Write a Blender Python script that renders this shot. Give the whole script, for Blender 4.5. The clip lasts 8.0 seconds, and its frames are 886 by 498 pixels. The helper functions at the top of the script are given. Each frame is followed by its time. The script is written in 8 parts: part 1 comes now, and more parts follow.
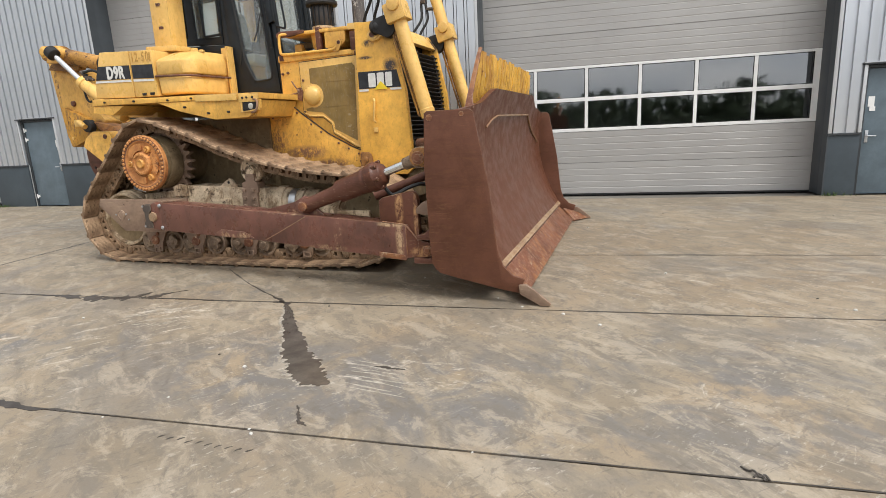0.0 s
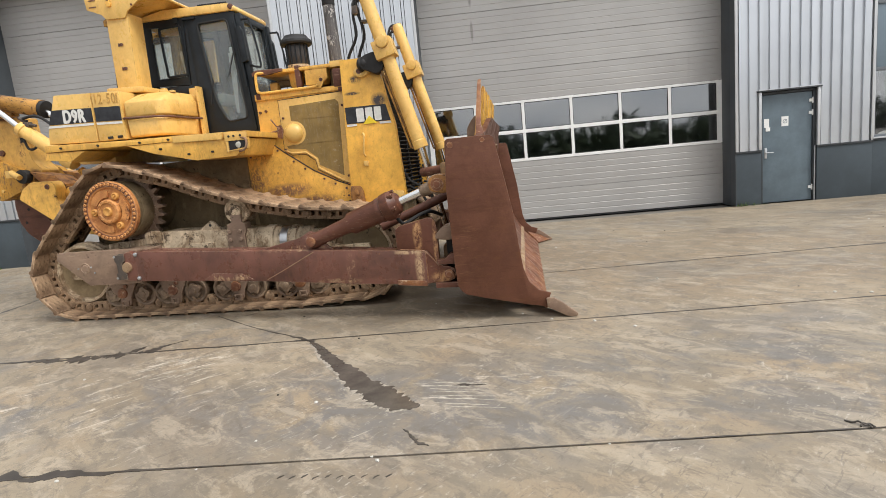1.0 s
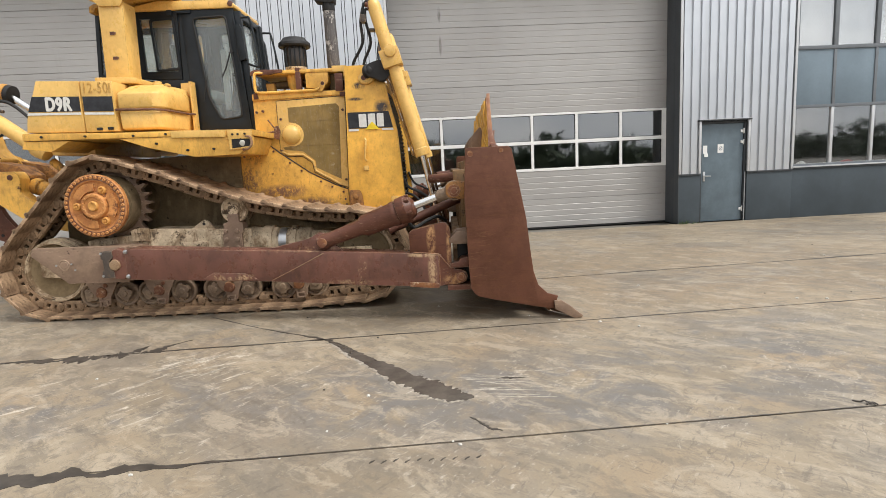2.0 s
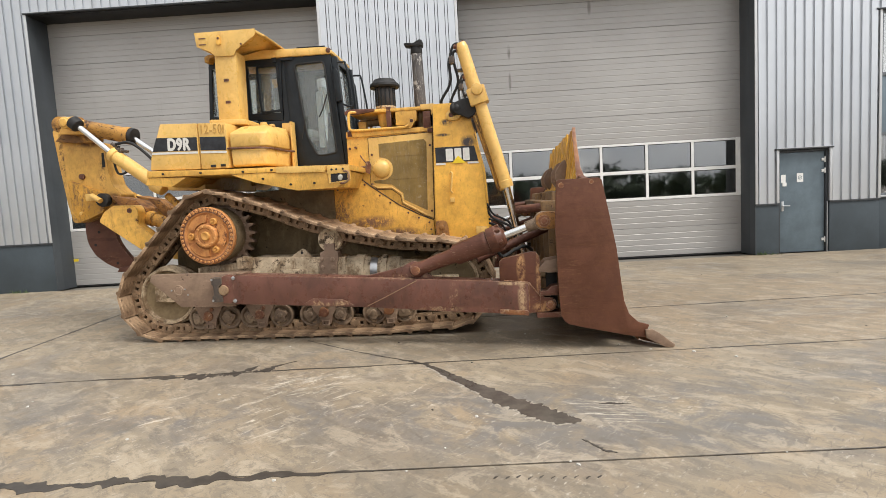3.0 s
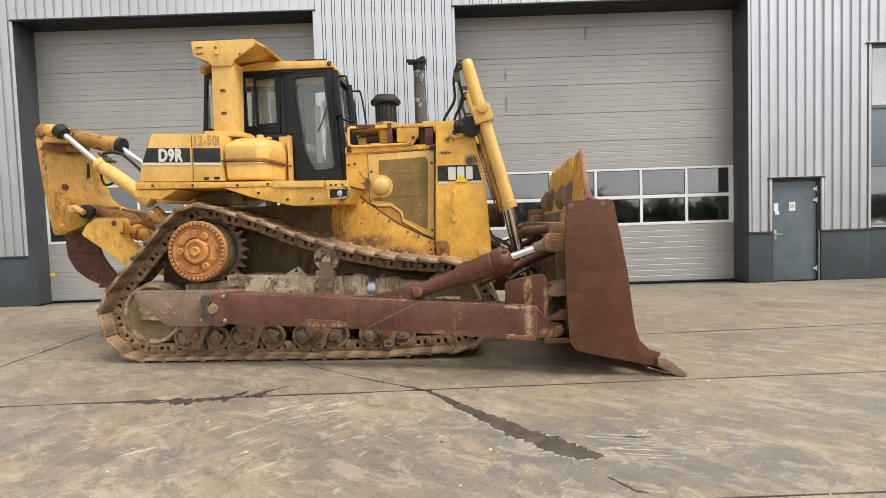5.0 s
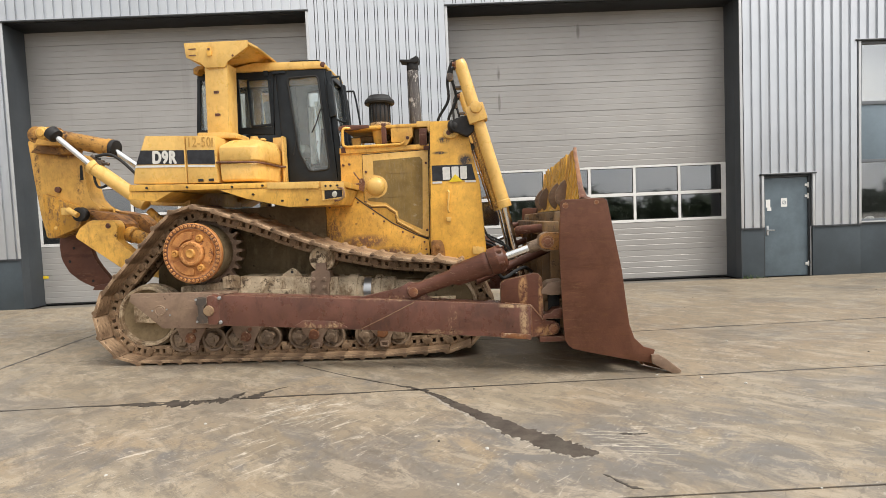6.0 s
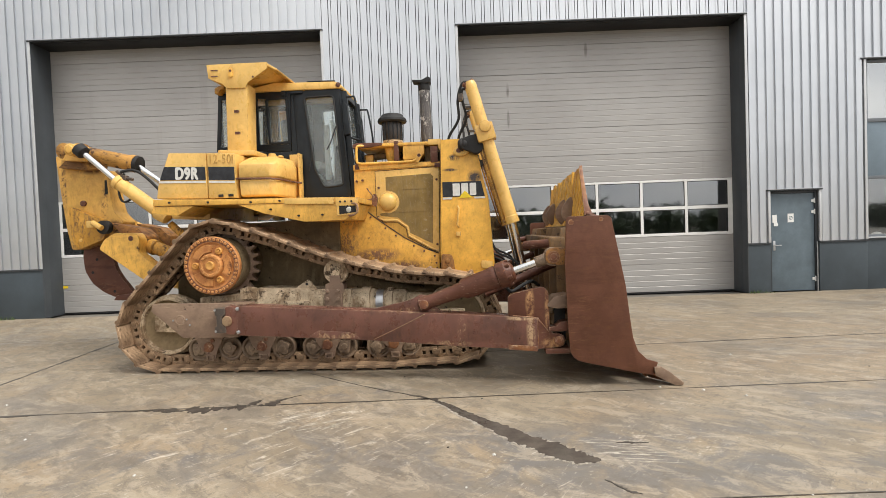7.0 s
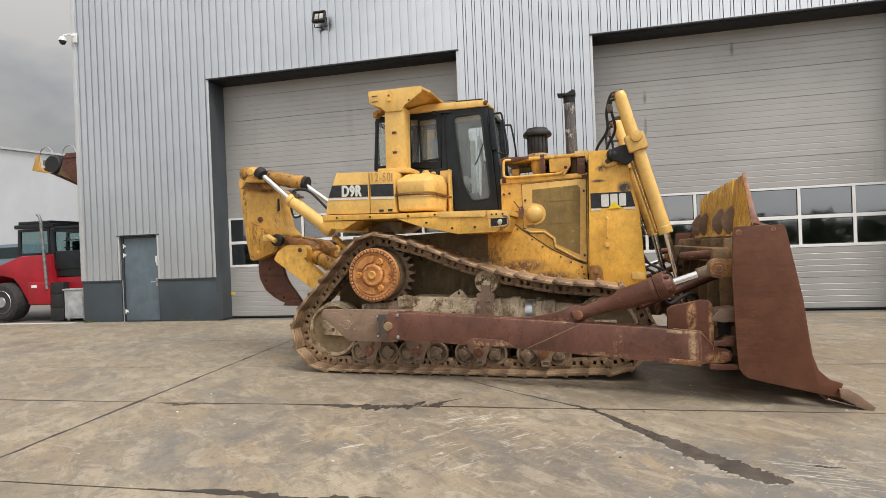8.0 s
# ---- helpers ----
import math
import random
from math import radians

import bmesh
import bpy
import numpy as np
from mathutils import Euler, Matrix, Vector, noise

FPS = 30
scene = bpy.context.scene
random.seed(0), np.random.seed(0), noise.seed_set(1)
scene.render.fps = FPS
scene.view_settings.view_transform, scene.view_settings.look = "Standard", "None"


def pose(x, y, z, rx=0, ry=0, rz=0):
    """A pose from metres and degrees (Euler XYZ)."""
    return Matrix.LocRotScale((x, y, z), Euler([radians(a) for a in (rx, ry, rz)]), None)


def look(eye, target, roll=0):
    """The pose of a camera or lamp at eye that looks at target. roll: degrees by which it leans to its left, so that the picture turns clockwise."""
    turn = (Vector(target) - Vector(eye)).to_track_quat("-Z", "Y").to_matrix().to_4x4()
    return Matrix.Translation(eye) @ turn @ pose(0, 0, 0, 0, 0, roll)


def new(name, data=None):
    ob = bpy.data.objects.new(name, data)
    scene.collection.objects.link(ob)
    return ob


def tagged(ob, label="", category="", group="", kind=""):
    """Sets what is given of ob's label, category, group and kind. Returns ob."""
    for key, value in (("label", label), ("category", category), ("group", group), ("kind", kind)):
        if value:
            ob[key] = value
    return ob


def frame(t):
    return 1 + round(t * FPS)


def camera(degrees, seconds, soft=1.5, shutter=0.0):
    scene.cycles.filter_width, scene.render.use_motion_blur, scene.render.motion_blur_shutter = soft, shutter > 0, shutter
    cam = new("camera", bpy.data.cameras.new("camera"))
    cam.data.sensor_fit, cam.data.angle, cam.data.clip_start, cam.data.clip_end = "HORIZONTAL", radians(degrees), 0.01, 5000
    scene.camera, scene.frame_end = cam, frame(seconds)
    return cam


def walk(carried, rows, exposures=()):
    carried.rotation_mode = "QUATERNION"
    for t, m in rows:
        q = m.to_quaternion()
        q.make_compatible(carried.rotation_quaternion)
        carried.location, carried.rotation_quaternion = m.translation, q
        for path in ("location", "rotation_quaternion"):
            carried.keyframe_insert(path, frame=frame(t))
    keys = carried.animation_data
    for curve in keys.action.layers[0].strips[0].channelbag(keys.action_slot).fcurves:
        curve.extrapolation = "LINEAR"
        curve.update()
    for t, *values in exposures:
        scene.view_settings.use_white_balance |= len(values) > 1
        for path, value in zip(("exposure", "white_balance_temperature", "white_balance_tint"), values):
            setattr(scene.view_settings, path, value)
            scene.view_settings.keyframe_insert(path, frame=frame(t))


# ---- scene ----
cam = camera(77.9, 8.0, soft=0.55)
PATH = [
    (0, (0.576, 0.409, 1.635), (0.055, 2.29, 1.198), -2.9),
    (0.5, (-0.004, 0.193, 1.621), (-0.368, 2.125, 1.253), -3.3),
    (1, (-0.556, 0.066, 1.588), (-0.724, 2.033, 1.267), -5.5),
    (1.2, (-0.768, 0.008, 1.593), (-0.894, 1.976, 1.261), -3.4),
    (2.3, (-1.651, -0.252, 1.619), (-1.501, 1.729, 1.385), -3.4),
    (2.5, (-1.731, -0.311, 1.637), (-1.597, 1.677, 1.458), -3.6),
    (3, (-1.894, -0.391, 1.625), (-1.962, 1.6, 1.45), -3.2),
    (3.5, (-2.037, -0.212, 1.597), (-2.168, 1.783, 1.538), -2.9),
    (4, (-2.113, -0.132, 1.591), (-2.199, 1.863, 1.481), -3.4),
    (4.5, (-2.127, -0.149, 1.597), (-2.139, 1.848, 1.502), -1.7),
    (6, (-2.132, -0.184, 1.621), (-2.115, 1.813, 1.516), -2.4),
    (6.5, (-2.149, -0.263, 1.662), (-2.132, 1.736, 1.587), -2.4),
    (7, (-2.142, -0.407, 1.656), (-2.156, 1.592, 1.596), -2.1),
    (7.5, (-2.209, -0.545, 1.669), (-2.504, 1.433, 1.636), -0.8),
    (8, (-2.567, -0.656, 1.675), (-2.991, 1.298, 1.672), -2.3),
]
EXPOSURES = [(0.0, 0.08, 6350, 10), (2.5, 0.14, 6520, 10), (6.5, 0.14, 6650, 10), (7.2, 0.10, 6650, 10), (8.0, 0.0, 6580, 10)]
walk(cam, [(t, look(eye, target, roll)) for t, eye, target, roll in PATH], EXPOSURES)

# ---- world and light: an overcast day ----
world = bpy.data.worlds.new("overcast_sky")
scene.world = world
world.use_nodes = True
wt = world.node_tree
wt.nodes.clear()
w_out = wt.nodes.new("ShaderNodeOutputWorld")
w_bg = wt.nodes.new("ShaderNodeBackground")
w_sky = wt.nodes.new("ShaderNodeTexSky")
w_sky.sky_type, w_sky.sun_disc = "NISHITA", False
w_sky.sun_elevation, w_sky.sun_rotation = radians(55), radians(127)
w_sky.dust_density, w_sky.air_density = 3.0, 1.0
w_hsv = wt.nodes.new("ShaderNodeHueSaturation")
w_hsv.inputs["Saturation"].default_value = 0.12
w_geo = wt.nodes.new("ShaderNodeTexCoord")
w_map = wt.nodes.new("ShaderNodeMapping")
w_map.inputs["Scale"].default_value = (2.2, 2.2, 3.6)
w_noise = wt.nodes.new("ShaderNodeTexNoise")
w_noise.inputs["Scale"].default_value, w_noise.inputs["Detail"].default_value = 2.2, 6.0
w_ramp = wt.nodes.new("ShaderNodeValToRGB")
w_ramp.color_ramp.elements[0].position, w_ramp.color_ramp.elements[0].color = 0.40, (9.0, 9.4, 9.9, 1)
w_ramp.color_ramp.elements[1].position, w_ramp.color_ramp.elements[1].color = 0.60, (13.0, 12.9, 12.8, 1)
w_mix = wt.nodes.new("ShaderNodeMix")
w_mix.data_type = "RGBA"
w_mix.inputs["Factor"].default_value = 0.8
wt.links.new(w_sky.outputs[0], w_hsv.inputs["Color"])
wt.links.new(w_geo.outputs["Generated"], w_map.inputs[0])
wt.links.new(w_map.outputs[0], w_noise.inputs["Vector"])
wt.links.new(w_noise.outputs[0], w_ramp.inputs[0])
wt.links.new(w_hsv.outputs[0], w_mix.inputs["A"])
wt.links.new(w_ramp.outputs[0], w_mix.inputs["B"])
w_dot = wt.nodes.new("ShaderNodeVectorMath")
w_dot.operation = "DOT_PRODUCT"
w_dot.inputs[1].default_value = (0.32, -0.28, 0.905)
w_up = wt.nodes.new("ShaderNodeMapRange")
for key, value in (("From Min", -0.52), ("From Max", 1.0), ("To Min", 0.16), ("To Max", 1.85)):
    w_up.inputs[key].default_value = value
w_mul = wt.nodes.new("ShaderNodeVectorMath")
w_mul.operation = "SCALE"
wt.links.new(w_geo.outputs["Generated"], w_dot.inputs[0])
wt.links.new(w_dot.outputs["Value"], w_up.inputs["Value"])
wt.links.new(w_mix.outputs["Result"], w_mul.inputs[0])
wt.links.new(w_up.outputs[0], w_mul.inputs["Scale"])
wt.links.new(w_mul.outputs[0], w_bg.inputs["Color"])
w_bg.inputs["Strength"].default_value = 0.080
wt.links.new(w_bg.outputs[0], w_out.inputs["Surface"])

sun_data = bpy.data.lights.new("sun", "SUN")
sun_data.energy, sun_data.angle, sun_data.color = 2.7, radians(24), (1.0, 0.97, 0.92)
sun = new("sun", sun_data)
sun.matrix_world = look((7.0, -4.8, 12.4), (0, 0, 0))

# ---- materials ----
class Nodes:
    """A small builder for a Principled material."""

    def __init__(self, name):
        self.m = bpy.data.materials.new(name)
        self.m.use_nodes = True
        self.t = self.m.node_tree
        self.p = self.t.nodes["Principled BSDF"]
        self.at = self.n("ShaderNodeTexCoord").outputs["Object"]

    def n(self, kind, **values):
        node = self.t.nodes.new(kind)
        for key, value in values.items():
            node.inputs[key.replace("_", " ")].default_value = value
        return node

    def link(self, a, b):
        self.t.links.new(a, b)

    def world_at(self):
        self.at = self.n("ShaderNodeNewGeometry").outputs["Position"]

    def noise(self, scale, detail=5.0, rough=0.6, stretch=None, turn=0.0, distort=0.0):
        node = self.n("ShaderNodeTexNoise", Scale=scale, Detail=detail, Roughness=rough, Distortion=distort)
        source = self.at
        if stretch:
            mp = self.n("ShaderNodeMapping", Scale=tuple(1 / v for v in stretch), Rotation=(0, 0, radians(turn)))
            mp.vector_type = "TEXTURE"
            self.link(source, mp.inputs[0])
            source = mp.outputs[0]
        self.link(source, node.inputs["Vector"])
        return node.outputs[0]

    def ramp(self, value, low, high, a=0.0, b=1.0):
        node = self.n("ShaderNodeMapRange", From_Min=low, From_Max=high, To_Min=a, To_Max=b)
        self.link(value, node.inputs["Value"])
        return node.outputs[0]

    def times(self, a, b):
        node = self.n("ShaderNodeMath")
        node.operation = "MULTIPLY"
        self.link(a, node.inputs[0])
        if isinstance(b, float):
            node.inputs[1].default_value = b
        else:
            self.link(b, node.inputs[1])
        return node.outputs[0]

    def mix(self, factor, a, b, blend="MIX"):
        node = self.n("ShaderNodeMix")
        node.data_type, node.blend_type = "RGBA", blend
        for key, value in (("A", a), ("B", b)):
            if isinstance(value, tuple):
                node.inputs[key].default_value = (*value, 1)
            else:
                self.link(value, node.inputs[key])
        if isinstance(factor, float):
            node.inputs["Factor"].default_value = factor
        else:
            self.link(factor, node.inputs["Factor"])
        return node.outputs["Result"]

    def random_tint(self, colour, amount=0.15):
        info = self.n("ShaderNodeObjectInfo")
        v = self.ramp(info.outputs["Random"], 0, 1, 1 - amount, 1 + amount)
        node = self.n("ShaderNodeHueSaturation")
        self.link(v, node.inputs["Value"])
        self.link(colour, node.inputs["Color"])
        return node.outputs[0]

    def rubbed(self, radius=0.010, low=0.992, high=0.88):
        """1 on an edge or inner corner, 0 on the flat: rubbed wear plus painted edge highlights and crease shade."""
        node = self.n("ShaderNodeBevel", Radius=radius)
        node.samples = 4
        dot = self.n("ShaderNodeVectorMath")
        dot.operation = "DOT_PRODUCT"
        self.link(node.outputs[0], dot.inputs[0])
        self.link(self.n("ShaderNodeNewGeometry").outputs["Normal"], dot.inputs[1])
        on = self.ramp(dot.outputs["Value"], low, high)
        return self.times(on, self.ramp(self.noise(9.0, 8.0, 0.75), 0.40, 0.56))

    def spot(self, x, z, rx, rz, flat=False):
        """1 within an oval round (x, z), or (x, y) where it lies flat, falling to 0 at its rim."""
        mp = self.n("ShaderNodeMapping", Location=(-x / rx, -z / rz, 0) if flat else (-x / rx, 0, -z / rz), Scale=(1 / rx, 1 / rz, 0) if flat else (1 / rx, 0, 1 / rz))
        self.link(self.at, mp.inputs[0])
        node = self.n("ShaderNodeVectorMath")
        node.operation = "LENGTH"
        self.link(mp.outputs[0], node.inputs[0])
        return self.ramp(node.outputs["Value"], 0.45, 1.0, 1.0, 0.0)

    def bump(self, value, strength, distance=0.01):
        node = self.n("ShaderNodeBump", Strength=strength, Distance=distance)
        self.link(value, node.inputs["Height"])
        self.link(node.outputs[0], self.p.inputs["Normal"])

    def done(self, colour, rough, metal=0.0, gloss=0.5):
        self.p.inputs["Specular IOR Level"].default_value = gloss
        for key, value in (("Base Color", colour), ("Roughness", rough), ("Metallic", metal)):
            if isinstance(value, tuple):
                self.p.inputs[key].default_value = (*value, 1)
            elif isinstance(value, float):
                self.p.inputs[key].default_value = value
            else:
                self.link(value, self.p.inputs[key])
        return self.m


def plain(name, colour, rough=0.5, metal=0.0, vary=0.2, scale=6.0, bump=0.0, gloss=0.35):
    """A surface with two scales of soft variation."""
    k = Nodes(name)
    dark = tuple(c * (1 - vary) for c in colour)
    light = tuple(min(1.0, c * (1 + vary)) for c in colour)
    a = k.mix(k.ramp(k.noise(scale), 0.35, 0.65), dark, light)
    fine = k.noise(scale * 14, 3.0)
    a = k.mix(k.ramp(fine, 0.45, 0.75, 0.0, 0.35), a, dark)
    if bump:
        k.bump(fine, bump, 0.004)
    return k.done(a, rough, metal, gloss)


def worn_paint(name, colour, chip, dirt, chips=0.60, grime=0.5, rough=0.42, stretch=(3.0, 3.0, 0.5), fleck=0.62, gloss=0.35, fading=0.24, edge=None, scuff=None, spots_at=(), spot_colour=None, relief=0.3):
    """Paint with chips, streaks of rust and patches of dried mud."""
    k = Nodes(name)
    fade = k.mix(k.ramp(k.noise(2.2, 8.0, 0.68), 0.40, 0.60), tuple(c * (1 - fading) for c in colour), tuple(min(1, c * (1 + fading * 0.5)) for c in colour))
    film = k.ramp(k.noise(1.3, 11.0, 0.74, None, 0.0, 0.5), 0.50, 0.60, 0.0, grime)
    a = k.mix(film, fade, dirt)
    streak = k.ramp(k.noise(4.5, 10.0, 0.72, stretch), 0.53, 0.62, 0.0, grime)
    a = k.mix(streak, a, dirt)
    smear = k.ramp(k.noise(13.0, 10.0, 0.78, stretch), 0.53, 0.61, 0.0, grime * 0.8)
    a = k.mix(smear, a, tuple((p + q) / 2 for p, q in zip(dirt, chip)))
    spots = k.ramp(k.noise(7.0, 12.0, 0.78), chips, chips + 0.025)
    a = k.mix(spots, a, chip)
    specks = k.ramp(k.noise(34.0, 7.0, 0.75), fleck, fleck + 0.035, 0.0, 0.9)
    a = k.mix(specks, a, chip)
    if scuff:
        lines = k.times(k.ramp(k.noise(16.0, 9.0, 0.75, scuff[1], 12.0), 0.57, 0.63), k.ramp(k.noise(2.1, 6.0, 0.65), 0.47, 0.60, 0.0, scuff[2]))
        a = k.mix(lines, a, scuff[0])
    for x, z, rx, rz, low in spots_at:
        worn = k.ramp(k.noise(21.0, 12.0, 0.78, (1.0, 1.0, 0.7), 0.0, 0.4), low, low + 0.12)
        a = k.mix(k.times(worn, k.spot(x, z, rx, rz)), a, spot_colour)
    # Edge wear, with edge highlights and crease shade put into the same colour.
    if edge:
        a = k.mix(k.times(k.rubbed(), edge[1]), a, edge[0])
    k.bump(k.noise(30.0, 8.0, 0.75), relief, 0.006)
    return k.done(a, k.ramp(k.noise(6.0, 6.0, 0.7), 0.40, 0.60, rough - 0.08, rough + 0.2), 0.0, gloss)


YELLOW = (0.76, 0.475, 0.135)
RUSTY = (0.085, 0.034, 0.018)
M_yellow = worn_paint("yellow_paint", YELLOW, (0.13, 0.055, 0.024), (0.52, 0.275, 0.062), 0.662, 0.28, 0.33, (1.6, 1.6, 0.7), 0.672, 0.5, 0.12, (RUSTY, 0.75))
M_yellow_worn = worn_paint("chipped_yellow_paint", (0.81, 0.46, 0.095), (0.10, 0.042, 0.018), (0.40, 0.20, 0.05), 0.642, 0.42, 0.38, (1.8, 1.8, 0.6), 0.655, 0.4, 0.2, (RUSTY, 0.85))
M_yellow_dirty = worn_paint("muddy_yellow_paint", (0.58, 0.30, 0.052), (0.075, 0.036, 0.02), (0.185, 0.105, 0.05), 0.585, 0.85, 0.55, (2.0, 2.0, 0.8), 0.62, 0.3, 0.24, (RUSTY, 0.8))
M_guard = worn_paint("rust_streaked_yellow_bars", (0.76, 0.43, 0.07), (0.14, 0.05, 0.02), (0.40, 0.19, 0.045), 0.615, 0.75, 0.5, (2.5, 2.5, 0.35), 0.62, 0.3, 0.24, (RUSTY, 0.9))
M_hub = worn_paint("rusty_orange_paint", (0.56, 0.245, 0.075), (0.13, 0.042, 0.018), (0.33, 0.115, 0.038), 0.58, 0.8, 0.5, (1.0, 1.0, 1.0), 0.62, 0.35, 0.24, ((0.70, 0.40, 0.15), 0.75))
M_boss = worn_paint("greasy_yellow_boss", (0.62, 0.31, 0.08), (0.20, 0.07, 0.025), (0.44, 0.19, 0.05), 0.60, 0.6, 0.45, (1.0, 1.0, 1.0), 0.63)
PALE = (0.50, 0.37, 0.25)
M_rust = worn_paint("rusted_brown_steel", (0.122, 0.050, 0.033), (0.19, 0.075, 0.033), (0.055, 0.022, 0.014), 0.64, 0.6, 0.40, (0.5, 0.5, 2.2), 0.655, 0.26, 0.2, (PALE, 0.55), (PALE, (0.5, 0.5, 3.0), 0.42))
WEAR = [(0.41, 0.535, 0.10, 0.045, 0.49), (0.74, 0.525, 0.11, 0.04, 0.49), (0.58, 0.50, 0.28, 0.026, 0.47), (1.90, 0.425, 0.28, 0.04, 0.49), (2.04, 0.57, 0.06, 0.17, 0.52),
        (0.75, 0.70, 0.35, 0.14, 0.60), (1.45, 0.79, 0.5, 0.035, 0.50), (2.40, 0.60, 0.5, 0.20, 0.62), (2.79, 0.54, 0.055, 0.26, 0.43), (2.70, 0.70, 0.2, 0.03, 0.42)]
M_arm = worn_paint("rusted_push_arm_steel", (0.152, 0.061, 0.042), (0.20, 0.085, 0.036), (0.058, 0.024, 0.016), 0.65, 0.6, 0.31, (1.6, 1.6, 0.7), 0.665, 0.5, 0.2, (PALE, 0.7), (PALE, (0.5, 0.5, 3.0), 0.12), WEAR, (0.44, 0.29, 0.165))
M_bracket = worn_paint("rusted_bracket_steel", (0.118, 0.045, 0.027), (0.19, 0.075, 0.033), (0.055, 0.022, 0.014), 0.63, 0.7, 0.38, (0.5, 0.5, 2.2), 0.65, 0.24, 0.2, (PALE, 0.7), (PALE, (0.5, 0.5, 3.0), 0.30),
                       [(2.79, 0.86, 0.055, 0.24, 0.42), (2.97, 0.75, 0.03, 0.3, 0.46), (3.02, 0.42, 0.14, 0.08, 0.44)], (0.40, 0.22, 0.10))
M_blade = worn_paint("smooth_rusted_blade_steel", (0.125, 0.050, 0.029), (0.18, 0.078, 0.034), (0.084, 0.033, 0.017), 0.655, 0.7, 0.42, (0.35, 0.35, 1.8), 0.67, 0.26, 0.16, ((0.27, 0.15, 0.085), 0.6), ((0.23, 0.118, 0.06), (0.3, 0.3, 2.6), 0.4))
M_board = worn_paint("smooth_brown_moldboard_steel", (0.118, 0.046, 0.025), (0.15, 0.066, 0.035), (0.100, 0.039, 0.022), 0.80, 0.04, 0.36, (0.8, 0.8, 0.8), 0.80, 0.30, 0.03, relief=0.012)
M_rust_scraped = worn_paint("scraped_rusty_steel", (0.16, 0.062, 0.034), (0.46, 0.34, 0.23), (0.29, 0.125, 0.045), 0.605, 0.7, 0.42, (1.0, 1.0, 1.6), 0.64, 0.3, 0.24, (PALE, 0.7))
M_edge = worn_paint("ground_steel_edge", (0.32, 0.215, 0.125), (0.14, 0.062, 0.036), (0.24, 0.125, 0.07), 0.585, 0.8, 0.40, (0.6, 0.6, 1.4), 0.62)
DUST = (0.66, 0.50, 0.34)
M_mud = worn_paint("mud_caked_steel", (0.56, 0.44, 0.30), (0.085, 0.058, 0.036), (0.17, 0.108, 0.058), 0.56, 0.95, 0.65, (1.4, 1.4, 0.6), 0.60, 0.28, 0.34, (DUST, 0.8))
M_guard_plate = worn_paint("dull_brown_guard_steel", (0.215, 0.142, 0.100), (0.052, 0.029, 0.020), (0.29, 0.20, 0.135), 0.60, 0.6, 0.42, (0.6, 0.6, 1.5), 0.66, 0.3, 0.22, ((0.48, 0.36, 0.25), 0.7), (PALE, (0.5, 0.5, 3.0), 0.4))
M_roller = worn_paint("oily_rust_roller", (0.175, 0.118, 0.078), (0.035, 0.023, 0.016), (0.30, 0.215, 0.14), 0.59, 0.7, 0.42, (1.2, 1.2, 1.2), 0.60, 0.4, 0.3, (DUST, 0.6))
M_case = worn_paint("oily_dusty_casting", (0.16, 0.115, 0.064), (0.032, 0.024, 0.015), (0.24, 0.175, 0.10), 0.60, 0.8, 0.75, (1.5, 1.5, 0.7), 0.63, 0.2, 0.35)
M_side = worn_paint("yellow_side_with_mud_splash", (0.80, 0.435, 0.08), (0.10, 0.042, 0.018), (0.40, 0.19, 0.045), 0.62, 0.55, 0.40, (1.6, 1.6, 0.8), 0.64, 0.35, 0.2, (RUSTY, 0.8), None,
                    [(0.42, 1.50, 0.22, 0.30, 0.45), (0.52, 1.86, 0.14, 0.12, 0.46), (0.85, 1.38, 0.40, 0.11, 0.40), (1.20, 1.22, 0.40, 0.09, 0.40), (1.55, 1.09, 0.35, 0.07, 0.40)], (0.21, 0.105, 0.06))
M_front = worn_paint("sooty_orange_yellow_paint", (0.83, 0.455, 0.075), (0.11, 0.046, 0.02), (0.50, 0.235, 0.045), 0.64, 0.32, 0.36, (1.5, 1.5, 0.8), 0.65, 0.4, 0.2, (RUSTY, 0.85), None,
                     [(2.22, 2.37, 0.12, 0.10, 0.36), (2.22, 2.76, 0.12, 0.13, 0.34), (1.95, 2.64, 0.09, 0.05, 0.40), (1.90, 2.48, 0.11, 0.025, 0.38), (2.2, 1.13, 0.35, 0.05, 0.52)], (0.045, 0.032, 0.028))
M_muddy = worn_paint("mud_covered_yellow_paint", (0.20, 0.115, 0.05), (0.06, 0.035, 0.02), (0.16, 0.105, 0.06), 0.575, 0.9, 0.6, (1.4, 1.4, 0.7), 0.61)
M_clevis = worn_paint("rusty_yellow_clevis_paint", (0.36, 0.17, 0.05), (0.06, 0.03, 0.018), (0.15, 0.07, 0.034), 0.56, 0.9, 0.5, (1.2, 1.2, 1.2), 0.60, 0.3, 0.3, (RUSTY, 0.9))
# Rust stains; the first spot paints the shade below the tilt cylinder.
M_ripper = worn_paint("rusty_shaded_ripper_paint", (0.70, 0.40, 0.095), (0.10, 0.042, 0.018), (0.46, 0.225, 0.055), 0.65, 0.4, 0.40, (1.6, 1.6, 0.6), 0.645, 0.36, 0.2, (RUSTY, 0.9), None,
                      [(-3.45, 2.86, 0.30, 0.10, 0.40), (-3.92, 2.60, 0.05, 0.5, 0.47), (-3.30, 2.30, 0.07, 0.35, 0.49), (-3.65, 1.72, 0.34, 0.12, 0.43), (-3.15, 1.98, 0.16, 0.14, 0.38)], (0.13, 0.06, 0.03))
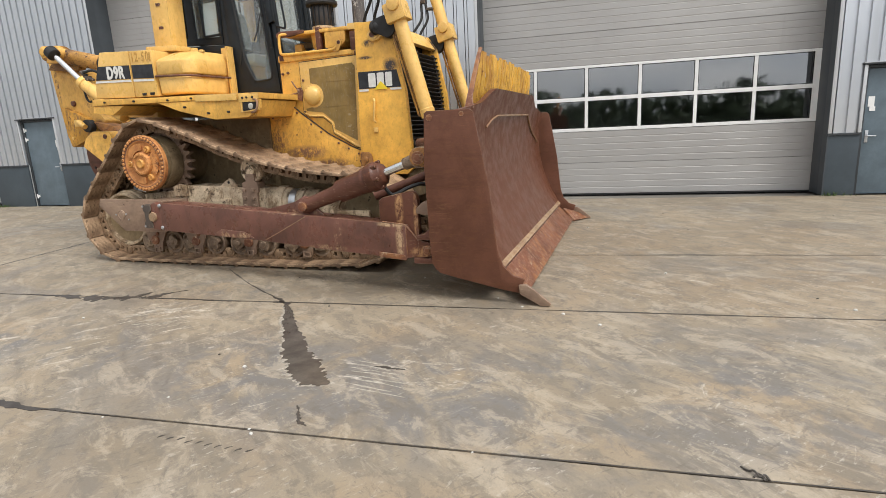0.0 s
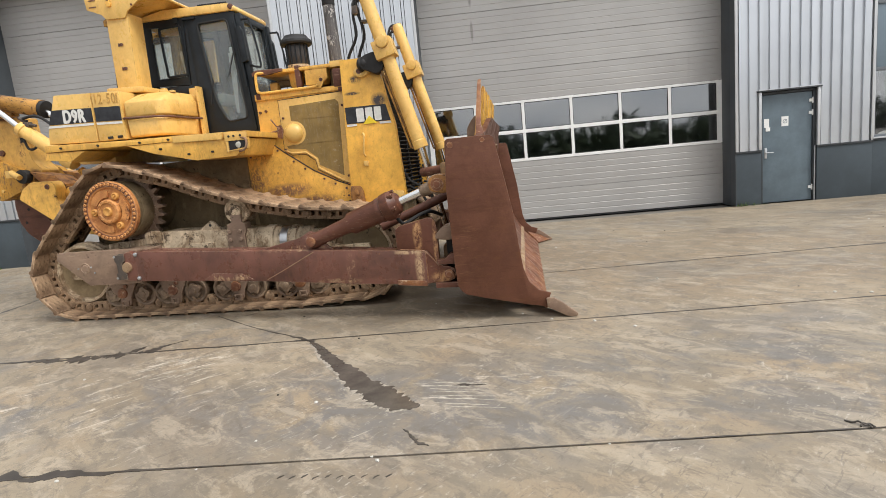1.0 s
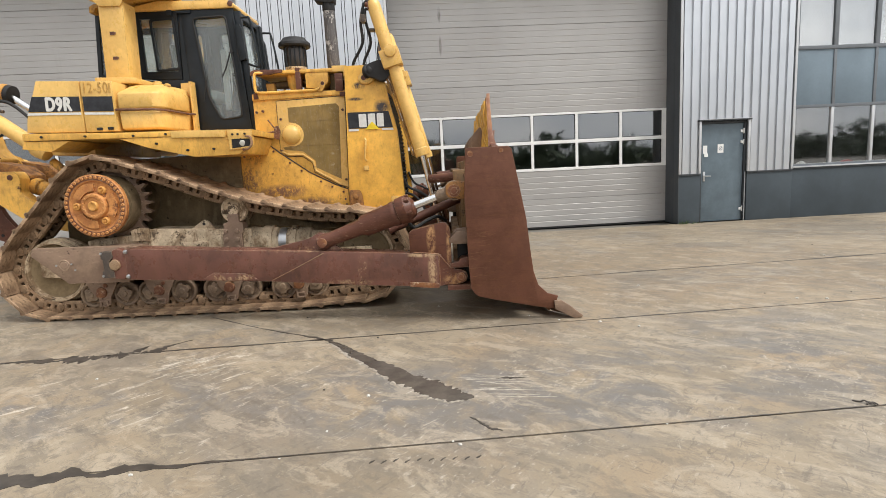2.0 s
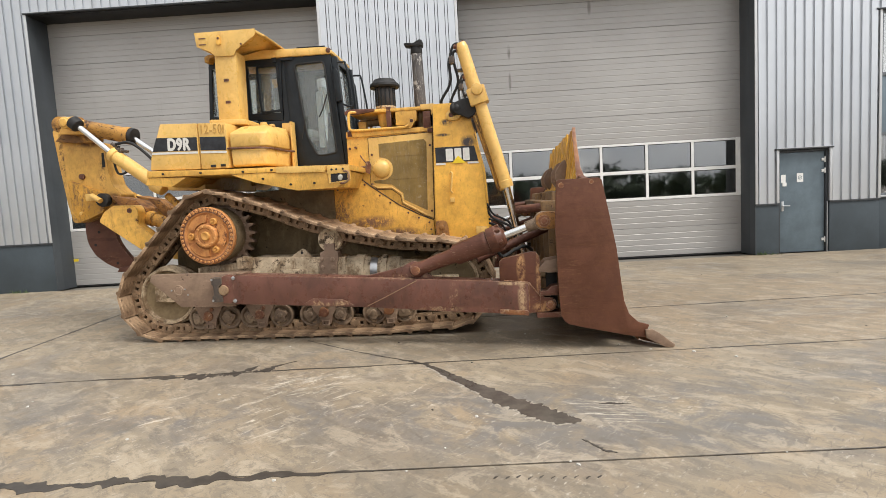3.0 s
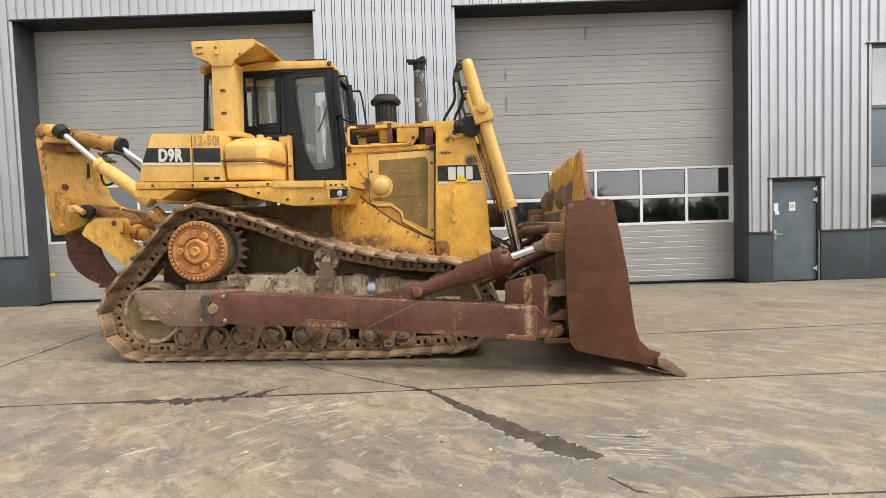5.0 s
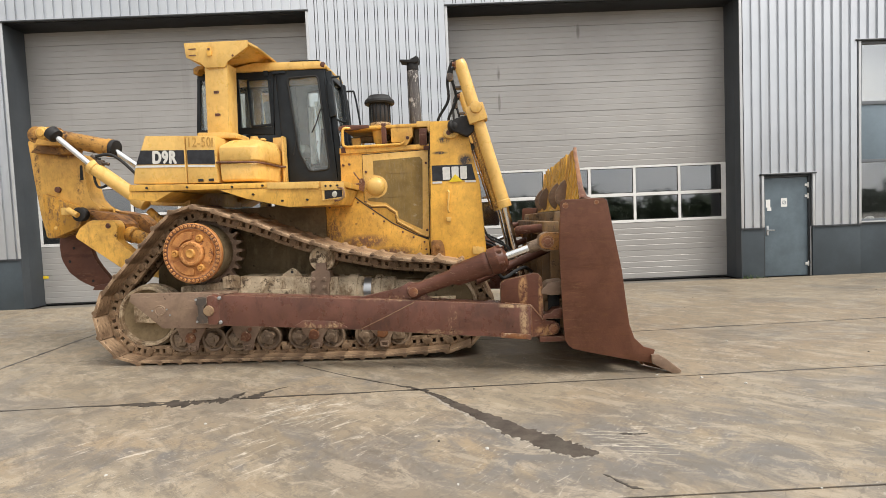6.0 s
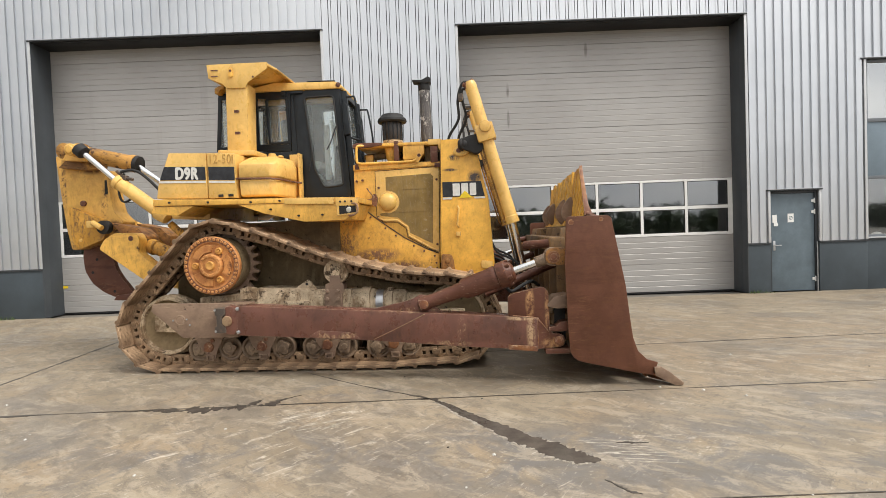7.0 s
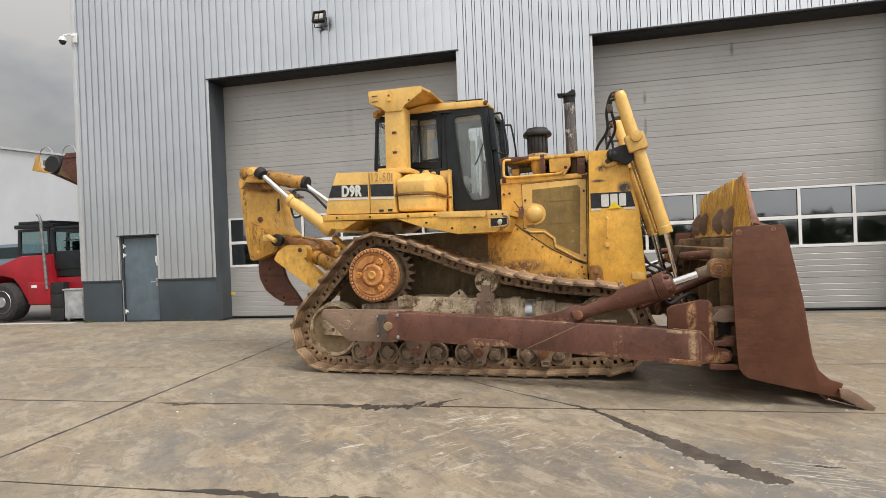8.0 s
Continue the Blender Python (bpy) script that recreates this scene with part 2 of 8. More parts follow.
M_ram = worn_paint("mud_streaked_cylinder_paint", (0.46, 0.235, 0.055), (0.055, 0.028, 0.016), (0.15, 0.075, 0.035), 0.545, 0.85, 0.5, (0.6, 1.6, 1.6), 0.61, 0.3, 0.24, (RUSTY, 0.8))
M_conveyor = worn_paint("dusty_brown_conveyor_steel", (0.20, 0.135, 0.06), (0.05, 0.04, 0.03), (0.12, 0.09, 0.06), 0.58, 0.8, 0.6, (1.0, 1.0, 1.0), 0.62)


def track_steel(name, dark, light, deep, edge):
    k = Nodes(name)
    a = k.mix(k.ramp(k.noise(4.0, 10.0, 0.70), 0.38, 0.62), dark, light)
    a = k.mix(k.ramp(k.noise(17.0, 9.0, 0.76), 0.54, 0.62, 0.0, 0.8), a, deep)
    a = k.random_tint(a, 0.16)
    # Pale edges: bare worn steel and a painted highlight together.
    a = k.mix(k.times(k.rubbed(0.009), 0.85), a, edge)
    k.bump(k.noise(36.0, 7.0, 0.75), 0.35, 0.008)
    return k.done(a, 0.6, 0.0, 0.25)


M_track = track_steel("dusty_track_shoe_steel", (0.125, 0.076, 0.045), (0.41, 0.275, 0.168), (0.028, 0.016, 0.010), (0.78, 0.57, 0.39))
M_link = track_steel("greasy_track_link_steel", (0.078, 0.046, 0.026), (0.36, 0.24, 0.145), (0.012, 0.008, 0.005), (0.66, 0.46, 0.29))
M_black = plain("black_cab_paint", (0.013, 0.016, 0.019), 0.36, 0.0, 0.3, 3.0, 0.0, 0.28)
M_rubber = plain("black_rubber", (0.022, 0.022, 0.022), 0.65)
M_sootblack = plain("sooty_black_steel", (0.020, 0.019, 0.019), 0.6, 0.1, 0.4, 8.0)
M_bowl = plain("smoked_plastic_bowl", (0.045, 0.038, 0.034), 0.25, 0.0, 0.4, 7.0)
M_chrome = plain("chrome_rod", (0.75, 0.75, 0.74), 0.16, 1.0, 0.05)
M_stack = worn_paint("heat_scaled_exhaust_steel", (0.085, 0.078, 0.076), (0.42, 0.39, 0.36), (0.035, 0.032, 0.034), 0.57, 0.9, 0.45)
M_decal_black = plain("black_decal", (0.025, 0.026, 0.03), 0.4, 0.0, 0.4, 12.0)
M_decal_white = plain("white_decal", (0.66, 0.65, 0.61), 0.45, 0.0, 0.08, 20.0)
M_decal_yellow = plain("yellow_decal", (0.80, 0.58, 0.03), 0.45, 0.0, 0.08, 20.0)
M_ochre = plain("faded_ochre_paint", (0.50, 0.285, 0.075), 0.6, 0.0, 0.3, 30.0)
M_panel = worn_paint("dusty_mesh_panel", (0.255, 0.168, 0.055), (0.36, 0.30, 0.20), (0.18, 0.115, 0.04), 0.70, 0.6, 0.7, scuff=((0.50, 0.44, 0.33), (0.7, 0.7, 1.4), 0.6))
M_seat = plain("grey_seat_fabric", (0.22, 0.24, 0.23), 0.85, 0.0, 0.2, 20.0)
M_pale = plain("pale_cab_plastic", (0.55, 0.57, 0.55), 0.6)
M_clamp = worn_paint("grimy_clamp_steel", (0.075, 0.06, 0.05), (0.30, 0.20, 0.13), (0.035, 0.028, 0.024), 0.62, 0.6, 0.45, (1.0, 1.0, 1.0), 0.64, 0.3, 0.2, (PALE, 0.7))
M_lamp = plain("lamp_glass", (0.46, 0.45, 0.40), 0.15, 0.2)


def glass(name, tint, rough, ior):
    k = Nodes(name)
    k.p.inputs["Transmission Weight"].default_value = 1.0
    k.p.inputs["IOR"].default_value = ior
    return k.done(tint, rough)


M_glass = glass("hazed_cab_glass", (0.90, 0.96, 0.95), 0.01, 1.55)
# The small diffuse share paints a pale haze for the lit cab interior.
M_glass.node_tree.nodes["Principled BSDF"].inputs["Transmission Weight"].default_value = 0.95
M_dark_glass = glass("dark_tinted_glass", (0.25, 0.37, 0.36), 0.02, 1.5)
M_pane = glass("coated_window_glass", (0.62, 0.65, 0.66), 0.03, 2.6)

M_frame = plain("grey_window_aluminium", (0.15, 0.165, 0.18), 0.45, 0.0, 0.1, 3.0)
M_office = glass("mirror_window_glass", (0.62, 0.65, 0.66), 0.02, 4.0)


def cladding():
    k = Nodes("silver_grey_cladding")
    k.world_at()
    a = k.mix(k.ramp(k.noise(0.35, 4.0), 0.35, 0.65), (0.56, 0.58, 0.605), (0.65, 0.667, 0.688))
    run = k.ramp(k.noise(4.0, 5.0, 0.6, (1.0, 1.0, 0.06)), 0.55, 0.8, 0.0, 0.3)
    a = k.mix(run, a, (0.32, 0.32, 0.31))
    return k.done(a, 0.31, 0.85)


def sectional():
    k = Nodes("grey_sectional_door_steel")
    k.world_at()
    a = k.mix(k.ramp(k.noise(0.5, 5.0), 0.35, 0.65), (0.362, 0.35, 0.335), (0.415, 0.403, 0.386))
    run = k.ramp(k.noise(2.5, 6.0, 0.65, (1.0, 1.0, 0.08)), 0.60, 0.8, 0.0, 0.35)
    a = k.mix(run, a, (0.25, 0.235, 0.215))
    low = k.ramp(k.noise(6.0, 6.0, 0.7, (0.4, 1.0, 2.0)), 0.52, 0.75, 0.0, 0.3)
    a = k.mix(low, a, (0.34, 0.30, 0.255))
    for x, z, rx, rz in ((-0.55, 5.0, 0.045, 0.20), (-0.55, 4.32, 0.04, 0.25), (1.35, 5.9, 0.05, 0.2)):
        smear = k.ramp(k.noise(9.0, 7.0, 0.7, (1.0, 1.0, 0.4)), 0.34, 0.50, 0.0, 0.9)
        a = k.mix(k.times(smear, k.spot(x, z, rx, rz)), a, (0.20, 0.19, 0.175))
    k.bump(k.noise(140.0, 2.0), 0.08, 0.002)
    return k.done(k.random_tint(a, 0.03), 0.45, 0.25)


M_clad = cladding()
M_section = sectional()
M_slate = plain("slate_grey_coating", (0.052, 0.066, 0.077), 0.5, 0.0, 0.14, 1.2, 0.05)
M_reveal = plain("dark_grey_reveal", (0.058, 0.066, 0.074), 0.45, 0.0, 0.12, 1.5)
# Black puts the shade under the gate heads into the soffit colour.
M_soffit = plain("shade_black_soffit", (0.016, 0.017, 0.019), 0.6, 0.0, 0.2, 2.0)
M_trim = plain("dark_steel_flashing", (0.05, 0.055, 0.06), 0.45, 0.2, 0.12, 4.0)
M_trim_light = plain("silver_corner_trim", (0.52, 0.53, 0.54), 0.42, 0.3, 0.06, 2.0)
M_white = plain("white_window_frame", (0.76, 0.76, 0.74), 0.42, 0.0, 0.06, 5.0)
M_door = plain("blue_grey_steel_door", (0.115, 0.150, 0.175), 0.42, 0.0, 0.16, 2.5)
M_spandrel = plain("blue_grey_panel", (0.165, 0.215, 0.255), 0.4, 0.0, 0.1, 1.2)
# Dark grey stands for shade in the cladding slots and the office room.
M_inside = plain("shade_dark_hall_wall", (0.10, 0.10, 0.10), 0.8)
M_duct = plain("dull_exhaust_steel", (0.24, 0.24, 0.24), 0.45, 0.6, 0.3, 9.0)
M_shell = plain("dusty_white_plastic", (0.40, 0.41, 0.41), 0.6, 0.0, 0.25, 4.0)
M_metal = plain("galvanised_steel", (0.50, 0.51, 0.52), 0.35, 0.8, 0.15, 9.0)


def concrete():
    """Worn, damp, stained yard concrete."""
    k = Nodes("stained_yard_concrete")
    k.world_at()
    a = k.mix(k.ramp(k.noise(0.55, 7.0, 0.60), 0.38, 0.62), (0.212, 0.170, 0.118), (0.310, 0.253, 0.178))
    warm = k.ramp(k.noise(0.9, 8.0, 0.62, None, 0.0, 0.8), 0.48, 0.62, 0.0, 0.6)
    a = k.mix(warm, a, (0.295, 0.216, 0.134))
    damp = k.ramp(k.noise(0.6, 8.0, 0.64, (1.0, 0.8, 1.0), 30.0, 0.9), 0.50, 0.60)
    a = k.mix(k.times(damp, 0.45), a, (0.182, 0.166, 0.148))
    mud = k.times(k.ramp(k.noise(1.0, 8.0, 0.62, (0.6, 1.2, 1.0), -20.0, 0.5), 0.36, 0.56, 0.0, 0.8), k.spot(2.0, 7.3, 6.5, 2.6, True))
    a = k.mix(mud, a, (0.235, 0.174, 0.110))
    for x, y, rx, ry, low in ((-0.9, 3.45, 2.0, 1.0, 0.40), (0.8, 3.4, 2.6, 0.9, 0.46), (-1.9, 3.7, 0.9, 0.8, 0.42), (1.6, 4.2, 2.4, 0.8, 0.49), (-5.3, 3.6, 1.6, 0.9, 0.46), (-3.6, 3.7, 1.5, 0.7, 0.47), (-3.2, 5.5, 1.2, 0.5, 0.47)):
        grey = k.ramp(k.noise(1.9, 9.0, 0.66, (1.2, 0.8, 1.0), 40.0, 0.9), low, low + 0.13, 0.0, 0.8)
        a = k.mix(k.times(grey, k.spot(x, y, rx, ry, True)), a, (0.148, 0.138, 0.128))
    # The machine's shade at track and blade, painted as broken dark brown.
    machine_shade = k.times(k.ramp(k.noise(2.2, 9.0, 0.68, (0.8, 1.2, 1.0), 15.0, 0.9), 0.34, 0.52, 0.0, 0.62), k.spot(-1.5, 5.75, 1.9, 0.75, True))
    a = k.mix(machine_shade, a, (0.118, 0.088, 0.058))
    mottle = k.ramp(k.noise(4.2, 12.0, 0.76, (1.3, 0.65, 1.0), 40.0, 0.5), 0.49, 0.56, 0.0, 0.55)
    a = k.mix(mottle, a, (0.150, 0.128, 0.100))
    worn = k.ramp(k.noise(3.1, 12.0, 0.76, (1.3, 0.6, 1.0), 50.0, 0.7), 0.515, 0.58, 0.0, 0.5)
    a = k.mix(worn, a, (0.405, 0.340, 0.255))
    for x, y, rx, ry in ((-5.55, 4.18, 0.26, 0.50), (-5.10, 3.90, 0.16, 0.40), (-4.78, 3.62, 0.24, 0.50)):
        tyre = k.ramp(k.noise(7.0, 6.0, 0.65, (1.4, 0.5, 1.0), -12.0, 0.3), 0.40, 0.56, 0.0, 0.55)
        a = k.mix(k.times(tyre, k.spot(x, y, rx, ry, True)), a, (0.145, 0.132, 0.120))
    for turn, x, y, rx, ry, low, deep in ((42.0, -4.3, 4.1, 2.6, 1.1, 0.585, 0.75), (50.0, -3.0, 4.1, 1.4, 1.1, 0.575, 0.85), (20.0, -6.2, 6.3, 2.4, 0.9, 0.58, 0.7), (-34.0, 1.6, 5.9, 1.8, 0.6, 0.585, 0.6),
                                          (-6.0, -0.7, 3.65, 0.9, 0.35, 0.56, 0.8), (38.0, -3.3, 4.65, 0.7, 0.3, 0.53, 0.9), (48.0, -2.0, 3.2, 2.2, 0.9, 0.60, 0.6), (70.0, 1.2, 3.0, 3.0, 1.6, 0.615, 0.5)):
        strokes = k.ramp(k.noise(8.0, 11.0, 0.74, (0.40, 1.7, 1.0), turn, 0.7), low, low + 0.08, 0.0, deep)
        a = k.mix(k.times(strokes, k.spot(x, y, rx, ry, True)), a, (0.60, 0.535, 0.445))
    flick = k.ramp(k.noise(13.0, 7.0, 0.68, (0.45, 1.8, 1.0), 48.0, 0.8), 0.585, 0.64, 0.0, 0.55)
    a = k.mix(flick, a, (0.125, 0.105, 0.083))
    pits = k.ramp(k.noise(9.0, 11.0, 0.78, (1.2, 0.7, 1.0), 50.0, 0.6), 0.545, 0.60, 0.0, 0.5)
    a = k.mix(pits, a, (0.118, 0.100, 0.080))
    chalk = k.times(k.ramp(k.noise(21.0, 7.0, 0.70, (0.6, 1.4, 1.0), 45.0), 0.58, 0.64, 0.0, 0.6), k.ramp(k.noise(1.0, 5.0), 0.44, 0.60))
    a = k.mix(chalk, a, (0.50, 0.45, 0.38))
    grain = k.noise(70.0, 6.0, 0.75, (1.3, 0.7, 1.0))
    a = k.mix(k.ramp(grain, 0.46, 0.66, 0.0, 0.22), a, (0.13, 0.11, 0.086))
    k.bump(k.noise(24.0, 8.0, 0.72), 0.22, 0.006)
    rough = k.ramp(damp, 0, 1, 0.58, 0.38)
    return k.done(k.random_tint(a, 0.05), rough)


M_concrete = concrete()
M_joint = plain("dirt_filled_joint", (0.035, 0.03, 0.026), 0.9, 0.0, 0.4, 20.0)
M_yard = plain("distant_yard_paving", (0.17, 0.155, 0.135), 0.7, 0.0, 0.2, 0.3)
M_wet = plain("wet_concrete", (0.088, 0.076, 0.064), 0.16, 0.0, 0.25, 5.0)
M_damp = plain("damp_stain", (0.058, 0.049, 0.041), 0.45, 0.0, 0.3, 8.0)
M_crust = plain("white_salt_crust", (0.36, 0.325, 0.27), 0.8, 0.0, 0.3, 30.0)
M_rim = plain("thin_salt_crust", (0.31, 0.275, 0.225), 0.8, 0.0, 0.4, 30.0)
M_red = plain("red_truck_paint", (0.33, 0.012, 0.022), 0.35, 0.0, 0.15, 2.0)
M_tyre = plain("dusty_tyre_rubber", (0.035, 0.034, 0.033), 0.8, 0.0, 0.3, 9.0)
M_leaf = plain("dark_leaves", (0.035, 0.055, 0.022), 0.7, 0.0, 0.4, 3.0)
M_weed = plain("green_weed", (0.07, 0.11, 0.03), 0.7, 0.0, 0.3, 30.0)
M_white_wall = plain("white_shed_wall", (0.52, 0.535, 0.55), 0.6, 0.0, 0.06, 0.2)
M_pebble = plain("pale_chips", (0.52, 0.50, 0.46), 0.8)


# ---- mesh helpers ----
def add_prism(bm, prof, a0, a1, axis="y"):
    """A closed outline of pairs, drawn out from a0 to a1 along an axis."""
    def at(p, a):
        return {"y": (p[0], a, p[1]), "x": (a, p[0], p[1]), "z": (p[0], p[1], a)}[axis]
    lo = [bm.verts.new(at(p, a0)) for p in prof]
    hi = [bm.verts.new(at(p, a1)) for p in prof]
    bm.faces.new(lo)
    bm.faces.new(hi[::-1])
    for i in range(len(prof)):
        j = (i + 1) % len(prof)
        bm.faces.new((lo[i], hi[i], hi[j], lo[j]))
    return lo + hi


def add_box(bm, x0, x1, y0, y1, z0, z1):
    return add_prism(bm, [(x0, z0), (x1, z0), (x1, z1), (x0, z1)], y0, y1)


def add_ring(bm, outer, inner, a0, a1, axis="y"):
    """A frame between two outlines with the same number of corners."""
    def at(p, a):
        return {"y": (p[0], a, p[1]), "x": (a, p[0], p[1])}[axis]
    sets = [[bm.verts.new(at(p, a)) for p in prof] for a in (a0, a1) for prof in (outer, inner)]
    n = len(outer)
    for i in range(n):
        j = (i + 1) % n
        o0, i0, o1, i1 = sets
        bm.faces.new((o0[i], o0[j], i0[j], i0[i]))
        bm.faces.new((o1[i], i1[i], i1[j], o1[j]))
        bm.faces.new((o0[i], o1[i], o1[j], o0[j]))
        bm.faces.new((i0[i], i0[j], i1[j], i1[i]))


def inset(prof, d):
    """The outline moved inwards by d."""
    c = [sum(p[i] for p in prof) / len(prof) for i in (0, 1)]
    out = []
    for i, p in enumerate(prof):
        a, b = prof[i - 1], prof[(i + 1) % len(prof)]
        e1, e2 = Vector((p[0] - a[0], p[1] - a[1])).normalized(), Vector((b[0] - p[0], b[1] - p[1])).normalized()
        n1, n2 = Vector((-e1.y, e1.x)), Vector((-e2.y, e2.x))
        to_c = Vector((c[0] - p[0], c[1] - p[1]))
        if n1.dot(to_c) < 0 and n2.dot(to_c) < 0:
            n1, n2 = -n1, -n2
        m = (n1 + n2).normalized()
        out.append((p[0] + m.x * d / max(0.4, m.dot(n1)), p[1] + m.y * d / max(0.4, m.dot(n1))))
    return out


def axes_of(way):
    way = Vector(way).normalized()
    side = way.cross(Vector((0, 0, 1)) if abs(way.z) < 0.9 else Vector((1, 0, 0))).normalized()
    return way, side, side.cross(way)


def add_lathe(bm, base, way, prof, n=24):
    """A turned body: pairs of (distance along, radius)."""
    way, s, t = axes_of(way)
    base = Vector(base)
    rows = []
    for d, r in prof:
        rows.append([bm.verts.new(base + way * d + (s * math.cos(2 * math.pi * i / n) + t * math.sin(2 * math.pi * i / n)) * max(r, 1e-4)) for i in range(n)])
    for a, b in zip(rows, rows[1:]):
        for i in range(n):
            j = (i + 1) % n
            bm.faces.new((a[i], a[j], b[j], b[i]))
    bm.faces.new(rows[0][::-1])
    bm.faces.new(rows[-1])


def add_cyl(bm, p0, p1, r0, r1=None, n=20):
    d = Vector(p1) - Vector(p0)
    add_lathe(bm, p0, d, [(0, r0), (d.length, r0 if r1 is None else r1)], n)


def add_tube(bm, pts, r, n=8):
    """A round bar or hose through points."""
    pts = [Vector(p) for p in pts]
    rows = []
    for i, p in enumerate(pts):
        way = (pts[min(i + 1, len(pts) - 1)] - pts[max(i - 1, 0)])
        _, s, t = axes_of(way)
        if rows:
            s = (prev_s - way.normalized() * prev_s.dot(way.normalized())).normalized()
            t = s.cross(way.normalized())
        prev_s = s
        rows.append([bm.verts.new(p + (s * math.cos(2 * math.pi * k / n) + t * math.sin(2 * math.pi * k / n)) * r) for k in range(n)])
    for a, b in zip(rows, rows[1:]):
        for k in range(n):
            j = (k + 1) % n
            bm.faces.new((a[k], a[j], b[j], b[k]))
    bm.faces.new(rows[0][::-1])
    bm.faces.new(rows[-1])


def smooth_line(pts, steps=6, closed=False):
    """Points of a Catmull-Rom line through pts."""
    pts = [Vector(p) for p in pts]
    n, out = len(pts), []
    for i in range(n if closed else n - 1):
        p = [pts[(i + k) % n] if closed else pts[min(max(i + k, 0), n - 1)] for k in (-1, 0, 1, 2)]
        for k in range(steps):
            t = k / steps
            out.append(0.5 * (2 * p[1] + (p[2] - p[0]) * t + (2 * p[0] - 5 * p[1] + 4 * p[2] - p[3]) * t * t + (3 * p[1] - p[0] - 3 * p[2] + p[3]) * t ** 3))
    return out if closed else out + [pts[-1]]


def round_corners(prof, r, steps=3):
    """An outline with its corners rounded."""
    out = []
    for i, p in enumerate(prof):
        p, a, b = Vector(p), Vector(prof[i - 1]), Vector(prof[(i + 1) % len(prof)])
        q = min(r, (a - p).length * 0.45, (b - p).length * 0.45)
        s, e = p + (a - p).normalized() * q, p + (b - p).normalized() * q
        for k in range(steps + 1):
            t = k / steps
            out.append(tuple((1 - t) ** 2 * s + 2 * t * (1 - t) * p + t * t * e))
    return out


def mesh_of(name, bm, material, bevel=0.0, smooth=True):
    bmesh.ops.recalc_face_normals(bm, faces=bm.faces)
    if bevel:
        edges = [e for e in bm.edges if len(e.link_faces) == 2 and e.calc_face_angle() > 0.6]
        bmesh.ops.bevel(bm, geom=edges, offset=bevel, segments=2, profile=0.6, affect="EDGES", clamp_overlap=True)
    me = bpy.data.meshes.new(name)
    bm.to_mesh(me)
    bm.free()
    me.materials.append(material)
    if smooth:
        for f in me.polygons:
            f.use_smooth = True
        me.set_sharp_from_angle(angle=0.6)
    return me


def part(name, bm, material, parent=None, label="", bevel=0.0, smooth=True):
    """Links a bmesh as one mesh object under a thing or a part."""
    ob = new(name, mesh_of(name, bm, material, bevel, smooth))
    ob.parent = parent
    return tagged(ob, label)


def loose(bm):
    """The separate pieces of a bmesh, each as a bmesh of its own."""
    left, out = set(bm.faces), []
    while left:
        seed = left.pop()
        group, todo = {seed}, [seed]
        while todo:
            for v in todo.pop().verts:
                for f in v.link_faces:
                    if f in left:
                        left.discard(f)
                        group.add(f)
                        todo.append(f)
        one, made = bmesh.new(), {}
        for f in group:
            for v in f.verts:
                if v not in made:
                    made[v] = one.verts.new(v.co)
            one.faces.new([made[v] for v in f.verts])
        out.append((min(v.index for v in made), one))
    bm.free()
    return [one for _, one in sorted(out, key=lambda p: p[0])]


def parts(name, bm, material, parent, label="", bevel=0.0):
    """Each separate piece of a bmesh as a part of its own."""
    bm.verts.index_update()
    return [part(name, one, material, parent, label, bevel) for one in loose(bm)]


def piece(name, me, parent, m=None, label=""):
    """One more object on a shared mesh."""
    ob = new(name, me)
    ob.parent = parent
    if m is not None:
        ob.matrix_local = m
    return tagged(ob, label)


def empty(name, m, label, category, group="", kind=""):
    ob = new(name)
    ob.matrix_world = m
    ob.empty_display_size = 0.2
    return tagged(ob, label, category, group, kind)


def box_part(name, x0, x1, y0, y1, z0, z1, material, parent=None, label="", bevel=0.0):
    bm = bmesh.new()
    add_box(bm, x0, x1, y0, y1, z0, z1)
    return part(name, bm, material, parent, label, bevel)


def add_loft(bm, loops):
    """A closed body through rings of points that lie above one another."""
    rings = [[bm.verts.new(p) for p in loop] for loop in loops]
    n = len(rings[0])
    for a, b in zip(rings, rings[1:]):
        for i in range(n):
            bm.faces.new((a[i], a[(i + 1) % n], b[(i + 1) % n], b[i]))
    bm.faces.new(rings[0][::-1])
    bm.faces.new(rings[-1])


def text_part(name, body, size, thick, m, material, parent, label="", squeeze=1.0, bold=0.0):
    """Letters of the built-in font as a mesh."""
    curve = bpy.data.curves.new(name, "FONT")
    curve.body, curve.size, curve.extrude, curve.offset, curve.space_character = body, size, 0.002, thick, 1.13
    curve.align_x, curve.align_y = "CENTER", "CENTER"
    tmp = new("tmp_text", curve)
    me = bpy.data.meshes.new_from_object(tmp.evaluated_get(bpy.context.evaluated_depsgraph_get()))
    bpy.data.objects.remove(tmp)
    if bold:
        bm = bmesh.new()
        for i, (dx, dy) in enumerate(((-1, 0), (-0.5, 0.4), (0, 0), (0.5, -0.4), (1, 0), (0, 0.7), (0, -0.7))):
            count = len(bm.verts)
            bm.from_mesh(me)
            bm.verts.ensure_lookup_table()
            for v in bm.verts[count:]:
                v.co += Vector((dx * bold, dy * bold, 0.0002 * i))
        bm.to_mesh(me)
        bm.free()
    me.materials.clear()
    me.materials.append(material)
    ob = new(name, me)
    ob.parent = parent
    ob.matrix_local = m @ Matrix.Diagonal((squeeze, 1, 1, 1))
    return tagged(ob, label)


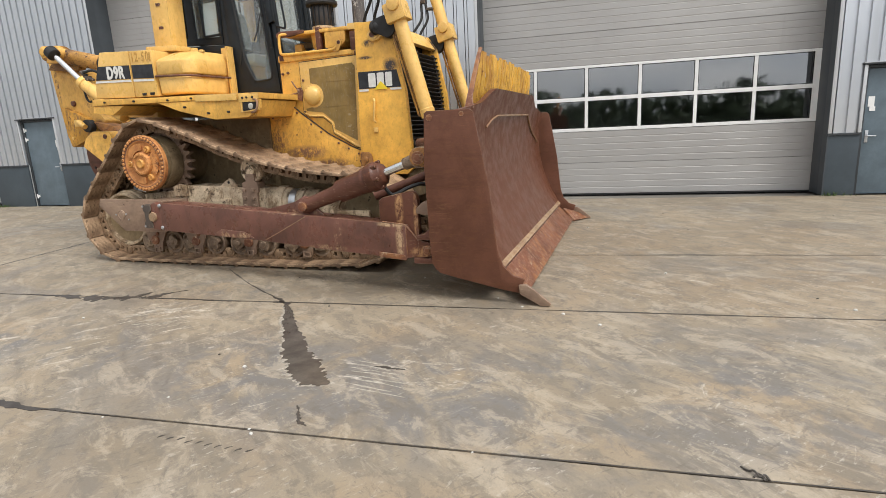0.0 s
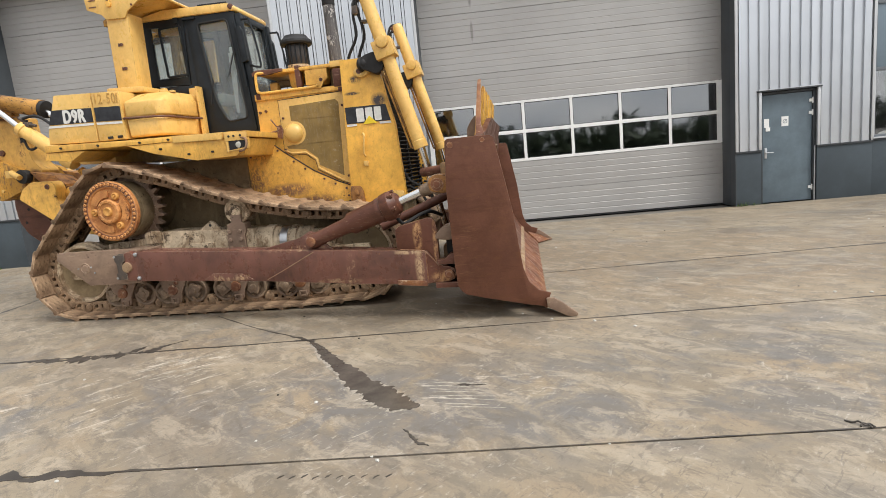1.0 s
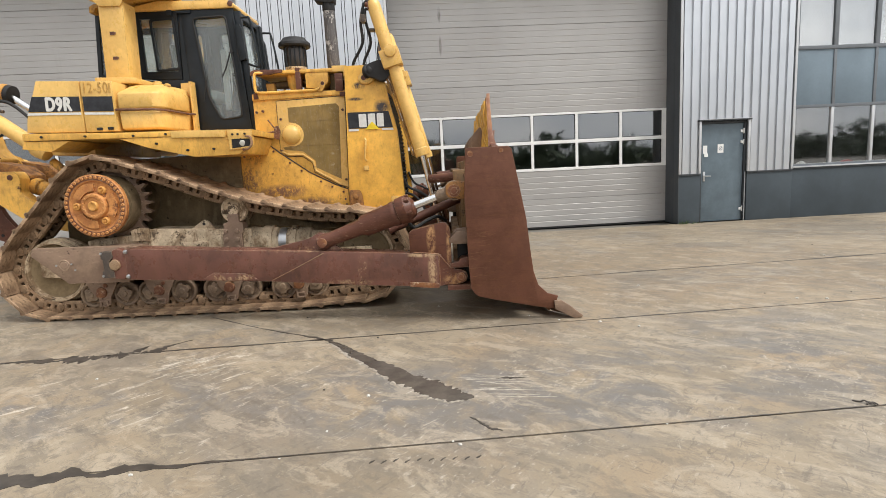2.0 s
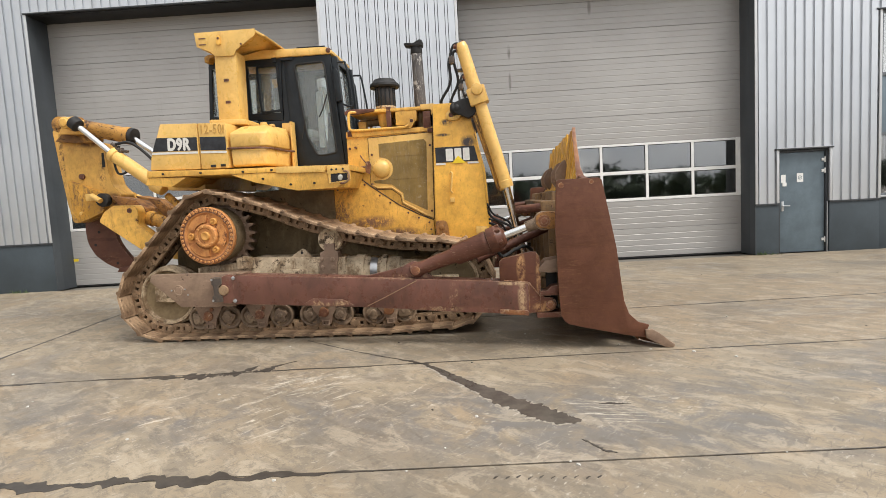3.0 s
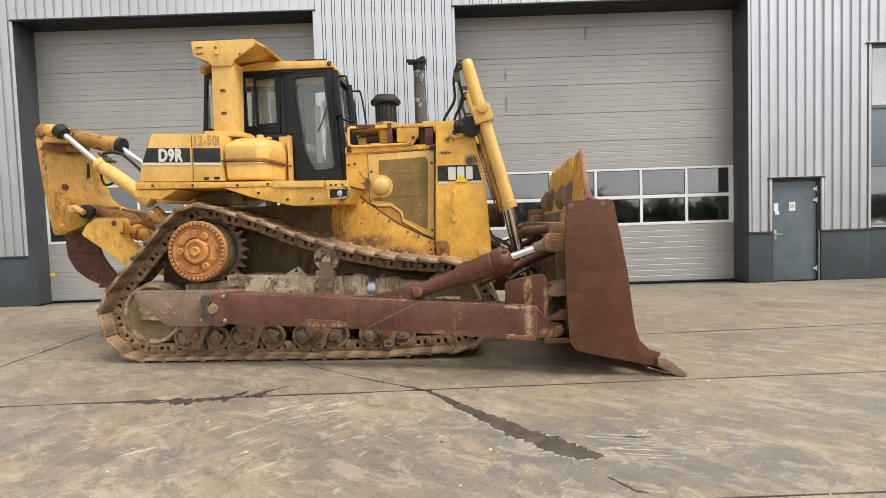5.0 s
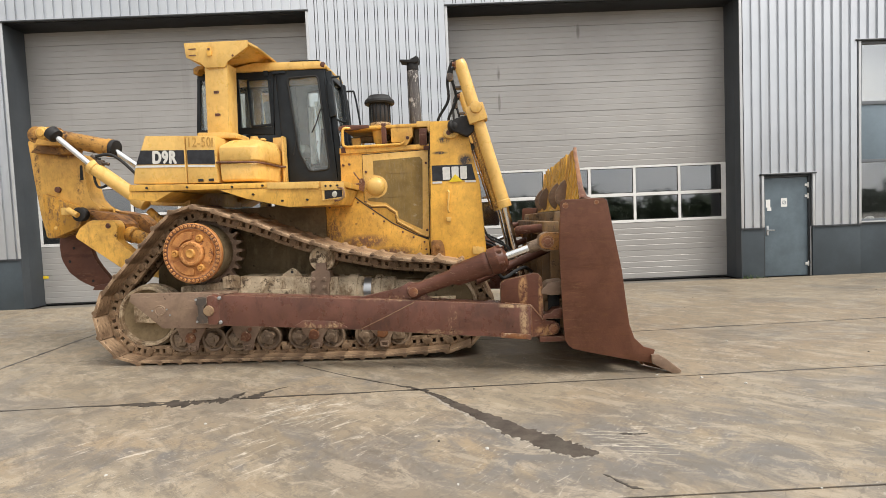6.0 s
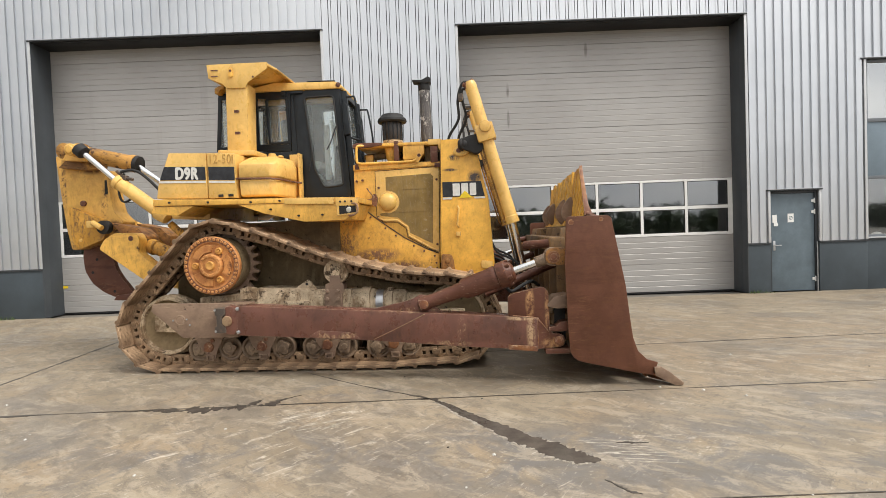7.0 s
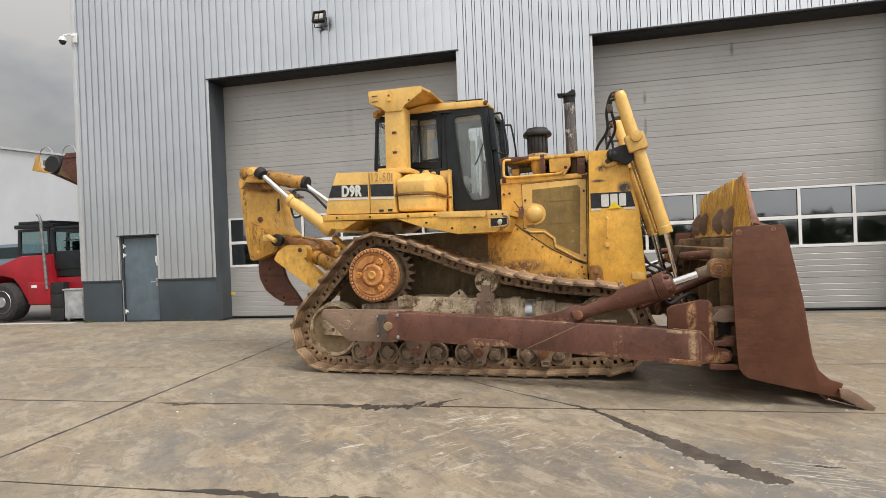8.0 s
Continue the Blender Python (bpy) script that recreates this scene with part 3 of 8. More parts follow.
# ---- the yard ----
def joint(k, x):
    """The line of the k-th long joint of the slabs."""
    a, b = {-5: (-10.1, 0.0), -4: (-7.9, 0.0), -3: (-5.75, 0.0), -2: (-3.6, 0.0), -1: (-1.45, 0.005), 0: (0.70, 0.01), 1: (2.86, 0.013),
            2: (5.09, 0.024), 3: (7.17, 0.05), 4: (9.45, 0.03), 5: (12.25, 0.0)}[k]
    return a + b * x


def cross_joint(k, y):
    return (-37.0, -22.3, -7.25, 9.6, 26.0)[k] - 0.06 * y


def build_ground():
    bm = bmesh.new()
    n, half = 24, 600.0
    grid = [[bm.verts.new((-half + 2 * half * i / n, -half + 2 * half * j / n, -0.035)) for j in range(n + 1)] for i in range(n + 1)]
    for i in range(n):
        for j in range(n):
            bm.faces.new((grid[i][j], grid[i + 1][j], grid[i + 1][j + 1], grid[i][j + 1]))
    ground = tagged(part("ground", bm, M_yard), "wide grey-brown paved industrial yard", "ground", kind="structure")
    fill = bmesh.new()
    add_box(fill, -37.5, 26.5, -10.4, 12.2, -0.034, -0.026)
    part("joint_filler", fill, M_joint, ground, "dark dirt in the slab joints")
    g = 0.009
    for k in range(-5, 5):
        for c in range(4):
            cs = []
            for jk, ck, sx, sy in ((k, c, 1, 1), (k, c + 1, -1, 1), (k + 1, c + 1, -1, -1), (k + 1, c, 1, -1)):
                x = cross_joint(ck, 5.0)
                for _ in range(3):
                    y = joint(jk, x)
                    x = cross_joint(ck, y)
                cs.append((x + sx * g, y + sy * g))
            bm = bmesh.new()
            add_prism(bm, cs, -0.033, 0.0, "z")
            part("concrete_slab", bm, M_concrete, ground, bevel=0.005, smooth=False)
    return ground


ground = build_ground()

WALL_Y, DOOR_Y, TOP = 12.22, 12.87, 10.0
OPENINGS = {"door_l": (-14.48, -13.28, 2.36), "gate_1": (-11.52, -4.85, 6.37), "gate_2": (-1.72, 4.78, 6.36), "door_r": (5.30, 6.42, 2.34), "window": (7.52, 12.5, 5.25)}
EDGE_L, EDGE_R = -15.74, 16.0


def add_cladding(bm, x0, x1, z0, z1):
    """Trapezoidal sheet: broad faces with a narrow groove between each two; the middle bays have open slots beside a narrow strip."""
    mid = (x0 + x1) / 2
    start, pitch = (5.03, 0.203) if mid > 4.8 else (-4.62, 0.2215) if -4.9 < mid < -1.6 else (-11.60, 0.2085) if mid < -4.9 else (-1.55, 0.212)
    if -4.9 < mid < 4.8:
        k = math.floor((x0 - start) / pitch) - 1
        while start + k * pitch - 0.05 < x1:
            s = start + k * pitch
            for a, b, dy in ((s - 0.026, s + 0.026, 0.010), (s + 0.040, s + pitch - 0.040, 0.0)):
                a, b = max(a, x0), min(b, x1)
                if b - a > 0.006:
                    add_box(bm, a, b, WALL_Y + dy, WALL_Y + 0.046, z0, z1)
            k += 1
        return
    steps = ((-0.035, 0.0), (-0.030, 0.040), (0.030, 0.040), (0.035, 0.0))
    prof = []
    k = math.floor((x0 - start) / pitch) - 1
    while start + k * pitch - 0.05 < x1:
        s = start + k * pitch
        for dx, dy in steps:
            prof.append((s + dx, WALL_Y + dy))
        k += 1
    inner = [p for p in prof if x0 + 0.004 < p[0] < x1 - 0.004]

    def depth(x):
        for (xa, ya), (xb, yb) in zip(prof, prof[1:]):
            if xa <= x <= xb:
                return ya + (yb - ya) * (x - xa) / (xb - xa)
        return WALL_Y

    line = [(x0, depth(x0)), *inner, (x1, depth(x1))]
    lo = [bm.verts.new((x, y, z0)) for x, y in line]
    hi = [bm.verts.new((x, y, z1)) for x, y in line]
    back = [bm.verts.new((x, WALL_Y + 0.051, z)) for z in (z0, z1) for x in (x0, x1)]
    for i in range(len(line) - 1):
        bm.faces.new((lo[i], lo[i + 1], hi[i + 1], hi[i]))
    bm.faces.new((back[0], back[2], back[3], back[1]))
    bm.faces.new((*lo[::-1], back[0], back[1]))
    bm.faces.new((*hi, back[3], back[2]))
    bm.faces.new((lo[0], hi[0], back[2], back[0]))
    bm.faces.new((lo[-1], back[1], back[3], hi[-1]))


def build_front_wall():
    cuts = sorted(OPENINGS.values())
    columns, x = [], EDGE_L
    for a, b, head in cuts:
        columns += [(x, a, 0.0), (a, b, head)]
        x = b
    columns.append((x, EDGE_R, 0.0))
    bm = bmesh.new()
    for a, b, head in columns:
        add_box(bm, a, b, WALL_Y + 0.052, WALL_Y + 0.22, head if head else 0.0, TOP)
    a, b, _ = OPENINGS["window"]
    add_box(bm, a, b, WALL_Y + 0.052, WALL_Y + 0.22, 0.0, 1.17)
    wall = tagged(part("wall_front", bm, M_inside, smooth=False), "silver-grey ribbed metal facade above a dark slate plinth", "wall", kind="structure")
    for a, b, head in columns:
        bm = bmesh.new()
        add_cladding(bm, a, b, head + 0.03 if head else 1.15, TOP)
        part("cladding_sheet", bm, M_clad, wall, smooth=False)
        if not head:
            box_part("plinth_panel", a, b, WALL_Y + 0.012, WALL_Y + 0.05, 0.0, 1.11, M_slate, wall, "smooth dark slate-grey plinth", 0.004)
            box_part("plinth_flashing", a - 0.005, b + 0.005, WALL_Y - 0.012, WALL_Y + 0.05, 1.11, 1.15, M_trim, wall, bevel=0.004)
    a, b, _ = OPENINGS["window"]
    box_part("plinth_panel", a, b, WALL_Y + 0.012, WALL_Y + 0.05, 0.0, 1.13, M_slate, wall, bevel=0.004)
    box_part("window_sill", a - 0.01, b, WALL_Y - 0.03, WALL_Y + 0.12, 1.17, 1.20, M_trim_light, wall, "pale metal sill", 0.004)
    box_part("plinth_flashing", a + 0.006, b - 0.006, WALL_Y - 0.012, WALL_Y + 0.05, 1.13, 1.168, M_trim, wall, bevel=0.004)
    for key in ("gate_1", "gate_2"):
        a, b, h = OPENINGS[key]
        for x, s in ((a, -1), (b, 1)):
            x0, x1 = sorted((x, x + s * 0.1))
            box_part("reveal", x0, x1, WALL_Y + 0.225, DOOR_Y + 0.06, 0.0, h + 0.1, M_reveal, wall, "dark grey side of the deep gate opening", 0.003)
            x0, x1 = sorted((x - s * 0.006, x + s * 0.02))
            box_part("reveal_lining", x0, x1, WALL_Y + 0.004, WALL_Y + 0.224, 0.0, h, M_reveal, wall)
            x0, x1 = sorted((x - s * 0.004, x + s * 0.055))
            box_part("edge_trim", x0, x1, WALL_Y - 0.014, WALL_Y + 0.003, 1.152, h + 0.03, M_trim_light, wall, "silver edge trim", 0.003)
        # Hangs a little low, so its black paints the shadow band at the head.
        box_part("soffit", a + 0.007, b - 0.007, WALL_Y + 0.052, DOOR_Y + 0.06, h - 0.03, h + 0.10, M_soffit, wall, "black underside standing for the shade under the gate head", 0.003)
    for key, over in (("gate_1", 0.06), ("gate_2", 0.06), ("door_l", 0.07), ("door_r", 0.07), ("window", 0.12)):
        a, b, h = OPENINGS[key]
        box_part("head_flashing", a - over, b + over, WALL_Y - 0.035, WALL_Y + 0.05, h - 0.012, h + 0.016, M_trim, wall, "thin dark drip flashing", 0.004)
        box_part("head_flashing", a - over, b + over, WALL_Y - 0.030, WALL_Y + 0.05, h + 0.017, h + 0.029, M_trim_light, wall, "thin silver flashing edge", 0.002)
    for key in ("door_l", "door_r", "window"):
        a, b, h = OPENINGS[key]
        for x, s in ((a, -1), (b, 1)):
            x0, x1 = sorted((x - s * 0.003, x + s * 0.05))
            box_part("edge_trim", x0, x1, WALL_Y - 0.012, WALL_Y + 0.002, 1.152, h - 0.014, M_trim_light, wall, "silver edge trim", 0.003)
    box_part("corner_trim", EDGE_L - 0.03, EDGE_L + 0.09, WALL_Y - 0.016, WALL_Y + 0.2, 1.152, TOP, M_trim_light, wall, "silver corner trim", 0.01)
    return wall


build_front_wall()


def closing_walls():
    for name, box, label in (
            ("wall_back", (EDGE_L, EDGE_R, 34.0, 34.2, 0.0, TOP), "plain grey back wall of the hall"),
            ("wall_left", (EDGE_L, EDGE_L + 0.2, WALL_Y + 0.23, 34.0, 0.0, TOP), "plain grey side wall of the hall"),
            ("wall_right", (EDGE_R - 0.2, EDGE_R, WALL_Y + 0.23, 34.0, 0.0, TOP), "plain grey side wall of the hall"),
            ("roof", (EDGE_L - 0.1, EDGE_R + 0.1, WALL_Y - 0.03, 34.3, TOP + 0.002, TOP + 0.3), "flat grey roof of the hall")):
        bm = bmesh.new()
        add_box(bm, *box)
        tagged(part(name, bm, M_clad if name != "roof" else M_trim, smooth=False), label, name.split("_")[0], kind="structure")


closing_walls()


# ---- the sectional gates ----
def add_section(bm, x0, x1, z0, z1):
    """A door section: a foamed steel panel with fine ribs and a tongue at its edges."""
    y, n = DOOR_Y, 5
    prof = [(y + 0.045, z0 + 0.002), (y + 0.008, z0 + 0.002), (y, z0 + 0.008)]
    h = (z1 - z0) / n
    for i in range(1, n):
        z = z0 + i * h
        prof += [(y, z - 0.010), (y + 0.0045, z - 0.004), (y + 0.0045, z + 0.004), (y, z + 0.010)]
    prof += [(y, z1 - 0.008), (y + 0.008, z1 - 0.002), (y + 0.045, z1 - 0.002)]
    add_prism(bm, prof, x0, x1, "x")


def build_gate(name, x0, x1, label):
    gate = empty(name, pose((x0 + x1) / 2, DOOR_Y, 0), label, "garage door", "sectional gates", "structure")
    base = gate.matrix_world.inverted()

    def put(nm, bm, mat, parent=gate, lab="", bevel=0.0):
        bmesh.ops.transform(bm, matrix=base, verts=bm.verts)
        return part(nm, bm, mat, parent, lab, bevel, smooth=False)

    seams = [0.03, 0.70, 1.37, None, 2.73, 3.39, 4.05, 4.71, 5.37, 6.03, 6.62]
    for z0, z1 in zip(seams, seams[1:]):
        if z0 is not None and z1 is not None:
            bm = bmesh.new()
            add_section(bm, x0, x1, z0, z1)
            put("door_panel", bm, M_section)
    bm = bmesh.new()
    add_box(bm, x0, x1, DOOR_Y + 0.005, DOOR_Y + 0.04, 0.0, 0.03)
    put("bottom_seal", bm, M_rubber, lab="black rubber bottom seal")
    bm = bmesh.new()
    add_box(bm, x0, x1, DOOR_Y + 0.012, DOOR_Y + 0.043, 0.69, 0.71)
    add_box(bm, x0, x1, DOOR_Y + 0.012, DOOR_Y + 0.043, 2.72, 6.5)
    put("door_core", bm, M_trim, lab="dark gaps between the sections")
    a, b = x0 + 0.02, x1 - 0.02
    rows = [(1.375, 1.44), (2.005, 2.085), (2.675, 2.728)]
    stiles = [(a, a + 0.14)] + [(c - 0.033, c + 0.033) for c in [a + 0.07 + (b - a - 0.14) * k / 6 for k in range(1, 6)]] + [(b - 0.14, b)]
    for z0, z1 in rows:
        bm = bmesh.new()
        add_box(bm, a, b, DOOR_Y - 0.004, DOOR_Y + 0.046, z0, z1)
        put("window_rail", bm, M_white, lab="white aluminium rail", bevel=0.004)
    for s0, s1 in stiles:
        for (_, z0), (z1, _) in zip(rows, rows[1:]):
            bm = bmesh.new()
            add_box(bm, s0, s1, DOOR_Y - 0.001, DOOR_Y + 0.044, z0, z1)
            put("window_mullion", bm, M_white, bevel=0.003)
    for (_, s0), (s1, _) in zip(stiles, stiles[1:]):
        for (_, z0), (z1, _) in zip(rows, rows[1:]):
            bm = bmesh.new()
            add_ring(bm, [(s0, z0), (s1, z0), (s1, z1), (s0, z1)], inset([(s0, z0), (s1, z0), (s1, z1), (s0, z1)], 0.012), DOOR_Y + 0.012, DOOR_Y + 0.034)
            put("pane_gasket", bm, M_rubber)
            bm = bmesh.new()
            add_box(bm, s0 + 0.004, s1 - 0.004, DOOR_Y + 0.020, DOOR_Y + 0.026, z0 + 0.004, z1 - 0.004)
            put("pane", bm, M_pane, lab="dark reflecting pane").visible_shadow = False
    return gate


build_gate("garage_door_1", -11.62, -4.80, "tall grey sectional garage door with a white-framed window band")
build_gate("garage_door_2", -1.78, 4.83, "tall grey sectional garage door with a white-framed window band")


# ---- the side doors ----
def build_door(name, x0, x1, h, hinge_right, label):
    m = pose((x0 + x1) / 2, WALL_Y + 0.11, 0)
    door = empty(name, m, label, "door", "steel side doors", "structure")
    w = (x1 - x0) / 2
    s = 1 if hinge_right else -1
    for a, b in ((-w, -w + 0.055), (w - 0.055, w)):
        box_part("door_frame", a, b, -0.045, 0.10, 0.0, h - 0.015, M_trim, door, "dark steel frame", 0.004)
    box_part("door_frame", -w + 0.056, w - 0.056, -0.045, 0.10, h - 0.07, h - 0.015, M_trim, door, bevel=0.004)
    leaf = box_part("door_leaf", -w + 0.062, w - 0.062, -0.012, 0.04, 0.015, h - 0.076, M_door, door, "blue-grey painted steel leaf", 0.006)
    for z in (0.28, 1.83, 2.08):
        bm = bmesh.new()
        add_box(bm, s * (w - 0.09) - 0.035, s * (w - 0.09) + 0.035, -0.032, -0.013, z - 0.03, z + 0.03)
        add_cyl(bm, (s * (w - 0.06), -0.035, z - 0.06), (s * (w - 0.06), -0.035, z + 0.06), 0.014, n=10)
        part("hinge", bm, M_white, leaf, "pale hinge")
    hx = -s * (w - 0.13)
    box_part("lock_plate", hx - 0.025, hx + 0.025, -0.024, -0.013, 0.96, 1.18, M_metal, leaf, "steel lock plate", 0.003)
    bm = bmesh.new()
    add_tube(bm, [(hx, -0.02, 1.08), (hx, -0.065, 1.08), (hx + s * 0.03, -0.075, 1.08), (hx + s * 0.13, -0.075, 1.075)], 0.011)
    part("handle", bm, M_metal, leaf, "steel lever handle")
    bm = bmesh.new()
    add_box(bm, hx - 0.03, hx + 0.07, -0.017, -0.013, 1.60, 1.78)
    add_box(bm, hx + 0.0, hx + 0.09, -0.020, -0.0171, 1.52, 1.60)
    part("sticker", bm, M_white, leaf, "torn white sticker")
    if hinge_right:
        box_part("sticker", -0.11, 0.03, -0.016, -0.0125, 1.60, 1.80, M_white, leaf, "white notice sheet")
        bm = bmesh.new()
        add_ring(bm, [(-0.04 + 0.045 * math.cos(k * 0.6283), 1.70 + 0.045 * math.sin(k * 0.6283)) for k in range(10)],
                 [(-0.04 + 0.034 * math.cos(k * 0.6283), 1.70 + 0.034 * math.sin(k * 0.6283)) for k in range(10)], -0.019, -0.0161)
        add_prism(bm, [(-0.075, 1.672), (-0.068, 1.665), (-0.005, 1.728), (-0.012, 1.735)], -0.019, -0.0161)
        part("sign_mark", bm, M_door, leaf, "blue-grey round sign")
    bm = bmesh.new()
    add_tube(bm, [(s * (w - 0.03), -0.07, 0.0), (s * (w - 0.03), -0.07, 1.14)], 0.014)
    part("bolt_rod", bm, M_metal, door, "upright steel bolt rod")
    return door


build_door("door_1", -14.48, -13.28, 2.36, False, "closed blue-grey steel door in the ribbed facade")
build_door("door_2", 5.30, 6.42, 2.34, True, "closed blue-grey steel door with a white notice")


# ---- the office window ----
def build_window():
    a, b, h = OPENINGS["window"]
    y = WALL_Y + 0.09
    win = empty("window_1", pose(a, y, 1.2), "tall office window with dark frames and blue-grey panels", "window", kind="structure")

    def box(nm, x0, x1, y0, y1, z0, z1, mat, lab="", bevel=0.004):
        return box_part(nm, x0 - a, x1 - a, y0, y1, z0 - 1.2, z1 - 1.2, mat, win, lab, bevel)

    posts = [a + 0.03] + [8.48 + k for k in range(4)] + [b - 0.03]
    levels = [(1.20, 1.25), (2.53, 2.60), (3.83, 3.91), (5.18, 5.24)]
    for z0, z1 in levels:
        box("window_frame", a, b, -0.03, 0.06, z0, z1, M_frame, "dark grey aluminium rail")
    for (_, z0), (z1, _) in zip(levels, levels[1:]):
        wide = 0.035 if z0 < 3 else 0.05
        for p in posts:
            box("window_frame", p - wide, p + wide, -0.026, 0.056, z0, z1, M_trim_light if z0 < 2 else M_frame)
        for p, q in zip(posts, posts[1:]):
            if 2 < z0 < 3:
                box("panel", p + wide, q - wide, -0.008, 0.03, z0, z1, M_spandrel, "blue-grey filler panel")
            else:
                box("pane", p + wide, q - wide, 0.01, 0.018, z0, z1, M_office if z0 > 3 else M_pane, "reflecting pane", 0.0).visible_shadow = False
                if z0 > 3:
                    box("blind", p + wide + 0.01, q - wide - 0.01, 0.09, 0.10, z0 + 0.02, z1, M_pale, "drawn pale blind", 0.0)
    # A dark sheet paints the dimness of the room.
    box("window_back", a, b, 0.9, 0.92, 1.2, 5.24, M_inside, "dark sheet standing for the unlit room behind the panes", 0.0)
    return win


build_window()
for nm, x, w, mat, lab in (("paper_pile", 7.83, 0.2, M_white, "crumpled white paper on the window sill"), ("pink_folder", 8.95, 0.26, M_red, "pink folder on the window sill")):
    bm = bmesh.new()
    add_prism(bm, [(-w / 2, 0), (w / 2, 0), (w / 2 - 0.02, 0.035), (0.02, 0.06), (-w / 2 + 0.03, 0.03)], -0.04, 0.04)
    ob = part(nm, bm, mat, bevel=0.006)
    ob.matrix_world = pose(x, WALL_Y + 0.16, 1.25)
    tagged(ob, lab, nm.split("_")[1])
box_ob = box_part("inner_sill", 7.53, 12.49, WALL_Y + 0.12, WALL_Y + 0.30, 1.222, 1.25, M_white)
tagged(box_ob, "white inner window sill", "sill", kind="structure")


# ---- floodlight and camera dome on the facade ----
def build_floodlight():
    root = empty("floodlight", pose(-8.22, WALL_Y, 7.51), "dark square floodlight on the ribbed facade", "floodlight")
    tilt = Matrix.Translation((0.0, -0.17, 0.0)) @ Matrix.Rotation(radians(-18), 4, "X")

    def leaned(name, bm, material, label="", bevel=0.0):
        bmesh.ops.transform(bm, matrix=tilt, verts=bm.verts)
        return part(name, bm, material, root, label, bevel)

    outer = [(-0.165, -0.15), (0.165, -0.15), (0.165, 0.15), (-0.165, 0.15)]
    bm = bmesh.new()
    add_ring(bm, outer, inset(outer, 0.035), -0.085, 0.0)
    leaned("frame", bm, M_sootblack, "black square frame", 0.006)
    bm = bmesh.new()
    add_box(bm, -0.13, 0.13, -0.03, 0.06, -0.115, 0.115)
    leaned("housing", bm, M_trim, "dark cast housing", 0.012)
    for x in (-0.063, 0.063):
        bm = bmesh.new()
        add_box(bm, x - 0.048, x + 0.048, -0.062, -0.031, -0.075, 0.085)
        leaned("lens", bm, M_lamp, "pale square lamp glass", 0.008)
    bm = bmesh.new()
    add_tube(bm, [(-0.17, -0.17, 0.0), (-0.17, -0.10, -0.20), (0.17, -0.10, -0.20), (0.17, -0.17, 0.0)], 0.014)
    add_cyl(bm, (0.0, -0.10, -0.20), (0.0, 0.0, -0.22), 0.03, n=10)
    part("bracket", bm, M_trim, root)


def build_dome():
    root = empty("security_camera", pose(EDGE_L + 0.12, WALL_Y, 7.95), "white dome security camera on a wall arm", "security camera")
    box_part("wall_plate", -0.065, 0.065, -0.06, -0.017, -0.13, 0.13, M_white, root, bevel=0.01)
    bm = bmesh.new()
    add_tube(bm, [(0, -0.06, 0.05), (-0.08, -0.12, 0.08), (-0.22, -0.17, 0.06), (-0.27, -0.18, 0.0)], 0.026)
    part("arm", bm, M_white, root, "white bent arm")
    bm = bmesh.new()
    add_lathe(bm, (-0.27, -0.18, 0.02), (0, 0, -1), [(0, 0.045), (0.04, 0.095), (0.12, 0.105), (0.13, 0.08)])
    part("shell", bm, M_white, root)
    bm = bmesh.new()
    add_lathe(bm, (-0.27, -0.18, -0.105), (0, 0, -1), [(0, 0.085), (0.05, 0.076), (0.085, 0.05), (0.10, 0.01)])
    part("dome", bm, M_decal_black, root, "black glass dome")


build_floodlight()
build_dome()


bm = bmesh.new()
add_box(bm, -0.06, 0.06, -0.006, 0.0, -0.03, 0.03)
ob = part("sticker", bm, M_decal_yellow)
ob.matrix_world = pose(-11.46, DOOR_Y - 0.004, 0.66)
tagged(ob, "small yellow sticker on the grey garage door", "sticker")


# ---- the bulldozer: forward is +x, its near side at y = 0, the far one at y = WIDE ----
WIDE = 2.86
MID = WIDE / 2
dozer = empty("bulldozer", pose(-4.0, 6.385, 0, 0, 0, -4.1), "worn yellow crawler bulldozer with a rusty brown blade", "bulldozer")


def flip(bm):
    """The same shape on the far side."""
    bmesh.ops.transform(bm, matrix=Matrix.Translation((0, WIDE, 0)) @ Matrix.Diagonal((1, -1, 1, 1)), verts=bm.verts)
    bmesh.ops.reverse_faces(bm, faces=bm.faces)
    return bm


def both(name, make, material, parents, label="", bevel=0.0):
    """One part on the near side and its mirror image on the far side."""
    out = []
    for side in (0, 1):
        bm = make()
        out.append(part(name, flip(bm) if side else bm, material, parents[side], label, bevel))
    return out


def both_parts(name, make, material, parents, label="", bevel=0.0):
    """The same for a set of small pieces, each a part of its own."""
    for side in (0, 1):
        bm = make()
        parts(name, flip(bm) if side else bm, material, parents[side], label, bevel)


D2 = (dozer, dozer)


def prism_of(*sets):
    def make():
        bm = bmesh.new()
        for prof, a0, a1 in sets:
            add_prism(bm, prof, a0, a1)
        return bm
    return make


# tracks
IDLER_R, IDLER_F, SPROCKET = (-1.83, 0.57), (1.93, 0.615), (-1.07, 1.35)


def bottom_run(u):
    """The height of the pins of the lower run, which climbs to the raised front idler."""
    k = max(0.0, u - 1.0)
    return 0.130 + 0.075 * k * k / (k + 0.25)


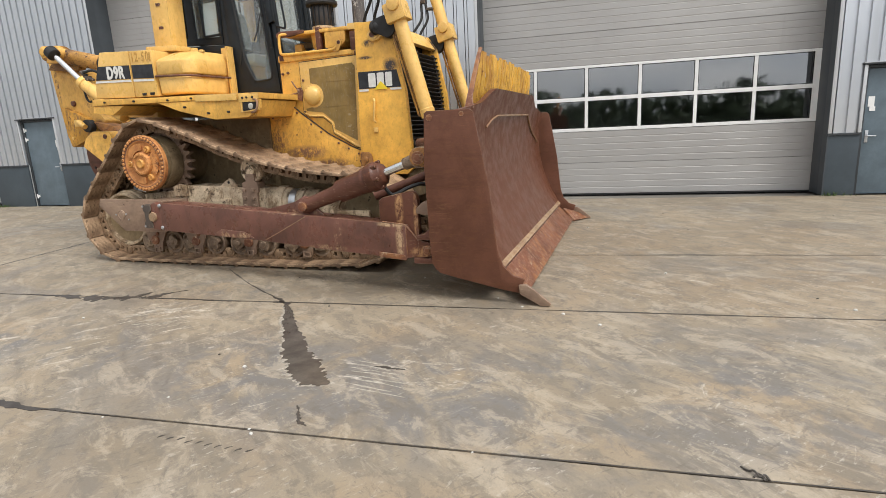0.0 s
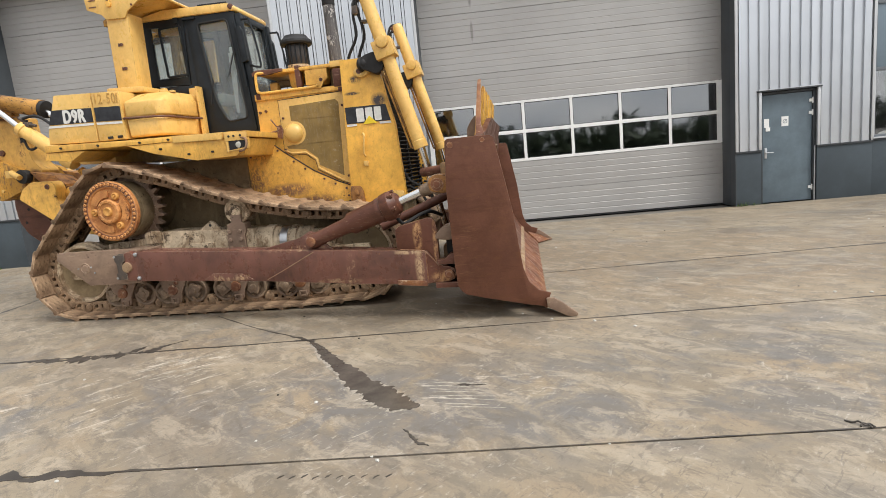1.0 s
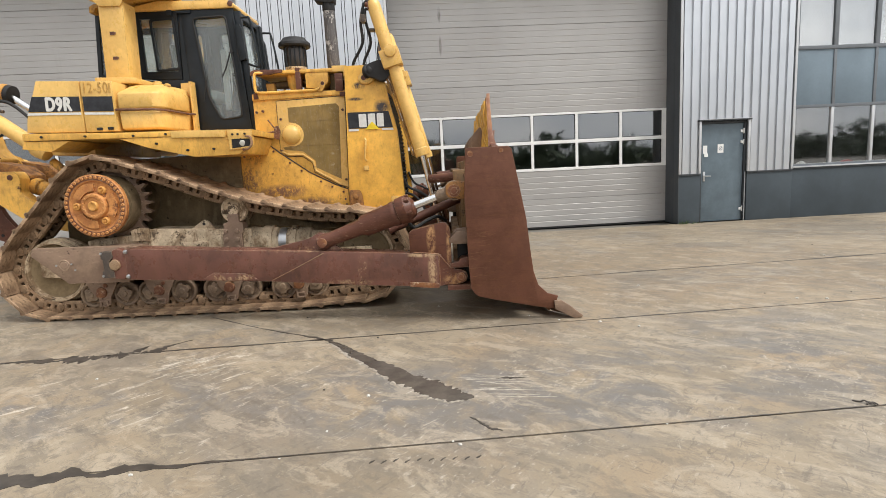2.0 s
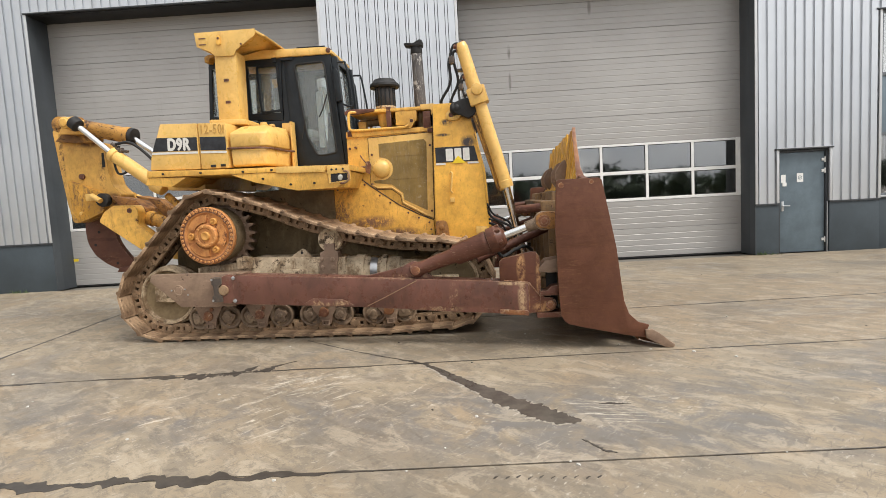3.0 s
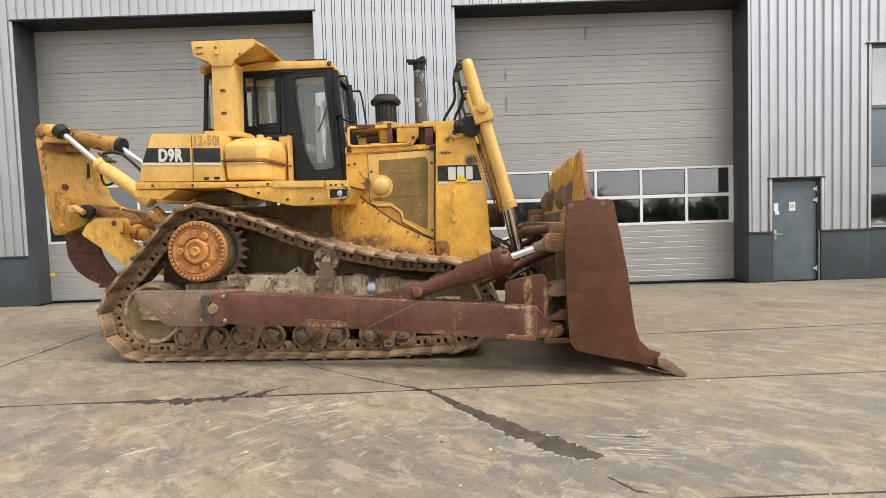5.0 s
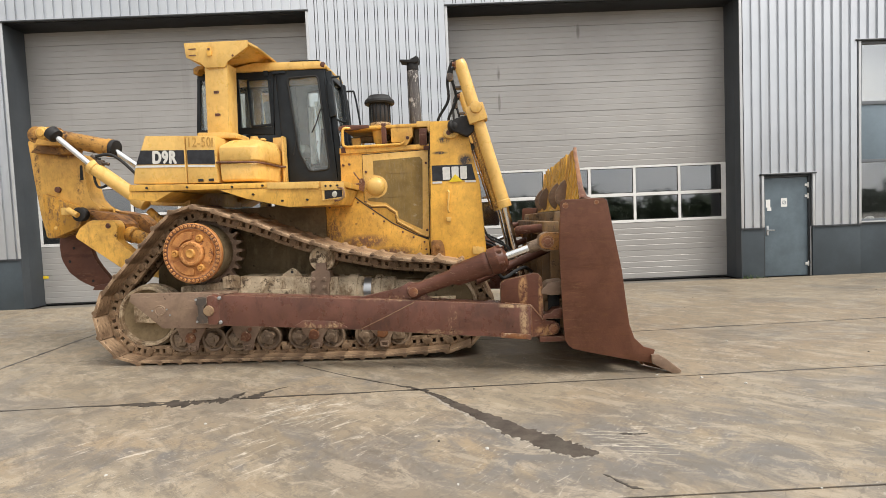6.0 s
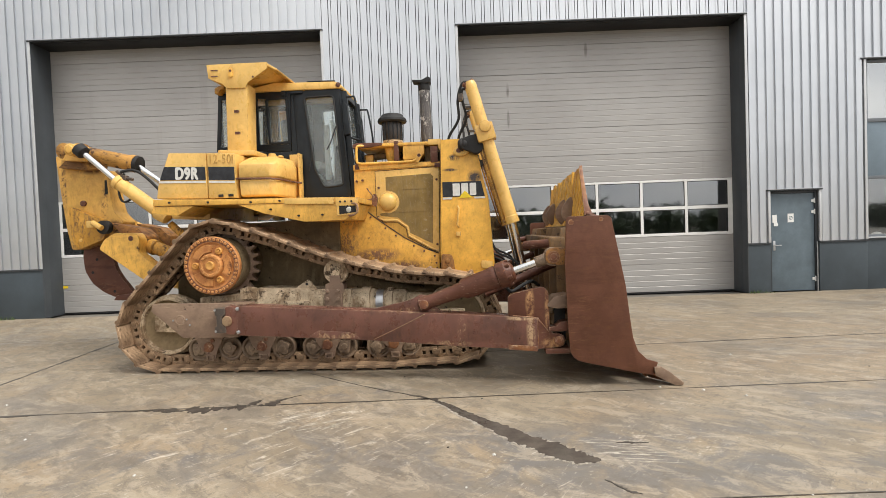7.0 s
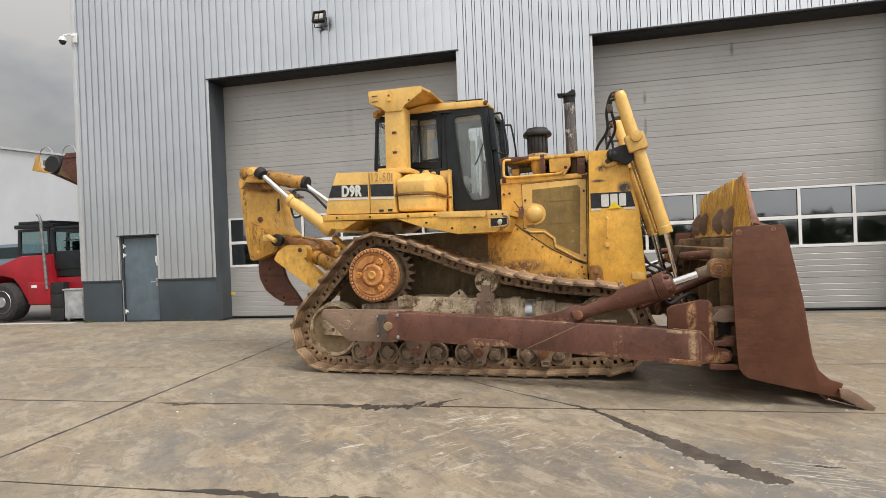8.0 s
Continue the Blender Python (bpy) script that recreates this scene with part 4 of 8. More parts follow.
def track_line():
    """The line of the track pins, as pairs (forward, up)."""
    pts = []
    def arc(c, r, a0, a1, n):
        for k in range(n + 1):
            a = radians(a0 + (a1 - a0) * k / n)
            pts.append((c[0] + r * math.cos(a), c[1] + r * math.sin(a)))
    arc(IDLER_R, 0.440, 270, 137, 10)
    arc(SPROCKET, 0.458, 135, 62, 6)
    pts.extend([(-0.42, 1.632), (0.05, 1.437), (0.61, 1.253), (1.26, 1.114)])
    arc(IDLER_F, 0.440, 92, -82, 12)
    n = 16
    for k in range(1, n):
        u = 1.93 + (IDLER_R[0] - 1.93) * k / n
        pts.append((u, bottom_run(u)))
    return pts


def even(pts, n):
    """n places at even steps on a closed line, each with its heading."""
    ring = [Vector(p) for p in pts] + [Vector(pts[0])]
    lens = [(b - a).length for a, b in zip(ring, ring[1:])]
    total, out = sum(lens), []
    for k in range(n):
        d = (k + 0.4) * total / n
        i = 0
        while d > lens[i]:
            d -= lens[i]
            i += 1
        out.append((ring[i].lerp(ring[i + 1], d / lens[i]), i))
    places = [p for p, _ in out]
    return [(places[k], (places[(k + 1) % n] - places[k - 1]).normalized()) for k in range(n)], total / n


TRACK, PITCH = even(track_line(), 43)


def shoe_mesh():
    bm = bmesh.new()
    h = PITCH / 2
    prof = [(-h - 0.010, 0.066), (h - 0.004, 0.066), (h + 0.050, 0.084), (h + 0.046, 0.100), (-h + 0.056, 0.106), (-h + 0.034, 0.128), (-h + 0.008, 0.130), (-h - 0.016, 0.094)]
    add_prism(bm, prof, -0.365, 0.365)
    return mesh_of("track_shoe", bm, M_track, 0.006)


def add_cells(bm, xs, zs, holes, y0, y1):
    """A plate of cells with some of them cut through."""
    made = {}
    def at(i, j, y):
        if (i, j, y) not in made:
            made[i, j, y] = bm.verts.new((xs[i], y, zs[j]))
        return made[i, j, y]
    full = {(i, j) for i in range(len(xs) - 1) for j in range(len(zs) - 1)} - set(holes)
    for i, j in full:
        for y in (y0, y1):
            bm.faces.new([at(*c, y) for c in ((i, j), (i + 1, j), (i + 1, j + 1), (i, j + 1))])
        for di, dj, c0, c1 in ((-1, 0, (0, 0), (0, 1)), (1, 0, (1, 0), (1, 1)), (0, -1, (0, 0), (1, 0)), (0, 1, (0, 1), (1, 1))):
            if (i + di, j + dj) not in full:
                a, b = (i + c0[0], j + c0[1]), (i + c1[0], j + c1[1])
                bm.faces.new([at(*a, y0), at(*b, y0), at(*b, y1), at(*a, y1)])


def link_mesh(y0, y1):
    """A track link: a plate with two windows and a raised boss at each pin."""
    bm = bmesh.new()
    h = PITCH / 2 - 0.004
    add_cells(bm, [-h, -0.068, -0.025, 0.025, 0.068, h], [-0.064, -0.024, 0.026, 0.0655], [(1, 1), (3, 1)], y0, y1)
    near = y0 < 0
    for u, r in ((-h + 0.02, 0.044), (h - 0.02, 0.038)):
        ring = [(u + r * math.cos(k * math.pi / 6), -0.004 + r * math.sin(k * math.pi / 6)) for k in range(12)]
        add_prism(bm, ring, y0 - 0.016 if near else y1 - 0.004, y0 + 0.004 if near else y1 + 0.016)
    return mesh_of("track_link", bm, M_link, 0.004)


bm = bmesh.new()
add_lathe(bm, (0, -0.175, 0), (0, 1, 0), [(0, 0.02), (0.004, 0.036), (0.35, 0.036), (0.354, 0.02)], 12)
SHOE, LINKS, PIN = shoe_mesh(), (link_mesh(-0.145, -0.085), link_mesh(0.085, 0.145)), mesh_of("track_pin", bm, M_link)
for side in (0, 1):
    y = 0.305 if side == 0 else WIDE - 0.305
    bm = bmesh.new()
    ring = [Vector((p.x, y, p.y)) for p, _ in TRACK]
    add_tube(bm, ring + ring[:1], 0.02, 6)
    track = part("track", bm, M_link, dozer, "dusty steel crawler track with single grousers")
    for p, d in TRACK:
        out = Vector((-d.y, d.x))
        m = Matrix(((d.x, 0, out.x, p.x), (0, 1, 0, y), (d.y, 0, out.y, p.y), (0, 0, 0, 1)))
        piece("track_shoe", SHOE, track, m)
        for me in LINKS:
            piece("track_link", me, track, m)
        piece("track_pin", PIN, track, m @ Matrix.Translation((PITCH / 2, 0, 0.0)))


# track frames, idlers, rollers
def frame_body():
    bm = bmesh.new()
    add_prism(bm, [(-1.35, 0.62), (-1.35, 0.93), (-0.80, 0.97), (-0.58, 1.035), (0.62, 0.985), (0.64, 0.50), (-0.6, 0.46), (-1.0, 0.46)], 0.12, 0.49)
    add_lathe(bm, (0.60, 0.305, 0.80), (1, 0, -0.02), [(0, 0.185), (0.13, 0.185), (0.135, 0.205), (0.25, 0.205), (0.255, 0.18), (0.30, 0.18), (0.31, 0.165), (0.46, 0.165), (0.465, 0.19), (0.54, 0.19), (0.545, 0.165), (0.70, 0.165), (0.72, 0.13), (1.1, 0.12)], 28)
    add_prism(bm, [(-0.80, 0.90), (-0.80, 1.03), (-0.70, 1.06), (-0.58, 1.045), (-0.58, 0.90)], 0.085, 0.119)
    add_prism(bm, [(0.62, 0.50), (1.15, 0.48), (1.75, 0.51), (1.75, 0.67), (1.3, 0.85), (0.62, 0.62)], 0.15, 0.46)
    add_prism(bm, [(-0.12, 1.0), (0.19, 0.99), (0.11, 1.09), (0.06, 1.115), (0.0, 1.08)], 0.15, 0.20)
    add_prism(bm, [(-2.0, 0.50), (-1.3, 0.46), (-1.3, 0.78), (-2.0, 0.70)], 0.16, 0.45)
    add_box(bm, 1.6, 2.05, 0.10, 0.15, 0.50, 0.71)
    add_box(bm, 1.6, 2.05, 0.46, 0.51, 0.50, 0.71)
    return bm


frames = both("track_frame", frame_body, M_mud, D2, "mud-caked grey track frame", 0.02)


def make_rear_plate():
    bm = bmesh.new()
    add_prism(bm, [(-1.79, 0.82), (-1.76, 0.905), (-0.97, 0.895), (-0.70, 0.88), (-0.70, 0.475), (-1.40, 0.485)], -0.235, -0.15)
    add_prism(bm, [(-1.05, 0.50), (-1.05, 0.88), (-0.62, 0.87), (-0.62, 0.49)], -0.15, 0.13)
    add_lathe(bm, (-1.42, -0.243, 0.70), (0, 1, 0), [(0, 0.012), (0.0, 0.042), (0.005, 0.044), (0.005, 0.052), (0.0, 0.054), (0.0, 0.062), (0.012, 0.064)], 24)
    return bm


def make_guard_bolts():
    bm = bmesh.new()
    for u, w in ((-1.51, 0.70), (-1.335, 0.71), (-1.30, 0.64)):
        add_cyl(bm, (u, -0.245, w), (u, -0.23, w), 0.010, n=10)
    return bm


guards = both("guard_plate", make_rear_plate, M_guard_plate, frames, "flat dusty guard plate behind the push arm", 0.01)
both_parts("guard_bolt", make_guard_bolts, M_metal, guards, "small bright bolt")


def make_band():
    bm = bmesh.new()
    add_lathe(bm, (0.93, 0.305, 0.793), (1, 0, -0.02), [(0, 0.172), (0.09, 0.172)], 28)
    return bm


both("recoil_band", make_band, M_metal, frames, "bare bright metal band")


def make_covers():
    bm = bmesh.new()
    add_box(bm, -0.22, 0.10, 0.09, 0.14, 0.70, 0.86)
    for u in (-0.19, -0.10, 0.0, 0.07):
        add_cyl(bm, (u, 0.085, 0.83), (u, 0.10, 0.83), 0.016, n=8)
        add_cyl(bm, (u, 0.085, 0.745), (u, 0.10, 0.745), 0.016, n=8)
    return bm


def make_lug_hole():
    bm = bmesh.new()
    add_cyl(bm, (0.055, 0.147, 1.065), (0.055, 0.203, 1.065), 0.018, n=14)
    return bm


both_parts("frame_opening", make_lug_hole, M_sootblack, frames, "dark opening in the frame")
both("frame_cover", make_covers, M_mud, frames, bevel=0.008)


def make_idler_wheel(u, w):
    def make():
        bm = bmesh.new()
        r = 0.378
        add_lathe(bm, (u, 0.16, w), (0, 1, 0), [(0.13, 0.06), (0.13, r * 0.80), (0.03, r * 0.875), (0.004, r * 0.895), (0.0, r * 0.91), (0.0, r * 0.985), (0.014, r), (0.08, r), (0.095, r * 1.06), (0.18, r * 1.06), (0.195, r), (0.28, r), (0.28, r * 0.5)], 48)
        return bm
    return make


def make_idler_hub(u, w):
    def make():
        bm = bmesh.new()
        add_lathe(bm, (u, 0.15, w), (0, 1, 0), [(0.01, 0.03), (0.012, 0.07), (0.03, 0.085), (0.035, 0.11), (0.095, 0.125), (0.11, 0.20), (0.085, 0.275), (0.048, 0.324), (0.055, 0.325)], 36)
        for k in range(6):
            a = k * math.pi / 3
            add_cyl(bm, (u + 0.095 * math.cos(a), 0.168, w + 0.095 * math.sin(a)), (u + 0.095 * math.cos(a), 0.185, w + 0.095 * math.sin(a)), 0.013, n=8)
        return bm
    return make


for u, w in (IDLER_R, IDLER_F):
    idlers = both("idler", make_idler_wheel(u, w), M_mud, frames, "dusty idler wheel")
    both("idler_hub", make_idler_hub(u, w), M_case, idlers, "oily brown dished hub")


def make_roller(u):
    def make():
        bm = bmesh.new()
        add_lathe(bm, (u, 0.13, 0.135 + bottom_run(u)), (0, 1, 0), [(0.03, 0.05), (0.03, 0.112), (0.004, 0.124), (0.0, 0.130), (0.0, 0.148), (0.006, 0.155), (0.06, 0.155), (0.08, 0.125), (0.26, 0.125), (0.28, 0.155), (0.32, 0.155), (0.33, 0.1)], 28)
        return bm
    return make


def make_roller_collar(u):
    def make():
        bm = bmesh.new()
        prof = []
        for k in range(48):
            a = 2 * math.pi * k / 48
            r = 0.080 + 0.011 * math.cos(4 * a + u * 7) + 0.005 * math.cos(7 * a + u * 3)
            prof.append((u + r * math.cos(a), 0.14 + bottom_run(u) + r * math.sin(a)))
        add_prism(bm, prof, 0.095, 0.158)
        add_lathe(bm, (u, 0.078, 0.14 + bottom_run(u)), (0, 1, 0), [(0, 0.02), (0.003, 0.036), (0.018, 0.04)], 14)
        return bm
    return make


for u in (-1.39, -0.98, -0.68, -0.28, 0.12, 0.52, 0.95, 1.34):
    rollers = both("track_roller", make_roller(u), M_roller, frames, "oily brown bottom roller", 0.003)
    both("roller_collar", make_roller_collar(u), M_roller, rollers, "", 0.006)


def make_hanger(u):
    def make():
        bm = bmesh.new()
        add_prism(bm, round_corners([(u - 0.21, 0.46), (u + 0.19, 0.46), (u + 0.15, 0.36), (u + 0.085, 0.25), (u + 0.065, 0.14), (u - 0.055, 0.14), (u - 0.07, 0.23), (u - 0.15, 0.31)], 0.02), 0.075, 0.10)
        add_prism(bm, [(u - 0.10, 0.46), (u + 0.10, 0.46), (u + 0.06, 0.20), (u - 0.05, 0.20)], 0.1005, 0.50)
        return bm
    return make


def make_hanger_boss(u):
    def make():
        bm = bmesh.new()
        add_lathe(bm, (u - 0.02, 0.050, 0.300), (0, 1, 0), [(0, 0.030), (0.004, 0.060), (0.025, 0.068)], 18)
        add_cyl(bm, (u + 0.035, 0.055, 0.385), (u + 0.035, 0.076, 0.385), 0.026, n=10)
        add_cyl(bm, (u - 0.07, 0.060, 0.265), (u - 0.07, 0.076, 0.265), 0.020, n=10)
        return bm
    return make


def make_hanger_foot(u):
    def make():
        bm = bmesh.new()
        add_ring(bm, [(u - 0.05, 0.130), (u + 0.05, 0.130), (u + 0.05, 0.20), (u - 0.05, 0.20)], [(u - 0.03, 0.145), (u + 0.03, 0.145), (u + 0.03, 0.185), (u - 0.03, 0.185)], 0.055, 0.074)
        return bm
    return make


for u in (-1.22, -0.52, 0.33, 1.17):
    hangers = both("roller_hanger", make_hanger(u), M_guard_plate, frames, "dusty roller bracket", 0.008)
    both_parts("hanger_boss", make_hanger_boss(u), M_rust_scraped, hangers, "rusty round boss", 0.004)
    both("hanger_foot", make_hanger_foot(u), M_guard_plate, hangers, "", 0.003)


def make_carrier():
    bm = bmesh.new()
    add_lathe(bm, (0.44, 0.115, 1.215), (0, 1, 0), [(0.02, 0.05), (0.02, 0.10), (0.004, 0.115), (0.0, 0.125), (0.0, 0.145), (0.012, 0.155), (0.06, 0.155), (0.08, 0.115), (0.22, 0.115), (0.24, 0.155), (0.28, 0.155), (0.3, 0.1)], 36)
    add_lathe(bm, (0.44, 0.085, 1.215), (0, 1, 0), [(0, 0.03), (0.004, 0.06), (0.012, 0.066), (0.06, 0.07)], 20)
    return bm


def make_carrier_post():
    bm = bmesh.new()
    add_prism(bm, [(0.29, 0.72), (0.52, 0.71), (0.52, 0.93), (0.545, 0.95), (0.545, 1.06), (0.50, 1.08), (0.50, 1.17), (0.37, 1.17), (0.37, 1.08), (0.31, 1.06), (0.31, 0.95), (0.29, 0.93)], 0.085, 0.24)
    for du in (0.335, 0.47):
        for w in (0.77, 0.87, 0.97):
            add_cyl(bm, (du, 0.062, w), (du, 0.09, w), 0.026, n=8)
    return bm


both("carrier_roller", make_carrier, M_mud, frames, "dusty carrier roller")
both("carrier_bracket", make_carrier_post, M_guard_plate, frames, "bolted cast roller bracket", 0.008)


# sprockets and final drives
def make_sprocket():
    bm = bmesh.new()
    c, n, prof = SPROCKET, 25, []
    for k in range(n):
        for da, r in ((-0.5, 0.385), (-0.26, 0.395), (-0.10, 0.465), (0.10, 0.465), (0.26, 0.395)):
            a = 2 * math.pi * (k + da) / n
            prof.append((c[0] + r * math.cos(a), c[1] + r * math.sin(a)))
    inner = [(c[0] + (x - c[0]) * 0.3 / math.hypot(x - c[0], z - c[1]), c[1] + (z - c[1]) * 0.3 / math.hypot(x - c[0], z - c[1])) for x, z in prof]
    add_ring(bm, prof, inner, 0.265, 0.345)
    for k in range(20):
        a = 2 * math.pi * k / 20
        add_cyl(bm, (c[0] + 0.345 * math.cos(a), 0.25, c[1] + 0.345 * math.sin(a)), (c[0] + 0.345 * math.cos(a), 0.27, c[1] + 0.345 * math.sin(a)), 0.018, n=8)
    return bm


def make_drive():
    bm = bmesh.new()
    u, w = SPROCKET
    add_lathe(bm, (u, -0.03, w), (0, 1, 0), [(0, 0.315), (0.02, 0.335), (0.10, 0.325), (0.30, 0.335), (0.62, 0.30), (0.90, 0.36)], 40)
    return bm


both("sprocket", make_sprocket, M_guard_plate, D2, "toothed drive sprocket caked in dry mud", 0.003)
drives = both("final_drive", make_drive, M_case, D2, "final drive with a rusty orange hub")


def make_drive_case():
    bm = bmesh.new()
    u, w = SPROCKET
    add_lathe(bm, (u, 0.055, w), (0, 1, 0), [(0, 0.345), (0.02, 0.352), (0.19, 0.352), (0.2, 0.34)], 40)
    return bm


both("drive_case", make_drive_case, M_case, drives, "oily dust-covered hub case")


def make_cover():
    bm = bmesh.new()
    u, w = SPROCKET
    add_lathe(bm, (u, -0.125, w), (0, 1, 0), [(0.012, 0.05), (0.012, 0.10), (0.0, 0.108), (0.0, 0.135), (0.010, 0.145), (0.05, 0.152), (0.056, 0.165), (0.056, 0.272), (0.044, 0.285), (0.040, 0.292), (0.040, 0.352), (0.048, 0.362), (0.095, 0.362), (0.10, 0.33)], 56)
    for k in range(3):
        a0 = 120 + 120 * k
        arc = [radians(a0 - 34 + 68 * i / 10) for i in range(11)]
        outer = [(u + (0.252 + 0.012 * math.sin(math.pi * i / 10)) * math.cos(b), w + (0.252 + 0.012 * math.sin(math.pi * i / 10)) * math.sin(b)) for i, b in enumerate(arc)]
        inner = [(u + 0.172 * math.cos(b), w + 0.172 * math.sin(b)) for b in reversed(arc)]
        add_prism(bm, round_corners(outer + inner, 0.01), -0.095, -0.066)
    for k in range(12):
        a = 2 * math.pi * (k + 0.5) / 12
        add_cyl(bm, (u + 0.121 * math.cos(a), -0.136, w + 0.121 * math.sin(a)), (u + 0.121 * math.cos(a), -0.122, w + 0.121 * math.sin(a)), 0.010, n=8)
    return bm


def make_bosses():
    bm = bmesh.new()
    u, w = SPROCKET
    for k in range(3):
        a = radians(60 + 120 * k)
        c = (u + 0.205 * math.cos(a), -0.106, w + 0.205 * math.sin(a))
        add_lathe(bm, c, (0, 1, 0), [(0.012, 0.004), (0.012, 0.022), (0.002, 0.026), (0.002, 0.036), (0.012, 0.044), (0.05, 0.047)], 20)
        add_cyl(bm, (c[0], -0.118, c[2]), (c[0], -0.104, c[2]), 0.015, n=6)
    add_lathe(bm, (u, -0.142, w), (0, 1, 0), [(0.006, 0.004), (0.006, 0.028), (0.002, 0.034), (0.002, 0.048), (0.012, 0.056), (0.03, 0.06)], 28)
    return bm


covers = both("hub_cover", make_cover, M_hub, drives, "round bolted cover of rusty orange steel")
def make_flange():
    bm = bmesh.new()
    turn = [2 * math.pi * k / 48 for k in range(48)]
    rings = [[(SPROCKET[0] + r * math.cos(a), SPROCKET[1] + r * math.sin(a)) for a in turn] for r in (0.351, 0.297)]
    add_ring(bm, rings[0], rings[1], -0.0875, -0.082)
    return bm


both("bolt_flange", make_flange, M_rust_scraped, covers, "dark rusty flange under the bolts")
both_parts("hub_boss", make_bosses, M_boss, covers, "greasy yellow boss")
bm = bmesh.new()
add_lathe(bm, (0, -0.016, 0), (0, 1, 0), [(0, 0.015), (0.004, 0.018), (0.016, 0.018)], 8)
BOLT = mesh_of("cover_bolt", bm, M_hub)
for side in (0, 1):
    for k in range(40):
        a = 2 * math.pi * k / 40
        y = -0.088 if side == 0 else WIDE + 0.088
        m = pose(SPROCKET[0] + 0.328 * math.cos(a), y, SPROCKET[1] + 0.328 * math.sin(a), 0, 0, 180 * side)
        piece("cover_bolt", BOLT, covers[side], m)


# main frame, belly and case between the tracks
def make_case():
    bm = bmesh.new()
    add_prism(bm, [(-2.0, 0.85), (-1.95, 1.85), (0.35, 1.92), (0.35, 0.62), (-1.5, 0.60)], 0.72, WIDE - 0.72)
    add_prism(bm, [(0.352, 0.62), (0.352, 1.88), (2.25, 1.30), (2.3, 0.75), (1.9, 0.60)], 0.84, WIDE - 0.84)
    add_box(bm, 1.35, 1.62, 0.4, WIDE - 0.4, 0.62, 0.88)
    return bm


part("main_case", make_case(), M_case, dozer, "oily dust-covered transmission case", 0.02)


def make_side_plate():
    bm = bmesh.new()
    add_prism(bm, [(0.30, 1.28), (0.30, 1.93), (0.58, 2.03), (0.66, 2.04), (0.86, 1.875), (1.23, 1.605), (1.55, 1.435), (1.70, 1.375), (1.72, 0.98)], 0.765, 0.788)
    return bm


side_plates = both("side_plate", make_side_plate, M_side, D2, "muddy yellow side plate above the track", 0.006)


# A thin black tube drawn as the shadow line below the diagonal bead.
def make_plate_shade_line():
    bm = bmesh.new()
    add_tube(bm, [(u, 0.764, w) for u, w in ((0.62, 2.062), (0.66, 2.045), (0.86, 1.88), (1.23, 1.61), (1.55, 1.44), (1.70, 1.38))], 0.007, 6)
    return bm


def make_plate_bolts():
    bm = bmesh.new()
    for u, w in ((0.78, 1.90), (0.98, 1.745), (1.12, 1.64), (1.36, 1.49), (1.50, 1.415), (1.64, 1.345), (1.66, 1.25), (1.67, 1.18), (0.40, 1.85), (0.52, 1.90)):
        add_cyl(bm, (u, 0.752, w), (u, 0.77, w), 0.014, n=8)
    return bm


both("plate_seam", make_plate_shade_line, M_sootblack, side_plates, "black line standing for the shadow over the side plate")
both_parts("plate_bolt", make_plate_bolts, M_rust, side_plates)


# deck and skirts
def make_deck():
    bm = bmesh.new()
    add_prism(bm, [(-1.83, 2.12), (-1.82, 2.205), (-0.74, 2.165), (-0.1, 2.155), (0.80, 2.13), (0.80, 2.06), (-0.1, 2.09), (-0.72, 2.10)], -0.03, 0.80)
    return bm


def make_skirt():
    bm = bmesh.new()
    add_prism(bm, [(-1.83, 2.118), (-1.86, 2.03), (-1.52, 1.985), (-1.30, 2.10)], -0.015, 0.80)
    add_prism(bm, [(-0.74, 2.098), (-0.12, 2.088), (0.80, 2.058), (0.80, 1.945), (0.70, 1.90), (0.62, 1.855), (0.12, 1.85), (-0.40, 1.975)], -0.02, 0.02)
    add_prism(bm, [(0.0, 2.07), (0.78, 2.05), (0.70, 1.86), (0.12, 1.855)], 0.021, 0.78)
    return bm


decks = both("deck", make_deck, M_yellow_worn, D2, "yellow walkway deck over the track", 0.008)
both("fender_skirt", make_skirt, M_yellow_worn, D2, "yellow folded fender skirt", 0.006)


def make_step():
    bm = bmesh.new()
    add_prism(bm, [(-0.12, 2.156), (-0.12, 2.075), (0.50, 2.055), (0.50, 2.135)], -0.045, -0.031)
    add_prism(bm, [(0.52, 2.13), (0.52, 2.03), (0.80, 2.025), (0.80, 2.115)], -0.04, -0.031)
    return bm


both_parts("deck_edge", make_step, M_yellow, decks, "", 0.004)


def make_bolts():
    bm = bmesh.new()
    for u, w in ((-1.6, 2.155), (-1.1, 2.14), (-0.55, 2.12), (-0.30, 2.02), (0.05, 1.93), (0.35, 1.93), (0.58, 2.08), (0.64, 2.08), (0.72, 2.08), (-0.18, 2.12)):
        add_cyl(bm, (u, -0.05, w), (u, -0.02, w), 0.013, n=8)
    return bm


both_parts("deck_bolt", make_bolts, M_sootblack, decks)


def make_headlight():
    bm = bmesh.new()
    add_lathe(bm, (0.66, 0.035, 1.985), (0.35, -1, -0.1), [(0, 0.03), (0.02, 0.05), (0.05, 0.058), (0.07, 0.058)], 20)
    return bm


def make_light_guard():
    bm = bmesh.new()
    add_tube(bm, smooth_line([(0.68, -0.03, 1.905), (0.76, -0.07, 1.915), (0.80, -0.075, 1.97), (0.78, -0.05, 2.04), (0.72, -0.03, 2.055)], 4), 0.013)
    return bm


